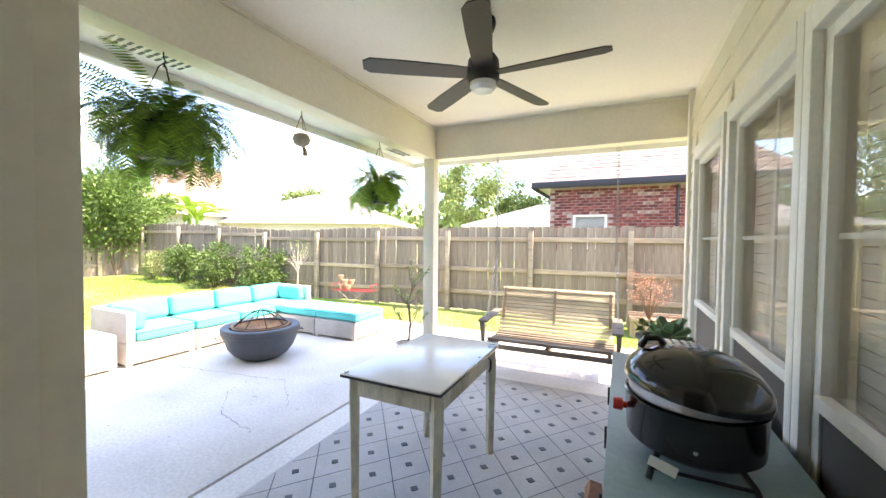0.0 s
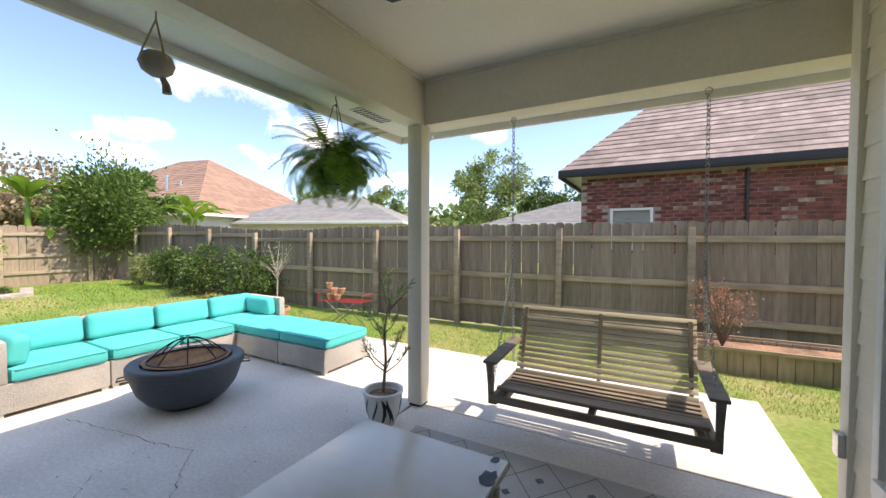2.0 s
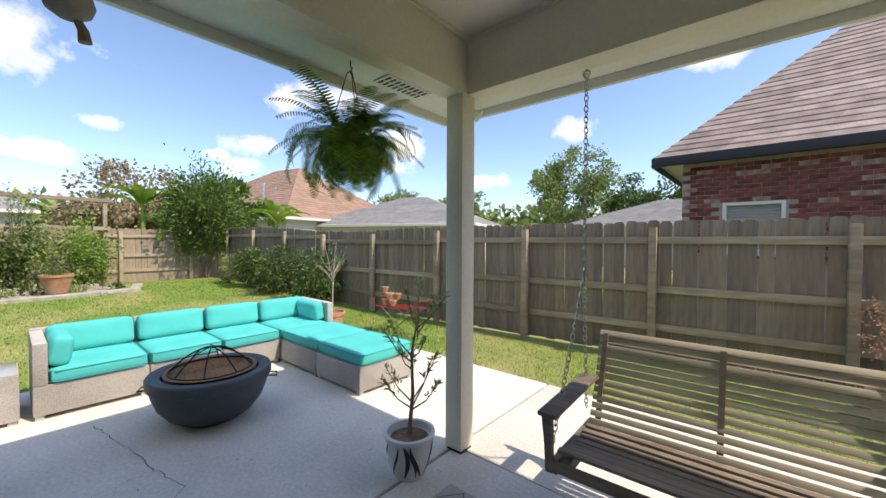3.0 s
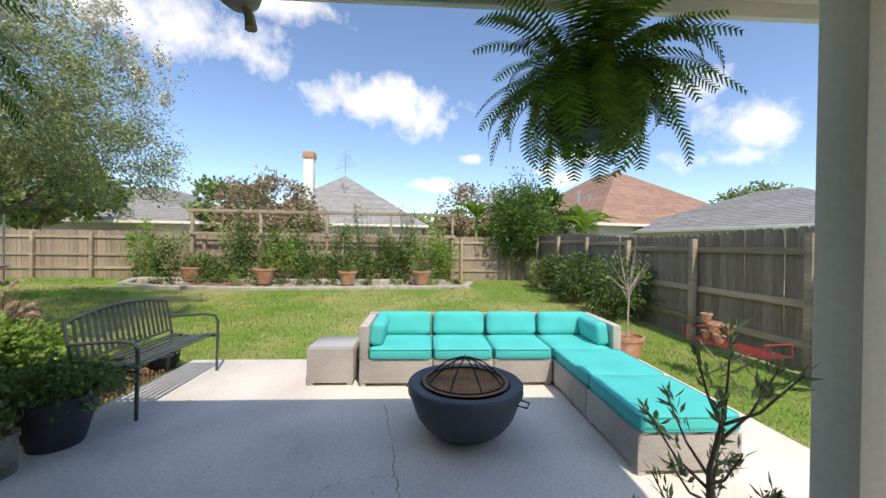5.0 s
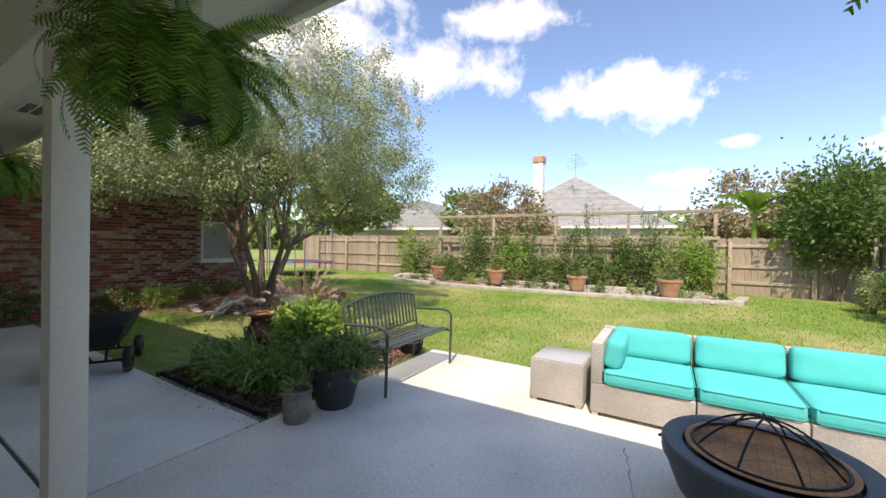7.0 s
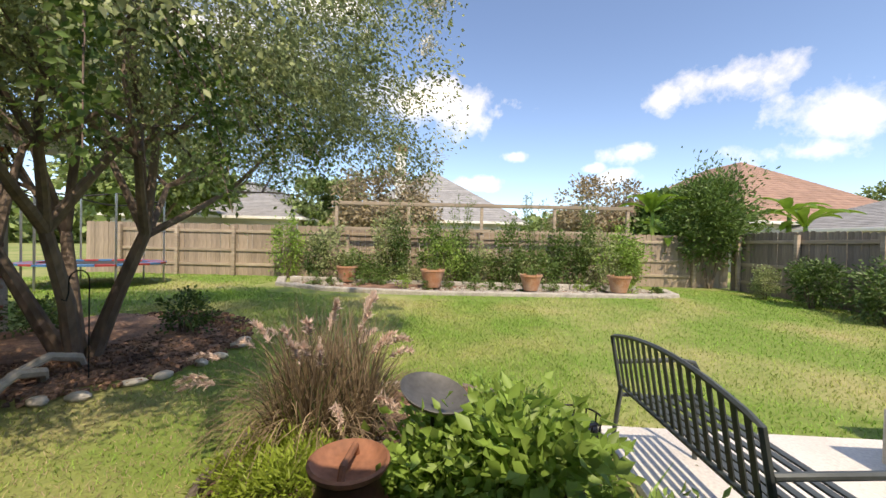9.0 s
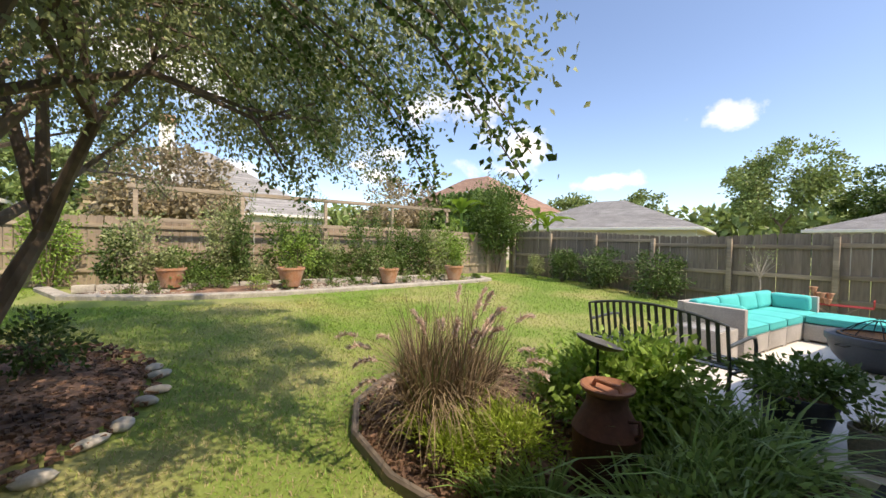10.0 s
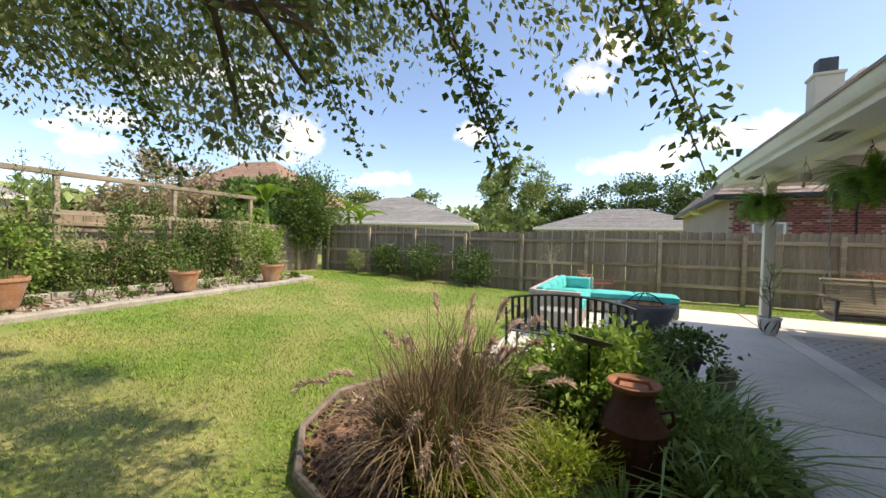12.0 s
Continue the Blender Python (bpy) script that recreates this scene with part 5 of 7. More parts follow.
chips("bark_mulch", in_bed, 2500, (-6.6, -3.4, -2.5, -0.1), 41, M["mulch"], 0.04)
b = bmesh.new()
pts = BED[3:] 
dense = []
for (ax, ay), (bx, by) in zip(pts, pts[1:]):
    for k in range(6):
        t = k / 6
        dense.append((ax + (bx - ax) * t, ay + (by - ay) * t))
dense.append(pts[-1])
rows = []
for i, (x, y) in enumerate(dense):
    nx, ny = dense[min(i + 1, len(dense) - 1)][0] - dense[max(i - 1, 0)][0], dense[min(i + 1, len(dense) - 1)][1] - dense[max(i - 1, 0)][1]
    l = math.hypot(nx, ny)
    nx, ny = -ny / l, nx / l
    g = ground_z(x, y)
    rows.append([b.verts.new((x + nx * o, y + ny * o, g + z)) for o, z in ((-0.025, -0.05), (-0.025, 0.065), (-0.012, 0.08), (0.012, 0.08), (0.025, 0.065), (0.025, -0.05))])
for u, v in zip(rows, rows[1:]):
    for i in range(5):
        b.faces.new((u[i], u[i + 1], v[i + 1], v[i]))
setting("bed_edging", b, M["swing_dark"], "dark curved timber edging round the bed", "edging")
b = bmesh.new()
span(b, -3.42, -3.375, -1.85, -0.05, -0.06, 0.035, 0.006)
setting("bed_border", b, M["rubber"], "black rubber border strip along the bed", "edging")
chips("gravel_strip", lambda x, y: True, 900, (-3.37, -3.2, -1.8, 0.0), 42, M["gravel"], 0.03, "narrow strip of grey gravel beside the walk")


# ---- plants ----
def bush(name, at, r, n, leaf, width, material, seed, label, category="shrub", clumps=40, stems=5, group="", spread=0.2, hollow=0.35, low=-0.8, droop=0.1):
    """A shrub: stems and clumps of leaves, its outline uneven."""
    rng = np.random.default_rng(seed)
    s = thing(name, label, category, at, group=group)
    b = bmesh.new()
    for k in range(stems):
        a = k * math.tau / stems + rng.uniform(-0.4, 0.4)
        q = Vector((math.cos(a) * r[0] * 0.5, math.sin(a) * r[1] * 0.5, r[2] * 1.2))
        tube(b, [(0.03 * math.cos(a), 0.03 * math.sin(a), -0.05), q * 0.5 + Vector((0, 0, 0.05)), q], [0.014, 0.010, 0.005], 5)
    part("stem", b, M["twig"], s)
    p, d = blob_points(rng, n, (0, 0, r[2]), r, clumps, spread, hollow, low)
    p[:, 2] = np.maximum(p[:, 2], 0.01)
    part("foliage", leaves("foliage", p, d, leaf, width, material, rng, 0.6, droop), None, s)
    return s


def gz(x, y, dz=0.0):
    return (x, y, ground_z(x, y) + dz)


def strap_plant(name, at, n, length, width, lean, material, seed, label, radius=0.1, category="plant", group="", seg=4):
    rng = np.random.default_rng(seed)
    a, q = rng.uniform(0, math.tau, n), rng.uniform(0, radius, n)
    s = thing(name, label, category, at, group=group)
    p = np.stack([np.cos(a) * q, np.sin(a) * q, np.full(n, -0.01)], 1)
    part("foliage", blades("foliage", p, length, width, lean, material, rng, seg, np.stack([np.cos(a), np.sin(a), np.zeros(n)], 1)), None, s)
    return s


# fountain grass with pink plumes
M["lime"] = leafmat("lime_leaf", (0.34, 0.45, 0.07), 0.3, 0.4)
M["dry_pale"] = leafmat("straw_blade", (0.42, 0.32, 0.20), 0.35, 0.3, 0.7)
FG = thing("fountain_grass", "large dry brown fountain grass clump with pink plumes", "ornamental grass", gz(-5.22, -1.92, 0.02))
FG.scale = (0.86, 0.86, 1.0)
rng = np.random.default_rng(51)
TUFTS = rng.normal(0, 0.17, (26, 2))
TLEAN = rng.normal(0, 1.0, (26, 2)) + TUFTS * 3.5


def tufted(name, n, length, width, lean, material, loose):
    """Blades rising from many tufts, each tuft falling its own way."""
    k = rng.integers(0, 26, n)
    p = np.concatenate([TUFTS[k] + rng.normal(0, 0.03, (n, 2)), np.zeros((n, 1))], 1)
    a = np.arctan2(TLEAN[k, 1], TLEAN[k, 0]) + rng.normal(0, loose, n)
    out = np.stack([np.cos(a), np.sin(a), np.zeros(n)], 1)
    side = np.stack([-out[:, 1], out[:, 0], np.zeros(n)], 1)
    L = (length * rng.uniform(0.55, 1.1, n))[:, None]
    ln = (lean * rng.uniform(0.5, 1.25, n))[:, None]
    curl = rng.normal(0, 0.12, n)[:, None]
    seg, rows = 7, []
    for q in range(seg + 1):
        t = q / seg
        c = p + out * L * ln * 0.72 * t ** 1.25 + side * L * curl * t * t + np.array([0, 0, 1]) * L * (t - 0.85 * ln * t ** 2.3)
        c[:, 2] = np.maximum(c[:, 2], 0.01)
        w = width * (1 - t) ** 0.7 * 0.5 + 0.0005
        rows += [c + side * w, c - side * w]
    v = np.stack(rows, 1).reshape(-1, 3)
    m = 2 * (seg + 1)
    f = [(k * m + 2 * q, k * m + 2 * q + 1, k * m + 2 * q + 3, k * m + 2 * q + 2) for k in range(n) for q in range(seg)]
    part(name, raw(name, v, f, material), None, FG)


tufted("dry_blades", 760, 1.12, 0.011, 0.85, M["dry"], 0.7)
tufted("straw_blades", 420, 1.15, 0.012, 0.8, M["dry_pale"], 0.8)
tufted("core_blades", 520, 1.2, 0.012, 0.36, M["dry"], 1.6)
tufted("green_blades", 130, 1.15, 0.010, 0.5, M["leaf_mid"], 1.2)
tufted("seed_stems", 60, 1.3, 0.006, 0.28, M["dry_pale"], 1.6)
for k in range(26):
    an = rng.uniform(0, math.tau)
    L, ln = rng.uniform(0.8, 1.15), rng.uniform(0.2, 0.75)
    d = Vector((math.cos(an), math.sin(an), 0))
    stem = [d * 0.1 + d * L * ln * t ** 1.6 + Vector((0, 0, L * (t - 0.5 * ln * t ** 2.6))) for t in [i / 6 for i in range(7)]]
    b = bmesh.new()
    tube(b, stem, 0.0018, 3)
    part("stalk", b, M["dry"], FG)
    e = stem[-1]
    td = (stem[-1] - stem[-2]).normalized()
    m = 150
    ts = rng.uniform(-0.3, 1, m)
    pp = np.array([np.array(e + td * 0.15 * t + Vector((0, 0, -0.06 * max(0, t) ** 2))) for t in ts])
    part("plume", leaves("plume", pp, np.tile(np.array(td), (m, 1)), 0.042, 0.008, M["plume"], rng, 0.5, 0.1), None, FG, "soft pink seed plume")

bush("leafy_shrub", gz(-4.62, -0.92), (0.46, 0.44, 0.37), 5200, 0.062, 0.036, M["leaf_bright"], 52, "bright yellow green leafy shrub in sun", clumps=60)
bush("leafy_shrub", gz(-4.35, -0.75), (0.3, 0.28, 0.44), 2600, 0.075, 0.04, M["leaf_bright"], 57, "upright bright green leafy shrub behind the milk can", clumps=50)
bush("leafy_shrub", gz(-5.0, -0.75), (0.42, 0.38, 0.22), 1500, 0.06, 0.03, M["leaf_bright"], 53, "low bright green shrub beside the bench", clumps=40)
bush("rosemary_mound", gz(-4.9, -2.1), (0.36, 0.22, 0.17), 3600,  0.045, 0.011, M["lime"], 54, "low feathery lime green mound", "plant", droop=-0.4, clumps=45, low=0.0)
bush("rosemary_mound", gz(-4.66, -1.8), (0.26, 0.24, 0.22), 2400,  0.045, 0.011, M["lime"], 55, "low feathery lime green mound", "plant", droop=-0.4, low=0.0)
for k, (x, y, L, mt) in enumerate(((-3.75, -0.75, 0.66, "leaf_mid"), (-3.7, -1.2, 0.64, "leaf_mid"), (-4.0, -1.0, 0.72, "leaf_bright"), (-3.8, -1.65, 0.5, "leaf_mid"), (-4.3, -1.85, 0.3, "leaf_mid"), (-4.1, -0.55, 0.68, "leaf_mid"), (-4.45, -2.05, 0.26, "leaf_dark"))):
    strap_plant("daylily", gz(x, y, 0.02), 110, L, 0.022, 0.85, M["lily"], 60 + k, "dark green strap-leaved daylily clump", 0.16, "plant", "daylilies in the bed")
for k, (x, y, r) in enumerate(((-3.78, -0.55, 0.27), (-3.74, -1.0, 0.28), (-3.8, -1.5, 0.28), (-4.25, -0.4, 0.38))):
    bush("low_shrub", gz(x, y), (r, r, r * 0.75), 900, 0.06, 0.028, M["lily"], 70 + k, "low dark green leafy shrub", "shrub", group="low shrubs in the bed")
bush("evergreen_shrub", gz(-5.55, -0.6), (0.36, 0.3, 0.2), 1200, 0.04, 0.018, M["leaf_mid"], 74, "small rounded green shrub behind the bench", "shrub")

# big planter and the small stone pot
bp_ = pot("planter", "large charcoal planter with sprawling green foliage", (-3.88, 0.24, 0), 0.15, 0.235, 0.36, M["pot_dark"], 0.03, "potted plant")
rng = np.random.default_rng(75)
p, d = blob_points(rng, 1700, (0, 0, 0.44), (0.34, 0.34, 0.16), 46, 0.22, 0.4)
part("foliage", leaves("foliage", p, d, 0.055, 0.03, M["leaf_mid"], rng, 0.6, 0.2), None, bp_)
sp = pot("stone_pot", "small rough grey stone pot with succulents", (-3.50, 0.22, 0), 0.1, 0.105, 0.25, M["pot_grey"], 0.03, "potted plant")
rng = np.random.default_rng(76)
p, d = blob_points(rng, 150, (0, 0, 0.26), (0.08, 0.08, 0.05), 10)
part("rosettes", leaves("rosettes", p, d, 0.055, 0.018, M["leaf_grey"], rng, 0.4, -0.5), None, sp)

# milk can with an open lid
can = thing("milk_can", "rust red antique milk can with an orange lid", "milk can", gz(-4.25, -1.42, 0.03))
can.scale = (1.08, 1.08, 1.1)
b = bmesh.new()
lathe(b, [(0, 0), (0.165, 0), (0.17, 0.01), (0.17, 0.30), (0.175, 0.315), (0.165, 0.335), (0.12, 0.42), (0.105, 0.45), (0.105, 0.50), (0.095, 0.50), (0.09, 0.46), (0, 0.46)], 40)
part("body", b, M["can"], can)
b = bmesh.new()
lathe(b, [(0.105, 0.502), (0.135, 0.525), (0.138, 0.54), (0.128, 0.545), (0.11, 0.525), (0.085, 0.512), (0, 0.508)], 36)
cl = part("lid", b, M["canlid"], can, "dished orange rusty lid")
b = bmesh.new()
tube(b, [(-0.085, 0, 0.515), (-0.07, 0, 0.55), (0.07, 0, 0.55), (0.085, 0, 0.515)], 0.013, 8)
part("lid_grip", b, M["canlid"], cl)
for s in (-1, 1):
    b = bmesh.new()
    tube(b, [(s * 0.13, 0, 0.40), (s * 0.185, 0, 0.42), (s * 0.195, 0, 0.36), (s * 0.165, 0, 0.33)], 0.011, 8)
    part("side_handle", b, M["can"], can)

bath = thing("bird_bath", "shallow grey metal bird bath dish on a thin stake", "bird bath", gz(-4.52, -1.14))
b = bmesh.new()
lathe(b, [(0, 0.74), (0.08, 0.742), (0.14, 0.765), (0.155, 0.785), (0.15, 0.787), (0.13, 0.77), (0.07, 0.752), (0, 0.75)], 36)
bmesh.ops.rotate(b, verts=b.verts, cent=(0, 0, 0.75), matrix=Vector((0, 0, 1)).rotation_difference(Vector((0.14, 0.24, 1))).to_matrix())
part("dish", b, M["bath"], bath)
b = bmesh.new()
tube(b, [(0, 0, -0.1), (0, 0, 0.74)], 0.009, 8)
part("stake", b, M["iron"], bath)

# garden wagon
wg = thing("garden_cart", "black plastic garden dump cart with four wheels", "cart", (-3.12, -2.65, 0), rz=62)
wg.scale = (1.1, 1.1, 1.1)
b = bmesh.new()
lo = [(-0.3, -0.17), (0.3, -0.17), (0.3, 0.17), (-0.3, 0.17)]
hi = [(-0.42, -0.27), (0.45, -0.27), (0.45, 0.27), (-0.42, 0.27)]
rings = [[b.verts.new((x, y, z)) for x, y in q] for q, z in ((lo, 0.26), (hi, 0.48), ([(x * 1.04, y * 1.05) for x, y in hi], 0.49), ([(x * 0.96, y * 0.95) for x, y in hi], 0.485), ([(x * 0.95, y * 0.93) for x, y in lo], 0.28))]
for u, v in zip(rings, rings[1:]):
    for i in range(4):
        b.faces.new((u[i], u[(i + 1) % 4], v[(i + 1) % 4], v[i]))
b.faces.new(rings[0][::-1])
b.faces.new(rings[-1])
part("tub", b, M["black"], wg)
for x in (-0.27, 0.27):
    b = bmesh.new()
    tube(b, [(x, -0.27, 0.12), (x, 0.27, 0.12)], 0.012, 8)
    part("axle", b, M["iron"], wg)
    for y in (-0.27, 0.27):
        b = bmesh.new()
        lathe(b, [(0.03, -0.03), (0.08, -0.035), (0.115, -0.03), (0.125, 0), (0.115, 0.03), (0.08, 0.035), (0.03, 0.03)], 24)
        bmesh.ops.rotate(b, verts=b.verts, cent=(0, 0, 0), matrix=Matrix.Rotation(radians(90), 3, "X"))
        bmesh.ops.translate(b, verts=b.verts, vec=(x, y, 0.125))
        part("wheel", b, M["black"], wg)
    for y in (-0.1, 0.1):
        b = bmesh.new()
        tube(b, [(x, y, 0.12), (x * 0.8, y, 0.26)], 0.012, 6)
        part("bracket", b, M["iron"], wg)
b = bmesh.new()
tube(b, [(0.3, 0, 0.14), (0.55, 0, 0.3), (0.72, 0, 0.6)], 0.012, 8)
part("drawbar", b, M["iron"], wg)

# ---- brick wing with its window, eave and planting ----
brick_wall("wall_brick_wing", (-0.16, -7.0, 0), (-1, 0), 7.3, -0.1, 2.5, [(6.11, 6.90, 0.95, 1.93)], 7, "mottled old red brick wing of the house", 300, 0.34, near=5.6)
wall_box("wall_wing_end", -7.46, -7.3, -13.0, -7.21, -0.1, 2.5, M["mortar"], "brick end wall of the wing")
blind_window("window_wing", (-6.27, -6.99, 0.95), 180, 0.79, 0.98, "white framed window with closed pale blinds")
b = bmesh.new()
span(b, -7.9, -2.3, -7.0, -6.55, 2.50, 2.52)
setting("soffit_wing", b, M["cream"], "cream eave soffit of the brick wing", "soffit")
b = bmesh.new()
span(b, -7.9, -2.7, -6.548, -6.51, 2.44, 2.62, 0.004)
setting("fascia_wing", b, M["cream"], "cream fascia board of the brick wing", "fascia")
b = bmesh.new()
for f in ([(-8.0, -6.45, 2.63), (-0.5, -6.45, 2.63), (-0.5, -10, 4.4), (-6.0, -10, 4.4)], [(-8.0, -6.45, 2.60), (-6.0, -10, 4.37), (-0.5, -10, 4.37), (-0.5, -6.45, 2.60)]):
    b.faces.new([b.verts.new(p) for p in f])
setting("wing_roof", b, M["shingle"], "brown shingle roof of the brick wing", "roof")
mulch_bed("wing_bed", [(-3.35, -6.3), (-3.35, -6.95), (-5, -6.97), (-7.4, -6.97), (-8.6, -6.6), (-8.7, -5.0), (-7.8, -3.9), (-6.6, -3.9), (-5.8, -4.6), (-5.2, -5.6), (-4.4, -6.0)], "bark mulch bed round the tree and along the brick wall", 0.045)
chips("bark_mulch", lambda x, y: math.hypot((x + 7.1) / 1.75, (y + 5.2) / 1.42) < 1, 3000, (-8.9, -5.2, -6.7, -3.7), 43, M["mulch"], 0.05)
for k, (x, y, r, mt, lf) in enumerate(((-5.2, -6.4, 0.34, "leaf_bright", 0.06), (-5.9, -6.5, 0.3, "leaf_mid", 0.05), (-6.6, -6.55, 0.32, "leaf_dark", 0.05), (-4.5, -6.6, 0.35, "leaf_dark", 0.06), (-7.3, -6.4, 0.3, "leaf_dark", 0.05), (-3.0, -6.6, 0.5, "leaf_dark", 0.06))):
    bush("foundation_shrub", gz(x, y), (r, r * 0.9, r * 0.8), 1000, lf, lf * 0.5, M[mt], 80 + k, "green shrub planted against the brick wall", group="shrubs along the brick wall")
bush("dark_shrub", gz(-7.7, -4.75), (0.36, 0.32, 0.3), 900, 0.06, 0.035, M["leaf_dark"], 88, "dark glossy shrub under the tree")
for k in range(14):
    a = k * 0.19 - 0.55
    x, y = -7.1 + math.cos(a) * 1.72 + 0.05 * math.sin(k * 3), -5.2 + math.sin(a) * 1.40
    st = thing("bed_stone", "rough pinkish edging stone half sunk in mulch", "stone", gz(x, y, 0.03), k * 40, "stones round the tree bed")
    b = bmesh.new()
    bmesh.ops.create_icosphere(b, subdivisions=2, radius=0.068)
    for v in b.verts:
        v.co = Vector((v.co.x * 1.5, v.co.y, v.co.z * 0.6)) * (1 + 0.35 * noise.noise(v.co * 9 + Vector((k, 0, 0))))
    part("rock", b, M["stone"], st)


# ---- trees ----
def tree(name, at, height, spread_r, seed, label, material, trunks=1, leaf=0.07, width=0.035, n=20000, crown_low=0.4, trunk_r=0.12, clump=0.17, levels=3, lean=0.25, blossoms=0, split=0.25, extra=(), group="", fill_more=0.5, shift=(0, 0)):
    """A branching tree: tapered trunk and limbs grown by forks, with leaves in clumps round the outer twigs."""
    rng = np.random.default_rng(seed)
    t = thing(name, label, "tree", at, group=group)
    wood = bmesh.new()
    tips = []

    def grow(p, d, length, r, level):
        bend = Vector(rng.normal(0, 0.16, 3))
        q = p + d * length * 0.5 + bend * length * 0.12
        e = p + d * length + bend * length * 0.1
        if level < 2:
            limb = bmesh.new()
            tube(limb, [p, q, e], [r, r * 0.82, r * 0.62], 8)
            part("trunk" if level == 0 else "limb", limb, M["bark"], t)
        else:
            tube(wood, [p, q, e], [r, r * 0.82, r * 0.62], 4)
        if level >= 1:
            tips.append(((p + e) / 2, d, level))
        if level >= levels:
            tips.append((e, d, level + 1))
            return
        for k in range(3 if level < 2 else int(rng.integers(2, 4))):
            a = rng.uniform(0, math.tau)
            o = d.orthogonal().normalized()
            o = Matrix.Rotation(a + k * 2.1, 3, d) @ o
            nd = (d + o * rng.uniform(0.5, 0.95) + Vector((0, 0, 0.04))).normalized()
            grow(e, nd, length * rng.uniform(0.6, 0.85), r * 0.6, level + 1)

    for k in range(trunks):
        a = k * math.tau / trunks + 0.4
        base = Vector((math.cos(a) * trunk_r * 0.9, math.sin(a) * trunk_r * 0.9, -0.1)) if trunks > 1 else Vector((0, 0, -0.1))
        d = Vector((math.cos(a) * lean, math.sin(a) * lean, 1)).normalized() if trunks > 1 else Vector((rng.normal(0, 0.04), rng.normal(0, 0.04), 1)).normalized()
        grow(base, d, height * split * rng.uniform(0.85, 1.15) + 0.1, trunk_r, 0)
    part("twig", wood, M["bark"], t)["kind"] = "stuff"
    cs, ds = [], []
    for e, d, lv in tips:
        if e.z > height * crown_low * 0.8 and lv >= 2:
            cs.append(np.array(e))
    cs = np.array(cs)
    cen = np.array([shift[0], shift[1], height * (crown_low + 1) / 2])
    half = np.array([spread_r, spread_r, height * (1 - crown_low) / 2])
    # further clumps fill the crown unevenly
    m = max(50, int(len(cs) * fill_more))
    u = rng.normal(0, 1, (m, 3))
    u /= np.linalg.norm(u, axis=1)[:, None]
    fill = cen + u * half * rng.uniform(0.5, 0.98, m)[:, None]
    cs = np.concatenate([cs, fill] + ([np.array(extra)] if len(extra) else []))
    if len(cs) > 1000:
        cs = np.concatenate([cs[rng.permutation(len(cs) - len(extra))[:1000]], cs[len(cs) - len(extra):]])
    k = rng.integers(0, len(cs), n)
    size = rng.uniform(0.6, 1.4, len(cs))[k][:, None]
    p = cs[k] + np.clip(rng.normal(0, 1, (n, 3)), -1.5, 1.5) * clump * spread_r * size * np.array([1, 1, 0.7])
    d = (p - cen) / half
    d /= np.linalg.norm(d, axis=1)[:, None] + 1e-9
    part("crown", leaves("crown", p, d, leaf, width, material, rng, 0.7, 0.25), None, t)
    if blossoms:
        for i in range(blossoms):
            u = rng.normal(0, 1, 3)
            u /= np.linalg.norm(u)
            u[2] = abs(u[2]) * 0.8 - 0.2
            u[:2] += np.array([0.45, 0.35])
            c = cen + u / np.linalg.norm(u) * half * rng.uniform(0.86, 0.98)
            q = c + rng.normal(0, 0.055, (110, 3)) * np.array([1, 1, 1.4])
            part("blossom", leaves("blossom", q, np.tile([0, 0, 1.0], (110, 1)), 0.05, 0.045, M["blossom"], rng, 1.0, 0), None, t, "white flower cluster")
    return t


HANG = [(1.75, 2.85, 2.15), (1.85, 2.85, 1.9), (1.9, 2.9, 1.7), (2.55, 2.8, 2.2), (2.6, 2.85, 1.95), (2.6, 2.85, 1.8), (1.2, 2.4, 2.2), (0.6, 2.6, 2.1), (0.2, 2.4, 1.9), (1.5, 2.3, 2.4), (-0.4, 2.6, 2.0), (0.9, 3.0, 2.1)]
skirt_rng = random.Random(14)
SKIRT = []
for _ in range(230):
    a, q = radians(skirt_rng.uniform(-35, 130)), skirt_rng.uniform(1.9, 3.75)
    SKIRT.append((math.cos(a) * q, math.sin(a) * q, skirt_rng.uniform(2.15, 3.3) + 0.1 * (3.7 - q)))
CM = tree("crape_myrtle", gz(-6.65, -5.1), 5.6, 3.55, 101, "multi-trunk crape myrtle with small leaves and white blossoms", M["leaf_grey"], 5, 0.044, 0.026, 185000, 0.37, 0.085, 0.05, 4, 0.42, 80, 0.23, SKIRT, "", 2.2, (0.55, 0.7))
# long drooping outer twigs over the lawn
rng = np.random.default_rng(102)
for k, (x, y, z) in enumerate(HANG):
    b = bmesh.new()
    s = Vector((x * 0.45, y * 0.45, 3.0))
    e = Vector((x, y, z - 0.25))
    pts = [s, s.lerp(e, 0.4) + Vector((0, 0, 0.45)), s.lerp(e, 0.8) + Vector((0, 0, 0.35)), e]
    tube(b, pts, [0.018, 0.011, 0.006, 0.002], 5)
    part("twig", b, M["bark"], CM)
    pp, dd = [], []
    for j in range(300):
        t = rng.uniform(0.35, 1.0)
        i = min(2, int(t * 3))
        q = pts[i].lerp(pts[i + 1], t * 3 - i)
        pp.append(np.array(q) + rng.normal(0, 0.05, 3))
        dd.append(np.array((rng.normal(), rng.normal(), -0.5)))
    part("spray", leaves("spray", np.array(pp), np.array(dd), 0.042, 0.027, M["leaf_mid"], rng, 0.4, 0.3), None, CM)["kind"] = "stuff"

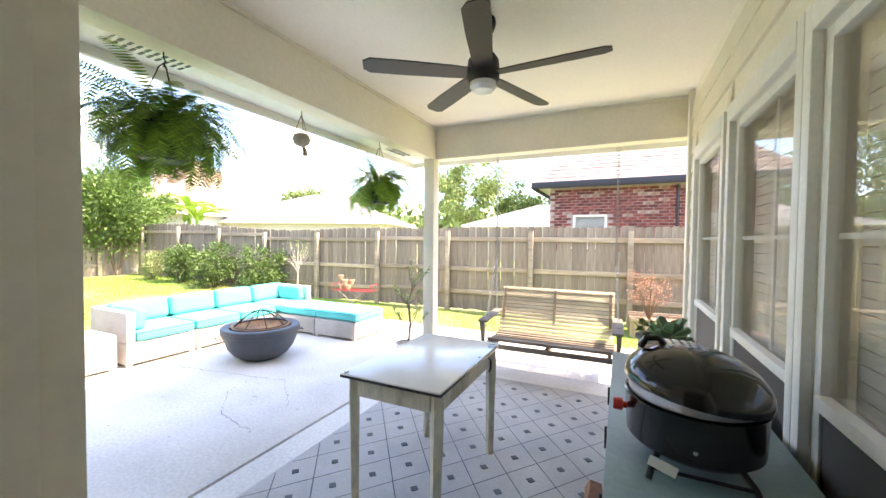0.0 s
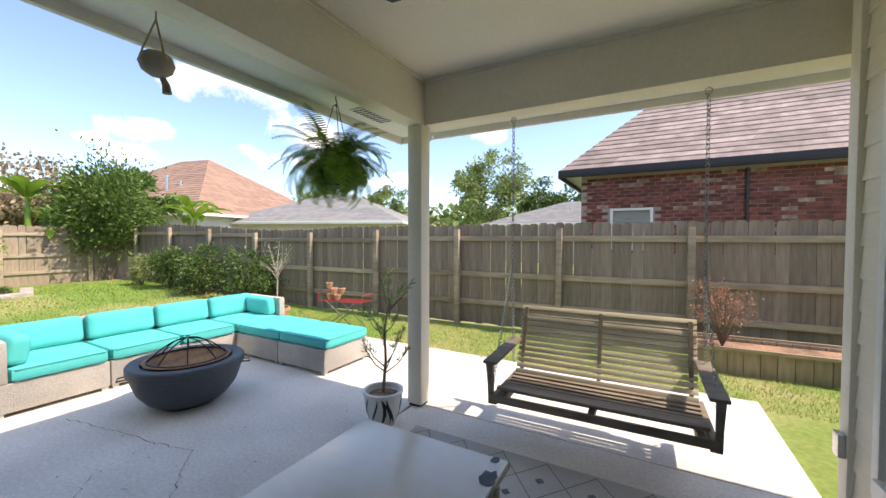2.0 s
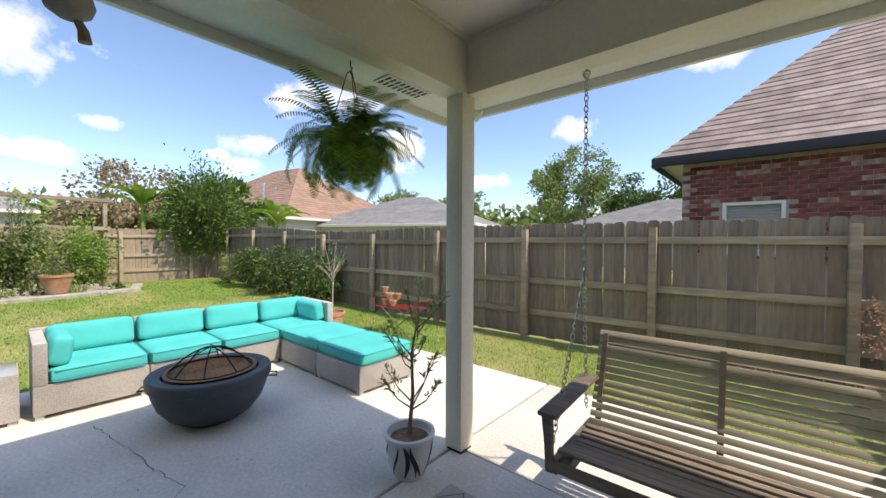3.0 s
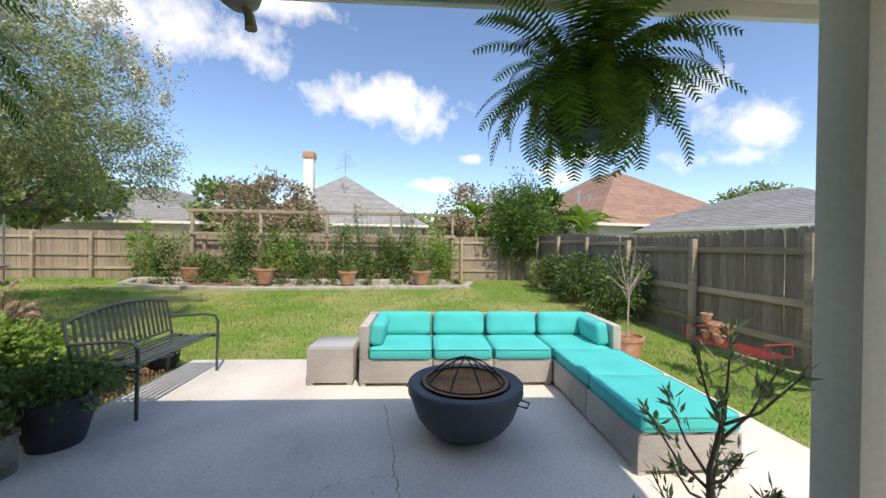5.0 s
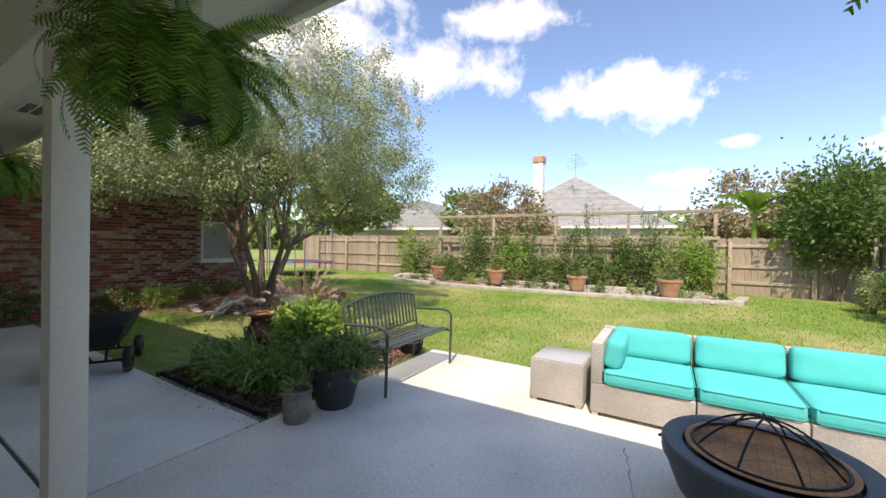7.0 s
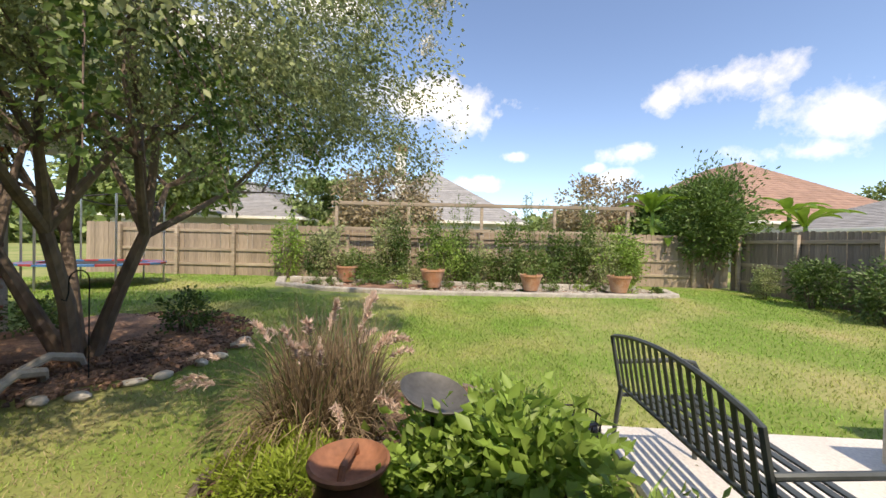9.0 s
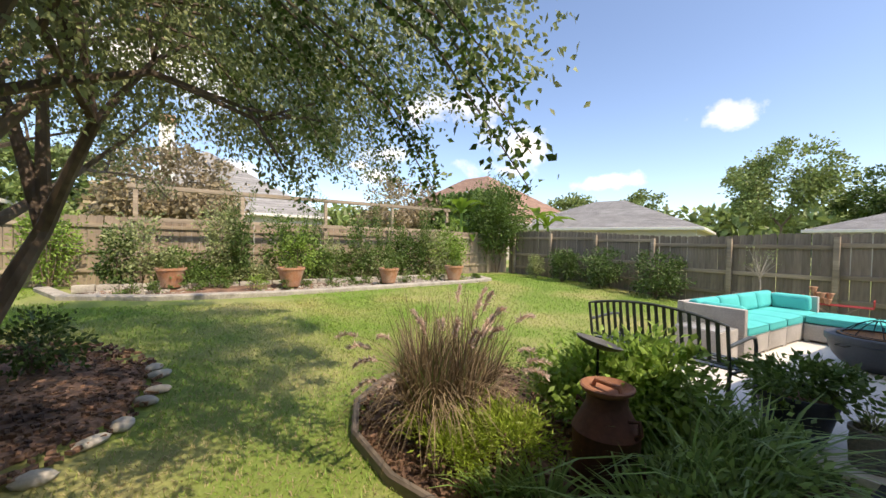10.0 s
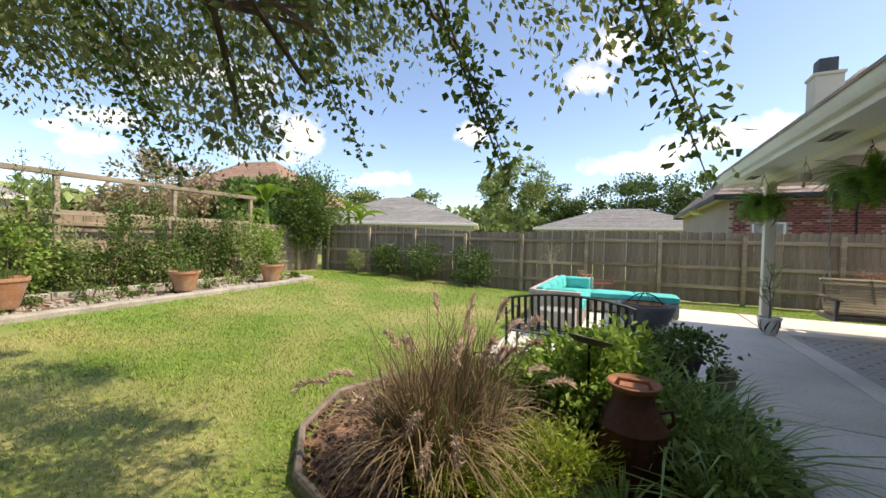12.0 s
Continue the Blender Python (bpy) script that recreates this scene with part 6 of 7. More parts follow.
# ---- far flower bed with trellis ----
TL = thing("trellis", "long weathered timber trellis with posts and top rail", "trellis", (-14.05, -5.0, 0), 90 + LOT)
for k in range(5):
    b = bmesh.new()
    span(b, k * 2.225 - 0.045, k * 2.225 + 0.045, 0.1, 0.19, 0.0, 2.5, 0.004)
    part("post", b, M["rail"], TL)
b = bmesh.new()
span(b, -0.15, 9.05, 0.08, 0.21, 2.5, 2.6, 0.004)
part("top_rail", b, M["rail"], TL)
b = bmesh.new()
span(b, -0.1, 9.0, 0.05, 0.098, 1.72, 1.82, 0.004)
part("middle_rail", b, M["rail"], TL)
for k in range(44):
    b = bmesh.new()
    tube(b, [(0.1 + k * 0.2, 0.12, 0.2), (0.1 + k * 0.2, 0.12, 1.72)], 0.004, 4)
    part("wire", b, M["steel"], TL)
mulch_bed("back_bed", [(-12.4, 3.9), (-12.05, 1.0), (-11.8, -2.0), (-11.7, -4.4), (-12.2, -5.6), (-13.9, -6.2), (-14.0, -4), (-14.3, 0), (-14.5, 4.2), (-13.4, 4.3)], "stony flower bed along the back fence", 0.04)
chips("stone_mulch", lambda x, y: True, 1800, (-13.9, -12.15, -5.5, 3.9), 44, M["stone"], 0.09, "pale broken stone over the flower bed")
b = bmesh.new()
eb = [(-13.6, 4.4), (-12.5, 4.15), (-12.25, 3.4), (-12.0, 1.0), (-11.75, -2.0), (-11.65, -4.4), (-12.1, -5.7), (-13.6, -6.4)]
rows = []
for i, (x, y) in enumerate(eb):
    q, r2 = eb[max(i - 1, 0)], eb[min(i + 1, len(eb) - 1)]
    nx, ny = -(r2[1] - q[1]), r2[0] - q[0]
    l = math.hypot(nx, ny)
    nx, ny = nx / l, ny / l
    g = ground_z(x, y)
    rows.append([b.verts.new((x + nx * o, y + ny * o, g + z)) for o, z in ((-0.12, -0.05), (-0.12, 0.07), (-0.1, 0.09), (0.1, 0.09), (0.12, 0.07), (0.12, -0.05))])
for u, v in zip(rows, rows[1:]):
    for i in range(5):
        b.faces.new((u[i], u[i + 1], v[i + 1], v[i]))
setting("bed_kerb", b, M["stone"], "pale concrete kerb round the back bed", "kerb")
rs = random.Random(9)
for k in range(26):
    y = -5.6 + k * 0.36
    st = thing("retaining_block", "pale limestone block of a low retaining wall", "block", (-13.15 - 0.05 * y, y, ground_z(-13.2, y) + 0.02), 90 + rs.uniform(-5, 5), "low stone wall blocks")
    b = bmesh.new()
    box(b, (0, 0, 0.075), (0.34, 0.2, 0.15), None, 0.02)
    part("block", b, M["stone"], st)
for k, (x, y, s) in enumerate(((-12.4, 2.78, 1.15), (-12.25, 0.6, 1.1), (-12.35, -1.85, 1.25), (-12.8, -4.2, 1.15))):
    p_ = pot("terracotta_pot", "weathered terracotta pot with grassy herbs", gz(x, y, 0.1), 0.15 * s, 0.24 * s, 0.36 * s, M["terracotta"], 0.05, "potted plant", "terracotta pots in the bed")
    rng = np.random.default_rng(110 + k)
    q = rng.normal(0, 0.07, (160, 3)) + np.array([0, 0, 0.33 * s])
    q[:, 2] = 0.32 * s
    part("herbs", blades("herbs", q, 0.28, 0.008, 0.5, M["leaf_mid"], rng, 2), None, p_)
rs = random.Random(12)
for k in range(24):
    y = -5.3 + 9.2 * (k + rs.random() * 0.9) / 24
    h = rs.choice([0.3, 0.5, 0.8, 1.1, 0.95, 0.65])
    kind = rs.choice(["leaf_mid", "leaf_mid", "leaf_bright", "leaf_grey", "leaf_dark"])
    bush("climbing_shrub", gz(-13.55 - 0.05 * y + rs.uniform(-0.15, 0.35), y), (0.36 + 0.2 * rs.random(), 0.34 + 0.4 * rs.random(), h), int(800 + 900 * h), 0.08, 0.045, M[kind], 200 + k, "airy green climber growing up the trellis", "shrub", clumps=int(26 + 20 * h), group="plants along the trellis", spread=0.22)
for k in range(16):
    y = -5.4 + 9.3 * (k + rs.random()) / 16
    r = rs.uniform(0.12, 0.24)
    bush("bedding_plant", gz(-12.5 - 0.05 * y + rs.uniform(-0.3, 0.3), y, 0.03), (r, r * 1.2, r * 0.8), 350, 0.05, 0.025, M[rs.choice(["leaf_bright", "leaf_mid", "leaf_mid"])], 240 + k, "low green bedding plant among stones", "plant", clumps=12, stems=3, group="bedding plants")
for k, y in enumerate((-2.9, -1.2, 0.9, 2.2)):
    rng = np.random.default_rng(260 + k)
    st = thing("tall_reed", "tall thin leafy cane plant reaching over the trellis", "plant", gz(-13.45, y), group="tall canes")
    for j in range(9):
        b = bmesh.new()
        a = rng.uniform(0, math.tau)
        e = Vector((0.35 * math.cos(a) * rng.random(), 0.35 * math.sin(a), rng.uniform(1.7, 2.7)))
        tube(b, [(0, 0, 0), e * 0.5 + Vector((0, 0, 0.1)), e], [0.01, 0.007, 0.003], 5)
        part("cane", b, M["leaf_mid"], st)
        t = rng.uniform(0.2, 1, 130)[:, None]
        part("foliage", leaves("foliage", np.array(e) * t + rng.normal(0, 0.05, (130, 3)), np.tile([0, 0, 0.6], (130, 1)), 0.085, 0.02, M["leaf_mid"], rng, 0.7, 0), None, st)

# shrubs along the north fence
for k, (x, y, rx, rz_, mt, lf) in enumerate(((-12.6, 6.35, 0.3, 0.42, "leaf_grey", 0.05), (-11.5, 6.5, 0.55, 0.55, "leaf_dark", 0.08), (-10.1, 6.6, 0.68, 0.62, "leaf_dark", 0.085), (-8.5, 6.75, 0.7, 0.68, "leaf_dark", 0.085))):
    bush("fence_shrub", gz(x, y), (rx, rx * 0.85, rz_), 3000, lf, lf * 0.45, M[mt], 280 + k, "dense glossy dark green shrub against the fence", clumps=60, group="shrubs along the fence", spread=0.17)
tp = pot("terracotta_urn", "ribbed terracotta pot with a bare young tree", gz(-5.9, 5.55), 0.13, 0.2, 0.34, M["terracotta"], 0.05, "potted plant")
rng = np.random.default_rng(291)
b = bmesh.new()
pp, dd = [], []
tube(b, [(0, 0, 0.3), (0.02, 0, 0.7), (0, 0.02, 0.95)], [0.014, 0.011, 0.008], 6)
for k in range(16):
    a = k * 2.4
    e = Vector((0.28 * math.cos(a) * rng.uniform(0.5, 1), 0.28 * math.sin(a) * rng.uniform(0.5, 1), rng.uniform(1.1, 1.45)))
    tube(b, [(0, 0.01, 0.8 + 0.01 * k), Vector((0, 0, 0.9)).lerp(e, 0.5), e], [0.007, 0.005, 0.002], 5)
    pp += [np.array(e) + rng.normal(0, 0.04, 3) for _ in range(9)]
part("stem", b, M["gourd"], tp)
part("foliage", leaves("foliage", np.array(pp), np.tile([0, 0, 1.0], (len(pp), 1)), 0.04, 0.015, M["leaf_grey"], rng, 0.8, 0), None, tp)

# red wire folding bench with clay pots
rc = thing("folding_bench", "red wire folding garden bench on crossed legs", "bench", gz(-5.0, 6.25), 8)
for k in range(9):
    b = bmesh.new()
    tube(b, [(-0.45, -0.16 + k * 0.04, 0.45), (0.45, -0.16 + k * 0.04, 0.45)], 0.005, 5)
    part("seat_wire", b, M["redpad"], rc)
for x in (-0.45, 0.45):
    b = bmesh.new()
    tube(b, [(x, -0.17, 0.45), (x, -0.17, 0.58), (x, 0.17, 0.58), (x, 0.17, 0.45)], 0.008, 6)
    part("end_loop", b, M["redpad"], rc)
for y in (-0.15, 0.15):
    for s in (-1, 1):
        b = bmesh.new()
        tube(b, [(s * 0.3, y, 0), (-s * 0.3, y, 0.45)], 0.009, 6)
        part("leg", b, M["swing_dark"], rc)
rs = random.Random(5)
for k in range(7):
    cf = pot("clay_pot", "small pale terracotta pot heaped on the bench", (-5.28 + 0.09 * (k % 3) + rs.uniform(-0.01, 0.01), 6.16 + 0.1 * (k % 2), ground_z(-5, 6.2) + 0.456 + 0.1 * (k // 3)), 0.03, 0.05, 0.1, M["terracotta"], 0.02, "pot", "clay pots on the bench")

# timber planter with a dry shrub beside the house
pb = thing("timber_planter", "low weathered timber planter box with a dry pinkish shrub", "planter", gz(1.2, 7.05), 2)
for k in range(14):
    for y in (-0.3, 0.3):
        b = bmesh.new()
        span(b, -1.05 + k * 0.15, -1.05 + k * 0.15 + 0.143, y - 0.012, y + 0.012, 0, 0.30, 0.002)
        part("board", b, M["fence"], pb)
for a in ((-1.06, 1.06, -0.345, -0.313, 0.29, 0.33), (-1.06, 1.06, 0.313, 0.345, 0.29, 0.33)):
    b = bmesh.new()
    span(b, *a, 0.003)
    part("cap_rail", b, M["rail"], pb)
b = bmesh.new()
span(b, -1.03, 1.03, -0.285, 0.285, 0.0, 0.26)
part("soil", b, M["mulch"], pb)
rng = np.random.default_rng(301)
b = bmesh.new()
pp = []
for k in range(40):
    a = rng.uniform(0, math.tau)
    e = Vector((-0.75 + 0.3 * math.cos(a) * rng.random() ** 0.5, 0.22 * math.sin(a), rng.uniform(0.55, 0.98)))
    tube(b, [(-0.75, 0, 0.25), Vector((-0.75, 0, 0.3)).lerp(e, 0.5) + Vector((0, 0, 0.06)), e], [0.007, 0.004, 0.0015], 4)
    pp += [np.array(e) + rng.normal(0, 0.05, 3) for _ in range(22)]
part("dry_stem", b, M["twig"], pb)
part("dry_foliage", leaves("dry_foliage", np.array(pp), rng.normal(0, 1, (len(pp), 3)), 0.035, 0.018, M["dead_pink"], rng, 0.6, 0.1), None, pb, "dry pink leaves")


# banana plants and the corner tree
def banana(at, seed, h):
    rng = np.random.default_rng(seed)
    t = thing("banana_plant", "banana plant with broad bright green leaves", "banana plant", at, group="banana plants")
    b = bmesh.new()
    tube(b, [(0, 0, -0.1), (0.03, 0, h * 0.5), (0, 0.02, h)], [0.1, 0.085, 0.05], 10)
    part("stem", b, M["leaf_bright"], t)
    for k in range(8):
        an, el = k * 2.4 + seed, rng.uniform(0.5, 1.35)
        d, s = Vector((math.cos(an), math.sin(an), 0)), Vector((-math.sin(an), math.cos(an), 0))
        L, W = rng.uniform(1.0, 1.4), rng.uniform(0.16, 0.22)
        vs, p = [], Vector((0, 0, h - 0.05))
        n = 12
        b = bmesh.new()
        rows = []
        for i in range(n + 1):
            u = i / n
            w = 0.012 if u < 0.15 else W * math.sin(math.pi * min(1, (u - 0.15) / 0.85 * 0.93 + 0.06)) ** 0.6
            rip = 1 - 0.3 * rng.random()
            rows.append([b.verts.new(p + s * q * w * (rip if abs(q) > 0.6 else 1) + Vector((0, 0, 0.35 * w * abs(q)))) for q in (-1, -0.5, 0, 0.5, 1)])
            p = p + (d * math.cos(el) + Vector((0, 0, math.sin(el)))) * L / n
            el -= rng.uniform(0.08, 0.16)
        for u_, v_ in zip(rows, rows[1:]):
            for q in range(4):
                b.faces.new((u_[q], u_[q + 1], v_[q + 1], v_[q]))
        part("leaf", b, M["banana"], t)


banana((-15.1, 4.8, 0.1), 1, 2.4)
banana((-15.7, 5.6, 0.1), 4, 1.6)
banana((-15.0, 8.8, 0.1), 2, 2.4)
banana((-14.2, 8.6, 0.1), 3, 2.0)
bush("corner_shrub_tree", gz(-14.85, 6.45), (1.1, 1.15, 1.75), 11000, 0.14, 0.055, M["leaf_mid"], 320, "large leafy shrub tree overhanging the fence corner", "tree", 90, 6, low=-0.4)
bush("fence_vine", gz(-13.9, -6.4), (0.4, 0.5, 0.95), 1800, 0.08, 0.045, M["leaf_bright"], 321, "bright green vine hanging over the fence", "plant", 40, 4)

# trampoline and swing frame in the far corner
tr_ = thing("trampoline", "round garden trampoline with a red and blue pad", "trampoline", gz(-11.3, -9.8))
for k in range(24):
    b = bmesh.new()
    a0, a1 = k * math.tau / 24, (k + 1) * math.tau / 24 - 0.01
    q = [(1.0, 0.5), (1.35, 0.5), (1.35, 0.54), (1.0, 0.54)]
    u = [[b.verts.new((r * math.cos(a), r * math.sin(a), z)) for r, z in q] for a in (a0, a1)]
    for i in range(4):
        b.faces.new((u[0][i], u[0][(i + 1) % 4], u[1][(i + 1) % 4], u[1][i]))
    part("pad", b, M["redpad"] if k % 2 else M["ltblue"], tr_)
b = bmesh.new()
lathe(b, [(0, 0.51), (1.0, 0.51), (1.0, 0.505), (0, 0.505)], 32)
part("mat", b, M["black"], tr_)
for k in range(6):
    a = k * math.tau / 6
    b = bmesh.new()
    tube(b, [(1.3 * math.cos(a), 1.3 * math.sin(a), 0), (1.3 * math.cos(a), 1.3 * math.sin(a), 2.1)], 0.022, 8)
    part("pole", b, M["steel"], tr_)
b = bmesh.new()
tube(b, [(1.3 * math.cos(k * math.tau / 36), 1.3 * math.sin(k * math.tau / 36), 2.1 - 0.12 * abs(math.sin(k * math.tau / 12))) for k in range(37)], 0.018, 6, False)
part("top_ring", b, M["iron"], tr_)


# small things
hr = thing("wire_basket", "round black wire basket leaning behind the bench", "basket", gz(-5.62, -0.2, 0.02), 20)
b = bmesh.new()
for k in range(12):
    a = k * math.tau / 12
    tube(b, [(0.05 * math.cos(a), 0.05 * math.sin(a), 0.0), (0.15 * math.cos(a), 0.15 * math.sin(a), 0.06), (0.17 * math.cos(a), 0.17 * math.sin(a), 0.2)], 0.006, 5)
part("cage", b, M["iron"], hr)
for z, r in ((0.06, 0.15), (0.13, 0.16), (0.2, 0.17)):
    b = bmesh.new()
    tube(b, [(r * math.cos(k * math.tau / 28), r * math.sin(k * math.tau / 28), z) for k in range(29)], 0.007, 6, False)
    part("hoop", b, M["iron"], hr)
b = bmesh.new()
lathe(b, [(0, 0.0), (0.13, 0.01), (0.15, 0.1), (0.14, 0.15), (0, 0.16)], 20)
part("liner", b, M["black"], hr)
sh = thing("shepherd_hook", "thin black double shepherd hook standing in the lawn", "hook", gz(-6.15, -4.47))
b = bmesh.new()
tube(b, [(0, 0, -0.1), (0, 0, 0.95)] + [(0.09 - 0.09 * math.cos(k * math.pi / 8), 0, 0.95 + 0.09 * math.sin(k * math.pi / 8)) for k in range(1, 9)] + [(0.18, 0, 0.85), (0.2, 0, 0.78), (0.24, 0, 0.8)], 0.006, 6)
part("rod", b, M["iron"], sh)
for k, (x, y, rz_, L) in enumerate(((-5.6, -4.55, 30, 0.55), (-6.0, -4.75, 10, 0.45), (-5.75, -4.95, 60, 0.4))):
    dw = thing("driftwood", "pale bent driftwood branch resting on the mulch", "driftwood", gz(x, y), rz_, "driftwood by the tree")
    b = bmesh.new()
    tube(b, [(-L, 0, 0.0), (-L * 0.7, 0.05, 0.16), (-L * 0.1, 0.02, 0.25), (L * 0.5, -0.04, 0.17), (L, 0, 0.03)], [0.035, 0.045, 0.04, 0.035, 0.02], 7)
    part("branch", b, M["gourd"], dw)
fl = thing("flood_light", "small white outdoor flood light under the eave", "lamp", (-2.32, 4.45, 2.53))
b = bmesh.new()
lathe(b, [(0, 0), (0.05, 0), (0.05, -0.02), (0.02, -0.03), (0, -0.03)], 20)
part("mount", b, M["white"], fl)
for s in (-1, 1):
    b = bmesh.new()
    tube(b, [(0, 0, -0.025), (s * 0.03, 0.02, -0.05), (s * 0.05, 0.04, -0.07), (s * 0.085, 0.06, -0.1)], [0.012, 0.014, 0.03, 0.05], 12)
    part("bulb", b, M["lamp_glass"], fl)
ou = thing("outlet_cover", "grey weatherproof outlet cover on the corner board", "outlet", (WX - 0.021, 4.01, 0.42))
b = bmesh.new()
span(b, -0.03, 0.0, -0.035, 0.035, -0.06, 0.06, 0.006)
part("cover", b, M["steel"], ou)
rs = random.Random(77)
for k in range(40):
    x, y = rs.uniform(-5.6, -2.3), rs.uniform(0.4, 4.0)
    lf = raw("fallen_leaf", [(0, 0, 0), (0.012, 0.006, 0.004), (0.026, 0, 0.002), (0.012, -0.006, 0.005)], [(0, 1, 2, 3)], M["leaf_rust"])
    o = new("fallen_leaf", lf)
    o.matrix_basis = pose(x, y, 0.003, 0, 0, rs.uniform(0, 360))
    tagged(o, "tiny dry brown leaf lying on the concrete", "leaf", "fallen leaves on the patio")


# ---- neighbours ----
def hip_house(name, c, w, d, eave, ridge, rz, roofm, wallm, label, base=0.0, over=0.4, rows=26):
    """A house with four walls and a hipped roof laid in courses of shingles."""
    h = thing(name, label, "house", (c[0], c[1], base), rz)
    b = bmesh.new()
    span(b, -w / 2, w / 2, -d / 2, d / 2, 0, eave)
    part("wall", b, wallm, h)
    W, D = w / 2 + over, d / 2 + over
    r = max(0.0, W - D)
    b = bmesh.new()
    rise = ridge - eave
    for k in range(rows):
        t0, t1 = k / rows, (k + 1) / rows
        def ring(t, lift):
            return [(-W + (W - r) * t, -D * (1 - t), eave + rise * t + lift), (W - (W - r) * t, -D * (1 - t), eave + rise * t + lift), (W - (W - r) * t, D * (1 - t), eave + rise * t + lift), (-W + (W - r) * t, D * (1 - t), eave + rise * t + lift)]
        lo_, hi_ = ring(t0, 0.02), ring(t1, 0.0)
        for i in range(4):
            j = (i + 1) % 4
            P0, P1, Q1, Q0 = lo_[i], lo_[j], hi_[j], hi_[i]
            if (Vector(P0) - Vector(P1)).length < 0.02:
                continue
            n = max(1, int((Vector(P0) - Vector(P1)).length / (0.9 if rows > 30 else 2.5)))
            for s in range(n):
                a0, a1 = s / n, (s + 1) / n
                f = [Vector(P0).lerp(Vector(P1), a0), Vector(P0).lerp(Vector(P1), a1), Vector(Q0).lerp(Vector(Q1), a1), Vector(Q0).lerp(Vector(Q1), a0)]
                if (f[2] - f[3]).length < 1e-4:
                    f = f[:3]
                vs = [b.verts.new(v) for v in f]
                b.faces.new(vs)
                dn = [b.verts.new(v - Vector((0, 0, 0.02))) for v in f[:2]]
                b.faces.new((vs[1], vs[0], dn[0], dn[1]))
    me = bpy.data.meshes.new("roof")
    b.to_mesh(me)
    b.free()
    me.materials.append(roofm)
    roof = part("roof", me, None, h)
    roof["kind"] = "stuff"
    b = bmesh.new()
    for a in ((-W, W, -D - 0.02, -D + 0.02), (-W, W, D - 0.02, D + 0.02), (-W - 0.02, -W + 0.02, -D + 0.021, D - 0.021), (W - 0.02, W + 0.02, -D + 0.021, D - 0.021)):
        span(b, *a, eave - 0.14, eave + 0.02, 0.01)
    part("gutter", b, M["fascia_black"] if roofm is M["shingle"] else M["white"], h)
    b = bmesh.new()
    span(b, -W + 0.021, W - 0.021, -D + 0.021, D - 0.021, eave - 0.05, eave - 0.02)
    part("soffit", b, M["cream"], h)
    return h


# brick neighbour to the north
NX, NY = -2.0, 9.25
nh = hip_house("brick_house", (NX + 7.4, NY + 5.0), 14.0, 9.2, 2.95, 7.8, 0, M["shingle"], M["mortar"], "red brick house with a brown shingle hip roof", -0.1, 0.4, 44)
bw = brick_wall("wall_brick_neighbour", (NX + 0.40, NY + 0.28, 0), (1, 0), 7.5, 1.2, 2.75, [(0.55, 1.3, 1.3, 2.08)], 17, "old red brick wall with scattered whitewashed bricks", 300, 0.09, 0.1, near=1.5)
blind_window("window_neighbour", (NX + 0.95, NY + 0.30, 1.3), 0, 0.75, 0.78, "small white window with horizontal blinds")
b = bmesh.new()
tube(b, [(NX + 3.1, NY + 0.25, 0.0), (NX + 3.1, NY + 0.25, 2.7)], 0.022, 8)
tagged(new("downpipe", mesh_of("downpipe", b, M["fascia_black"])), "thin dark downpipe on the brick wall", "pipe", "", "structure")
ch = thing("chimney", "tall cream clad chimney with a dark metal cap", "chimney", (1.5, 12.8, 0))
b = bmesh.new()
span(b, -0.36, 0.36, -0.33, 0.33, 3.0, 7.0, 0.01)
part("flue", b, M["plaster"], ch)
b = bmesh.new()
span(b, -0.40, 0.40, -0.37, 0.37, 7.002, 7.1, 0.01)
part("crown", b, M["plaster"], ch)
b = bmesh.new()
span(b, -0.25, 0.25, -0.23, 0.23, 7.102, 7.6, 0.05)
part("cap", b, M["pot_dark"], ch)

hip_house("tan_roof_house", (-33, 18.5), 17, 14, 2.9, 7.8, 12, M["shingle_tan"], M["plaster"], "house with a tan shingle hip roof beyond the fence", 0.0)
hip_house("grey_roof_house", (-35, -4.2), 14, 12, 2.9, 7.4, 8, M["shingle_grey"], M["plaster"], "house with a steep grey shingle roof behind the garden", 0.0)
hip_house("low_grey_house", (-32, -17), 16, 11, 2.7, 5.6, 4, M["shingle_grey"], M["plaster"], "low house with a grey shingle roof behind the garden", 0.0)
hip_house("pale_roof_house", (-21, 22.5), 12, 10, 2.5, 4.8, 20, M["shingle_grey"], M["plaster"], "house with a pale grey roof beyond the fence", 0.0)
hip_house("far_grey_house", (-4.5, 31), 12, 9, 2.5, 4.3, 0, M["shingle_grey"], M["plaster"], "distant house with a grey roof", 0.0)
wc = thing("white_chimney", "white painted chimney with a red clay cap", "chimney", (-30.0, -5.9, 0))
b = bmesh.new()
span(b, -0.35, 0.35, -0.35, 0.35, 4.0, 7.9, 0.01)
part("flue", b, M["white"], wc)
b = bmesh.new()
span(b, -0.42, 0.42, -0.42, 0.42, 7.902, 8.4, 0.05)
part("cap", b, M["terracotta"], wc)
an_ = thing("roof_aerial", "thin metal television aerial on a roof", "aerial", (-31.0, -3.4, 6.4))
b = bmesh.new()
tube(b, [(0, 0, -0.5), (0, 0, 2.6)], 0.03, 6)
part("mast", b, M["steel"], an_)
for k in range(6):
    b = bmesh.new()
    tube(b, [(0, -0.8 + 0.1 * k, 1.0 + 0.22 * k), (0.1, 0.9 - 0.12 * k, 1.3 + 0.15 * k)], 0.018, 5)
    part("rod", b, M["steel"], an_)
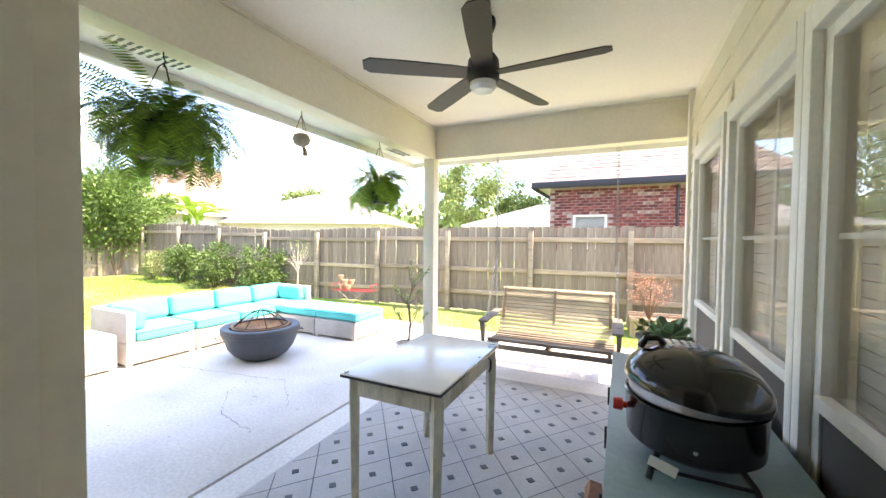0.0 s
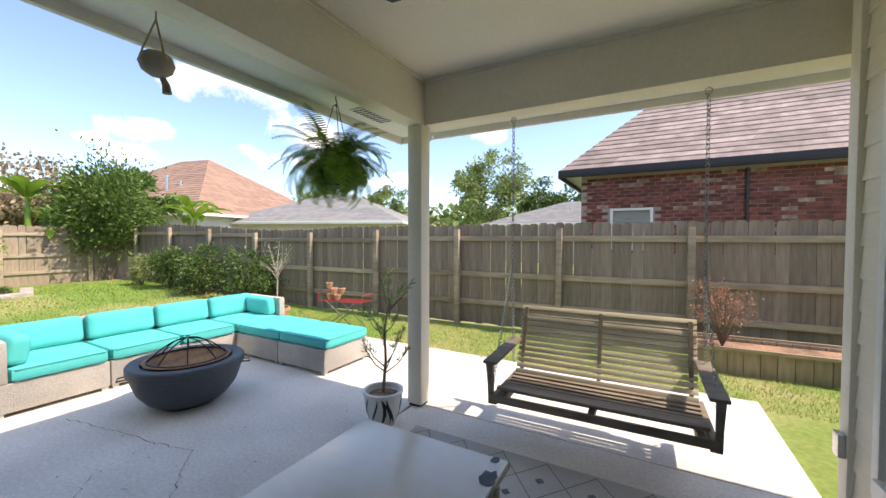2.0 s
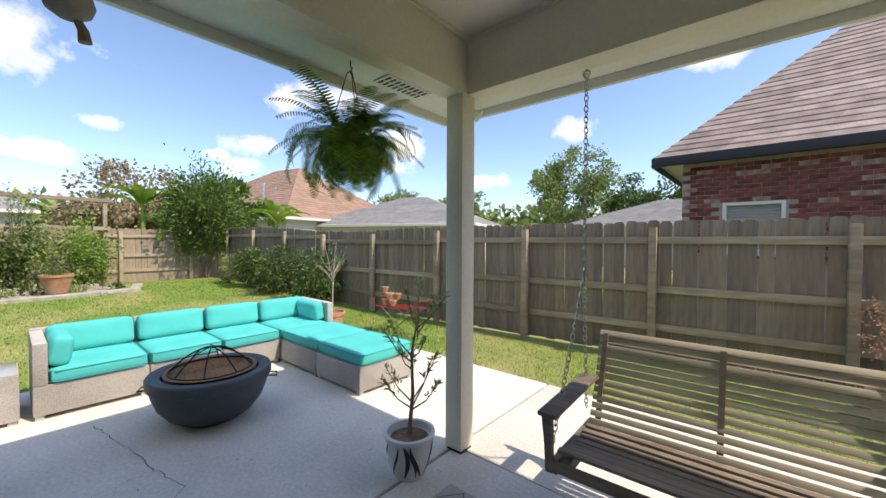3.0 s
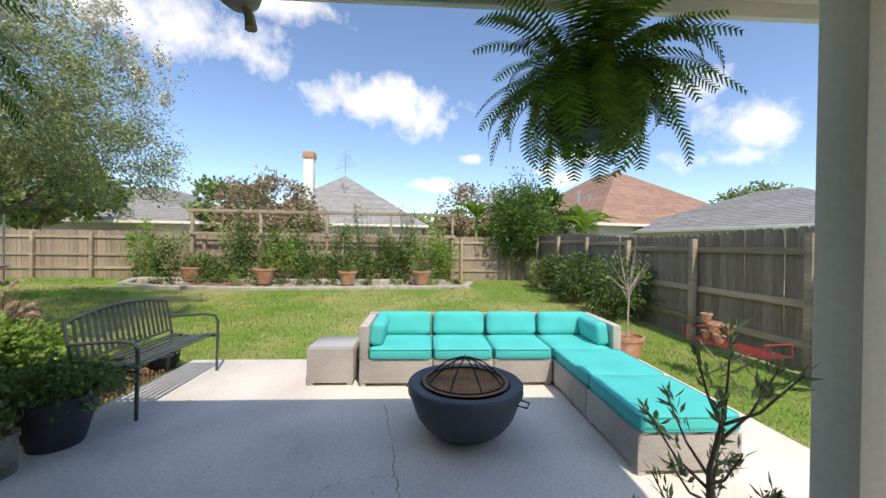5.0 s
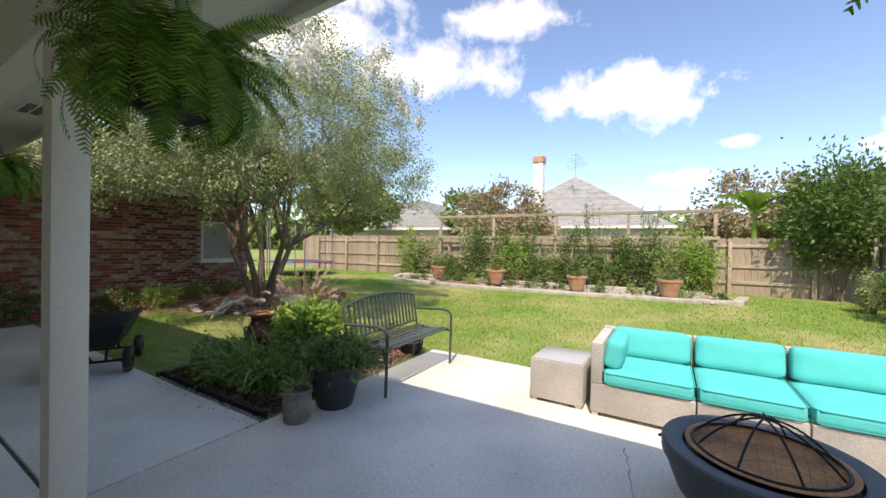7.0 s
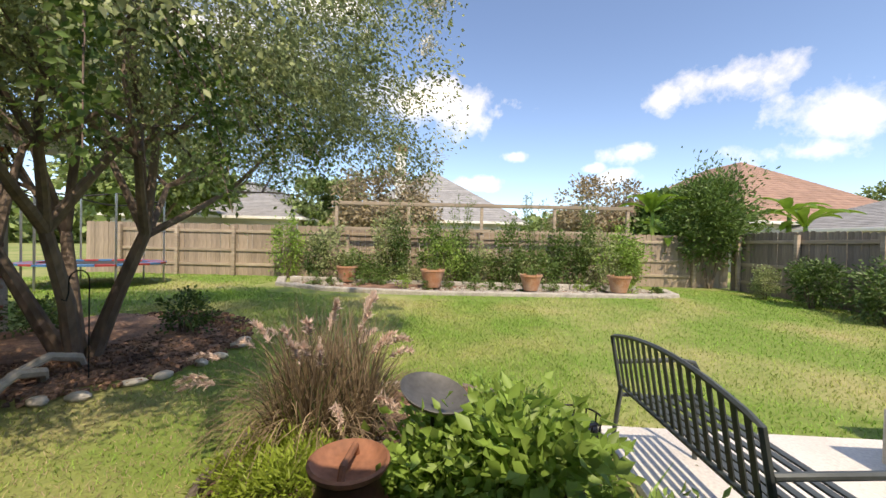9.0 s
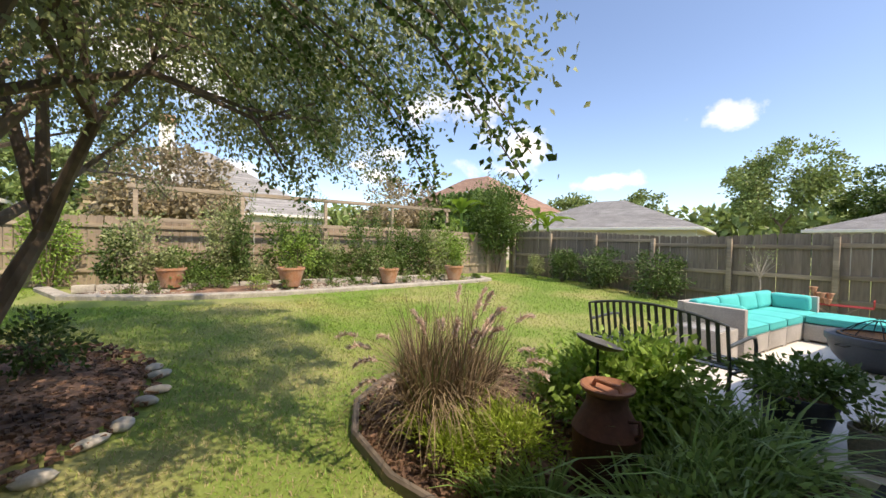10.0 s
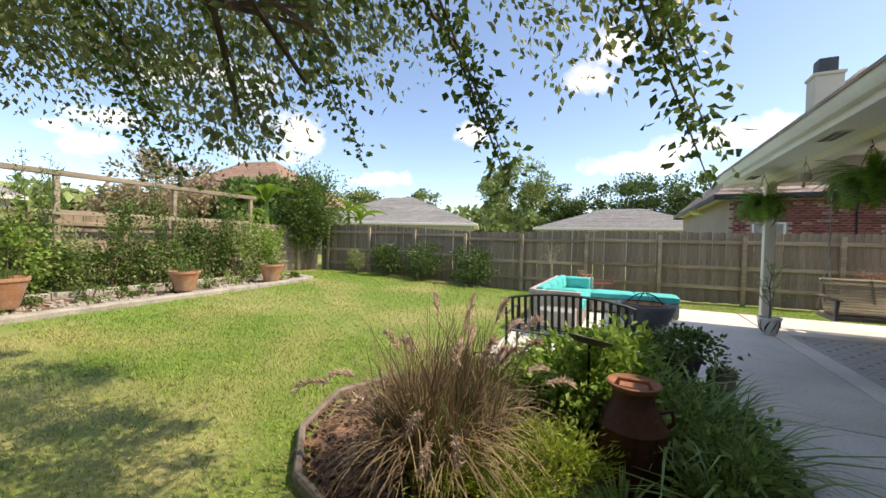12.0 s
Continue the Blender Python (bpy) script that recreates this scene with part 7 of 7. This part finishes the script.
for k, (x, y) in enumerate(((-29.0, 14.6), (-28.7, 15.3))):
    v = thing("roof_vent", "grey metal vent pipe on the tan roof", "vent pipe", (x, y, 4.6), group="roof vents")
    b = bmesh.new()
    tube(b, [(0, 0, 0), (0, 0, 1.0 - 0.3 * k)], 0.09, 10)
    part("pipe", b, M["steel"], v)
    b = bmesh.new()
    tube(b, [(0, 0, 0.98 - 0.3 * k), (0, 0, 1.12 - 0.3 * k)], 0.14, 10)
    part("cap", b, M["steel"], v)

FAR = [(-17, 44, 12, 4.6, "leaf_far"), (-11, 49, 9, 4.0, "leaf_dark"), (-27, 36, 7, 3.0, "leaf_far"), (-4, 46, 9.2, 4.2, "leaf_dark"), (3, 46, 9.5, 4.5, "leaf_dark"), (-33, 32, 7, 3.4, "leaf_far"),
       (-20, -4.8, 4.9, 2.3, "leaf_rust"), (-23, 6.3, 5.0, 2.6, "leaf_rust"), (-20.5, 8.8, 4.4, 1.9, "leaf_mid"), (-27, -10, 5.5, 2.6, "leaf_far"), (-20, -16, 6.5, 3, "leaf_far"), (11, 42, 9, 4, "leaf_dark")]
for k, (x, y, h, r, mt) in enumerate(FAR):
    tree("garden_tree", (x, y, 0), h, r, 400 + k, "leafy garden tree standing beyond the fence" if mt != "leaf_rust" else "rusty brown crape myrtle beyond the fence", M[mt], 3 if mt == "leaf_rust" else 1, *((0.2, 0.12) if mt == "leaf_rust" else (0.34, 0.22)), 11000, 0.3, 0.16, 0.13, 3, 0.3, 0, 0.26, (), "trees beyond the fence")
# distant wood
rng = np.random.default_rng(500)
pp = []
for k in range(150):
    an = radians(-50 + 1.55 * k)
    q = 75 + 12 * rng.random()
    c = np.array([-math.sin(an) * q, math.cos(an) * q, 0])
    hh = rng.uniform(4.5, 8.5)
    m = 260
    pp.append(c + rng.normal(0, 1, (m, 3)) * np.array([2.2, 2.2, 0.1]) + np.stack([np.zeros(m), np.zeros(m), rng.uniform(0.2, hh, m)], 1))
pp = np.concatenate(pp)
tagged(new("distant_wood", leaves("distant_wood", pp, rng.normal(0, 1, pp.shape), 1.5, 1.1, M["leaf_far"], rng, 0.5, 0)), "distant belt of green trees", "woodland", "", "stuff")

# ---- grass ----
rng = np.random.default_rng(600)


def on_lawn(x, y):
    north = 7.75 + 0.054 * x - 0.1
    ok = (y < north) & (x > -14.3) & (y > -12.5)
    ok &= ~((x > -5.87) & (y > -0.02) & (y < 5.69) & (x < 0.55))
    ok &= ~((x > -3.45) & (y < 0.05))
    ok &= ~((x > 0.5) & (y < 4.2))
    ok &= ~((x < -11.95 - 0.05 * y) & (y < 4.3) & (y > -6.3))
    ok &= ~((y < -6.3) & (x > -8.2))
    ok &= ~((((x + 7.1) / 1.8) ** 2 + ((y + 5.2) / 1.47) ** 2) < 1)
    return ok


def lawn(name, n, area, height, width, label):
    x, y = rng.uniform(area[0], area[1], n), rng.uniform(area[2], area[3], n)
    keep = on_lawn(x, y)
    x, y = x[keep], y[keep]
    keep = np.array([not in_bed(a, c) for a, c in zip(x, y)])
    x, y = x[keep], y[keep]
    p = np.stack([x, y, [ground_z(a, c) - 0.005 for a, c in zip(x, y)]], 1)
    worn = np.exp(-((p[:, 0] + 5.8) / 1.9) ** 2 - ((p[:, 1] + 3.3) / 1.2) ** 2) * 0.8 > rng.uniform(0, 1, len(p))
    tagged(new(name, blades(name, p[~worn], height, width, 0.7, M["grass"], rng, 1)), label, "grass", "", "stuff")
    if worn.sum() > 100:
        tagged(new("dry_grass", blades("dry_grass", p[worn], height * 0.8, width, 0.9, M["straw"], rng, 1)), "worn straw-coloured grass in the shade of the tree", "grass", "", "stuff")


lawn("grass", 110000, (-11, -3.4, -6.5, 0.4), 0.055, 0.007, "short mown lawn grass in sun and shade")
lawn("grass", 80000, (-14.3, -5.5, -2, 7.2), 0.06, 0.011, "short mown lawn grass in sun and shade")
lawn("grass", 40000, (-7.0, 3.5, 5.6, 7.9), 0.06, 0.008, "short mown lawn grass along the fence")
lawn("grass", 25000, (-14.3, -8, -12.5, -5.5), 0.07, 0.014, "short mown lawn grass in sun and shade")

# the plan above is drawn a little large: bring it to true metres about the doorway
PLAN = 0.95
for ob in list(scene.objects):
    if ob.parent is None and ob.type in {"MESH", "EMPTY"}:
        ob.matrix_basis = Matrix.Scale(PLAN, 4) @ ob.matrix_basis
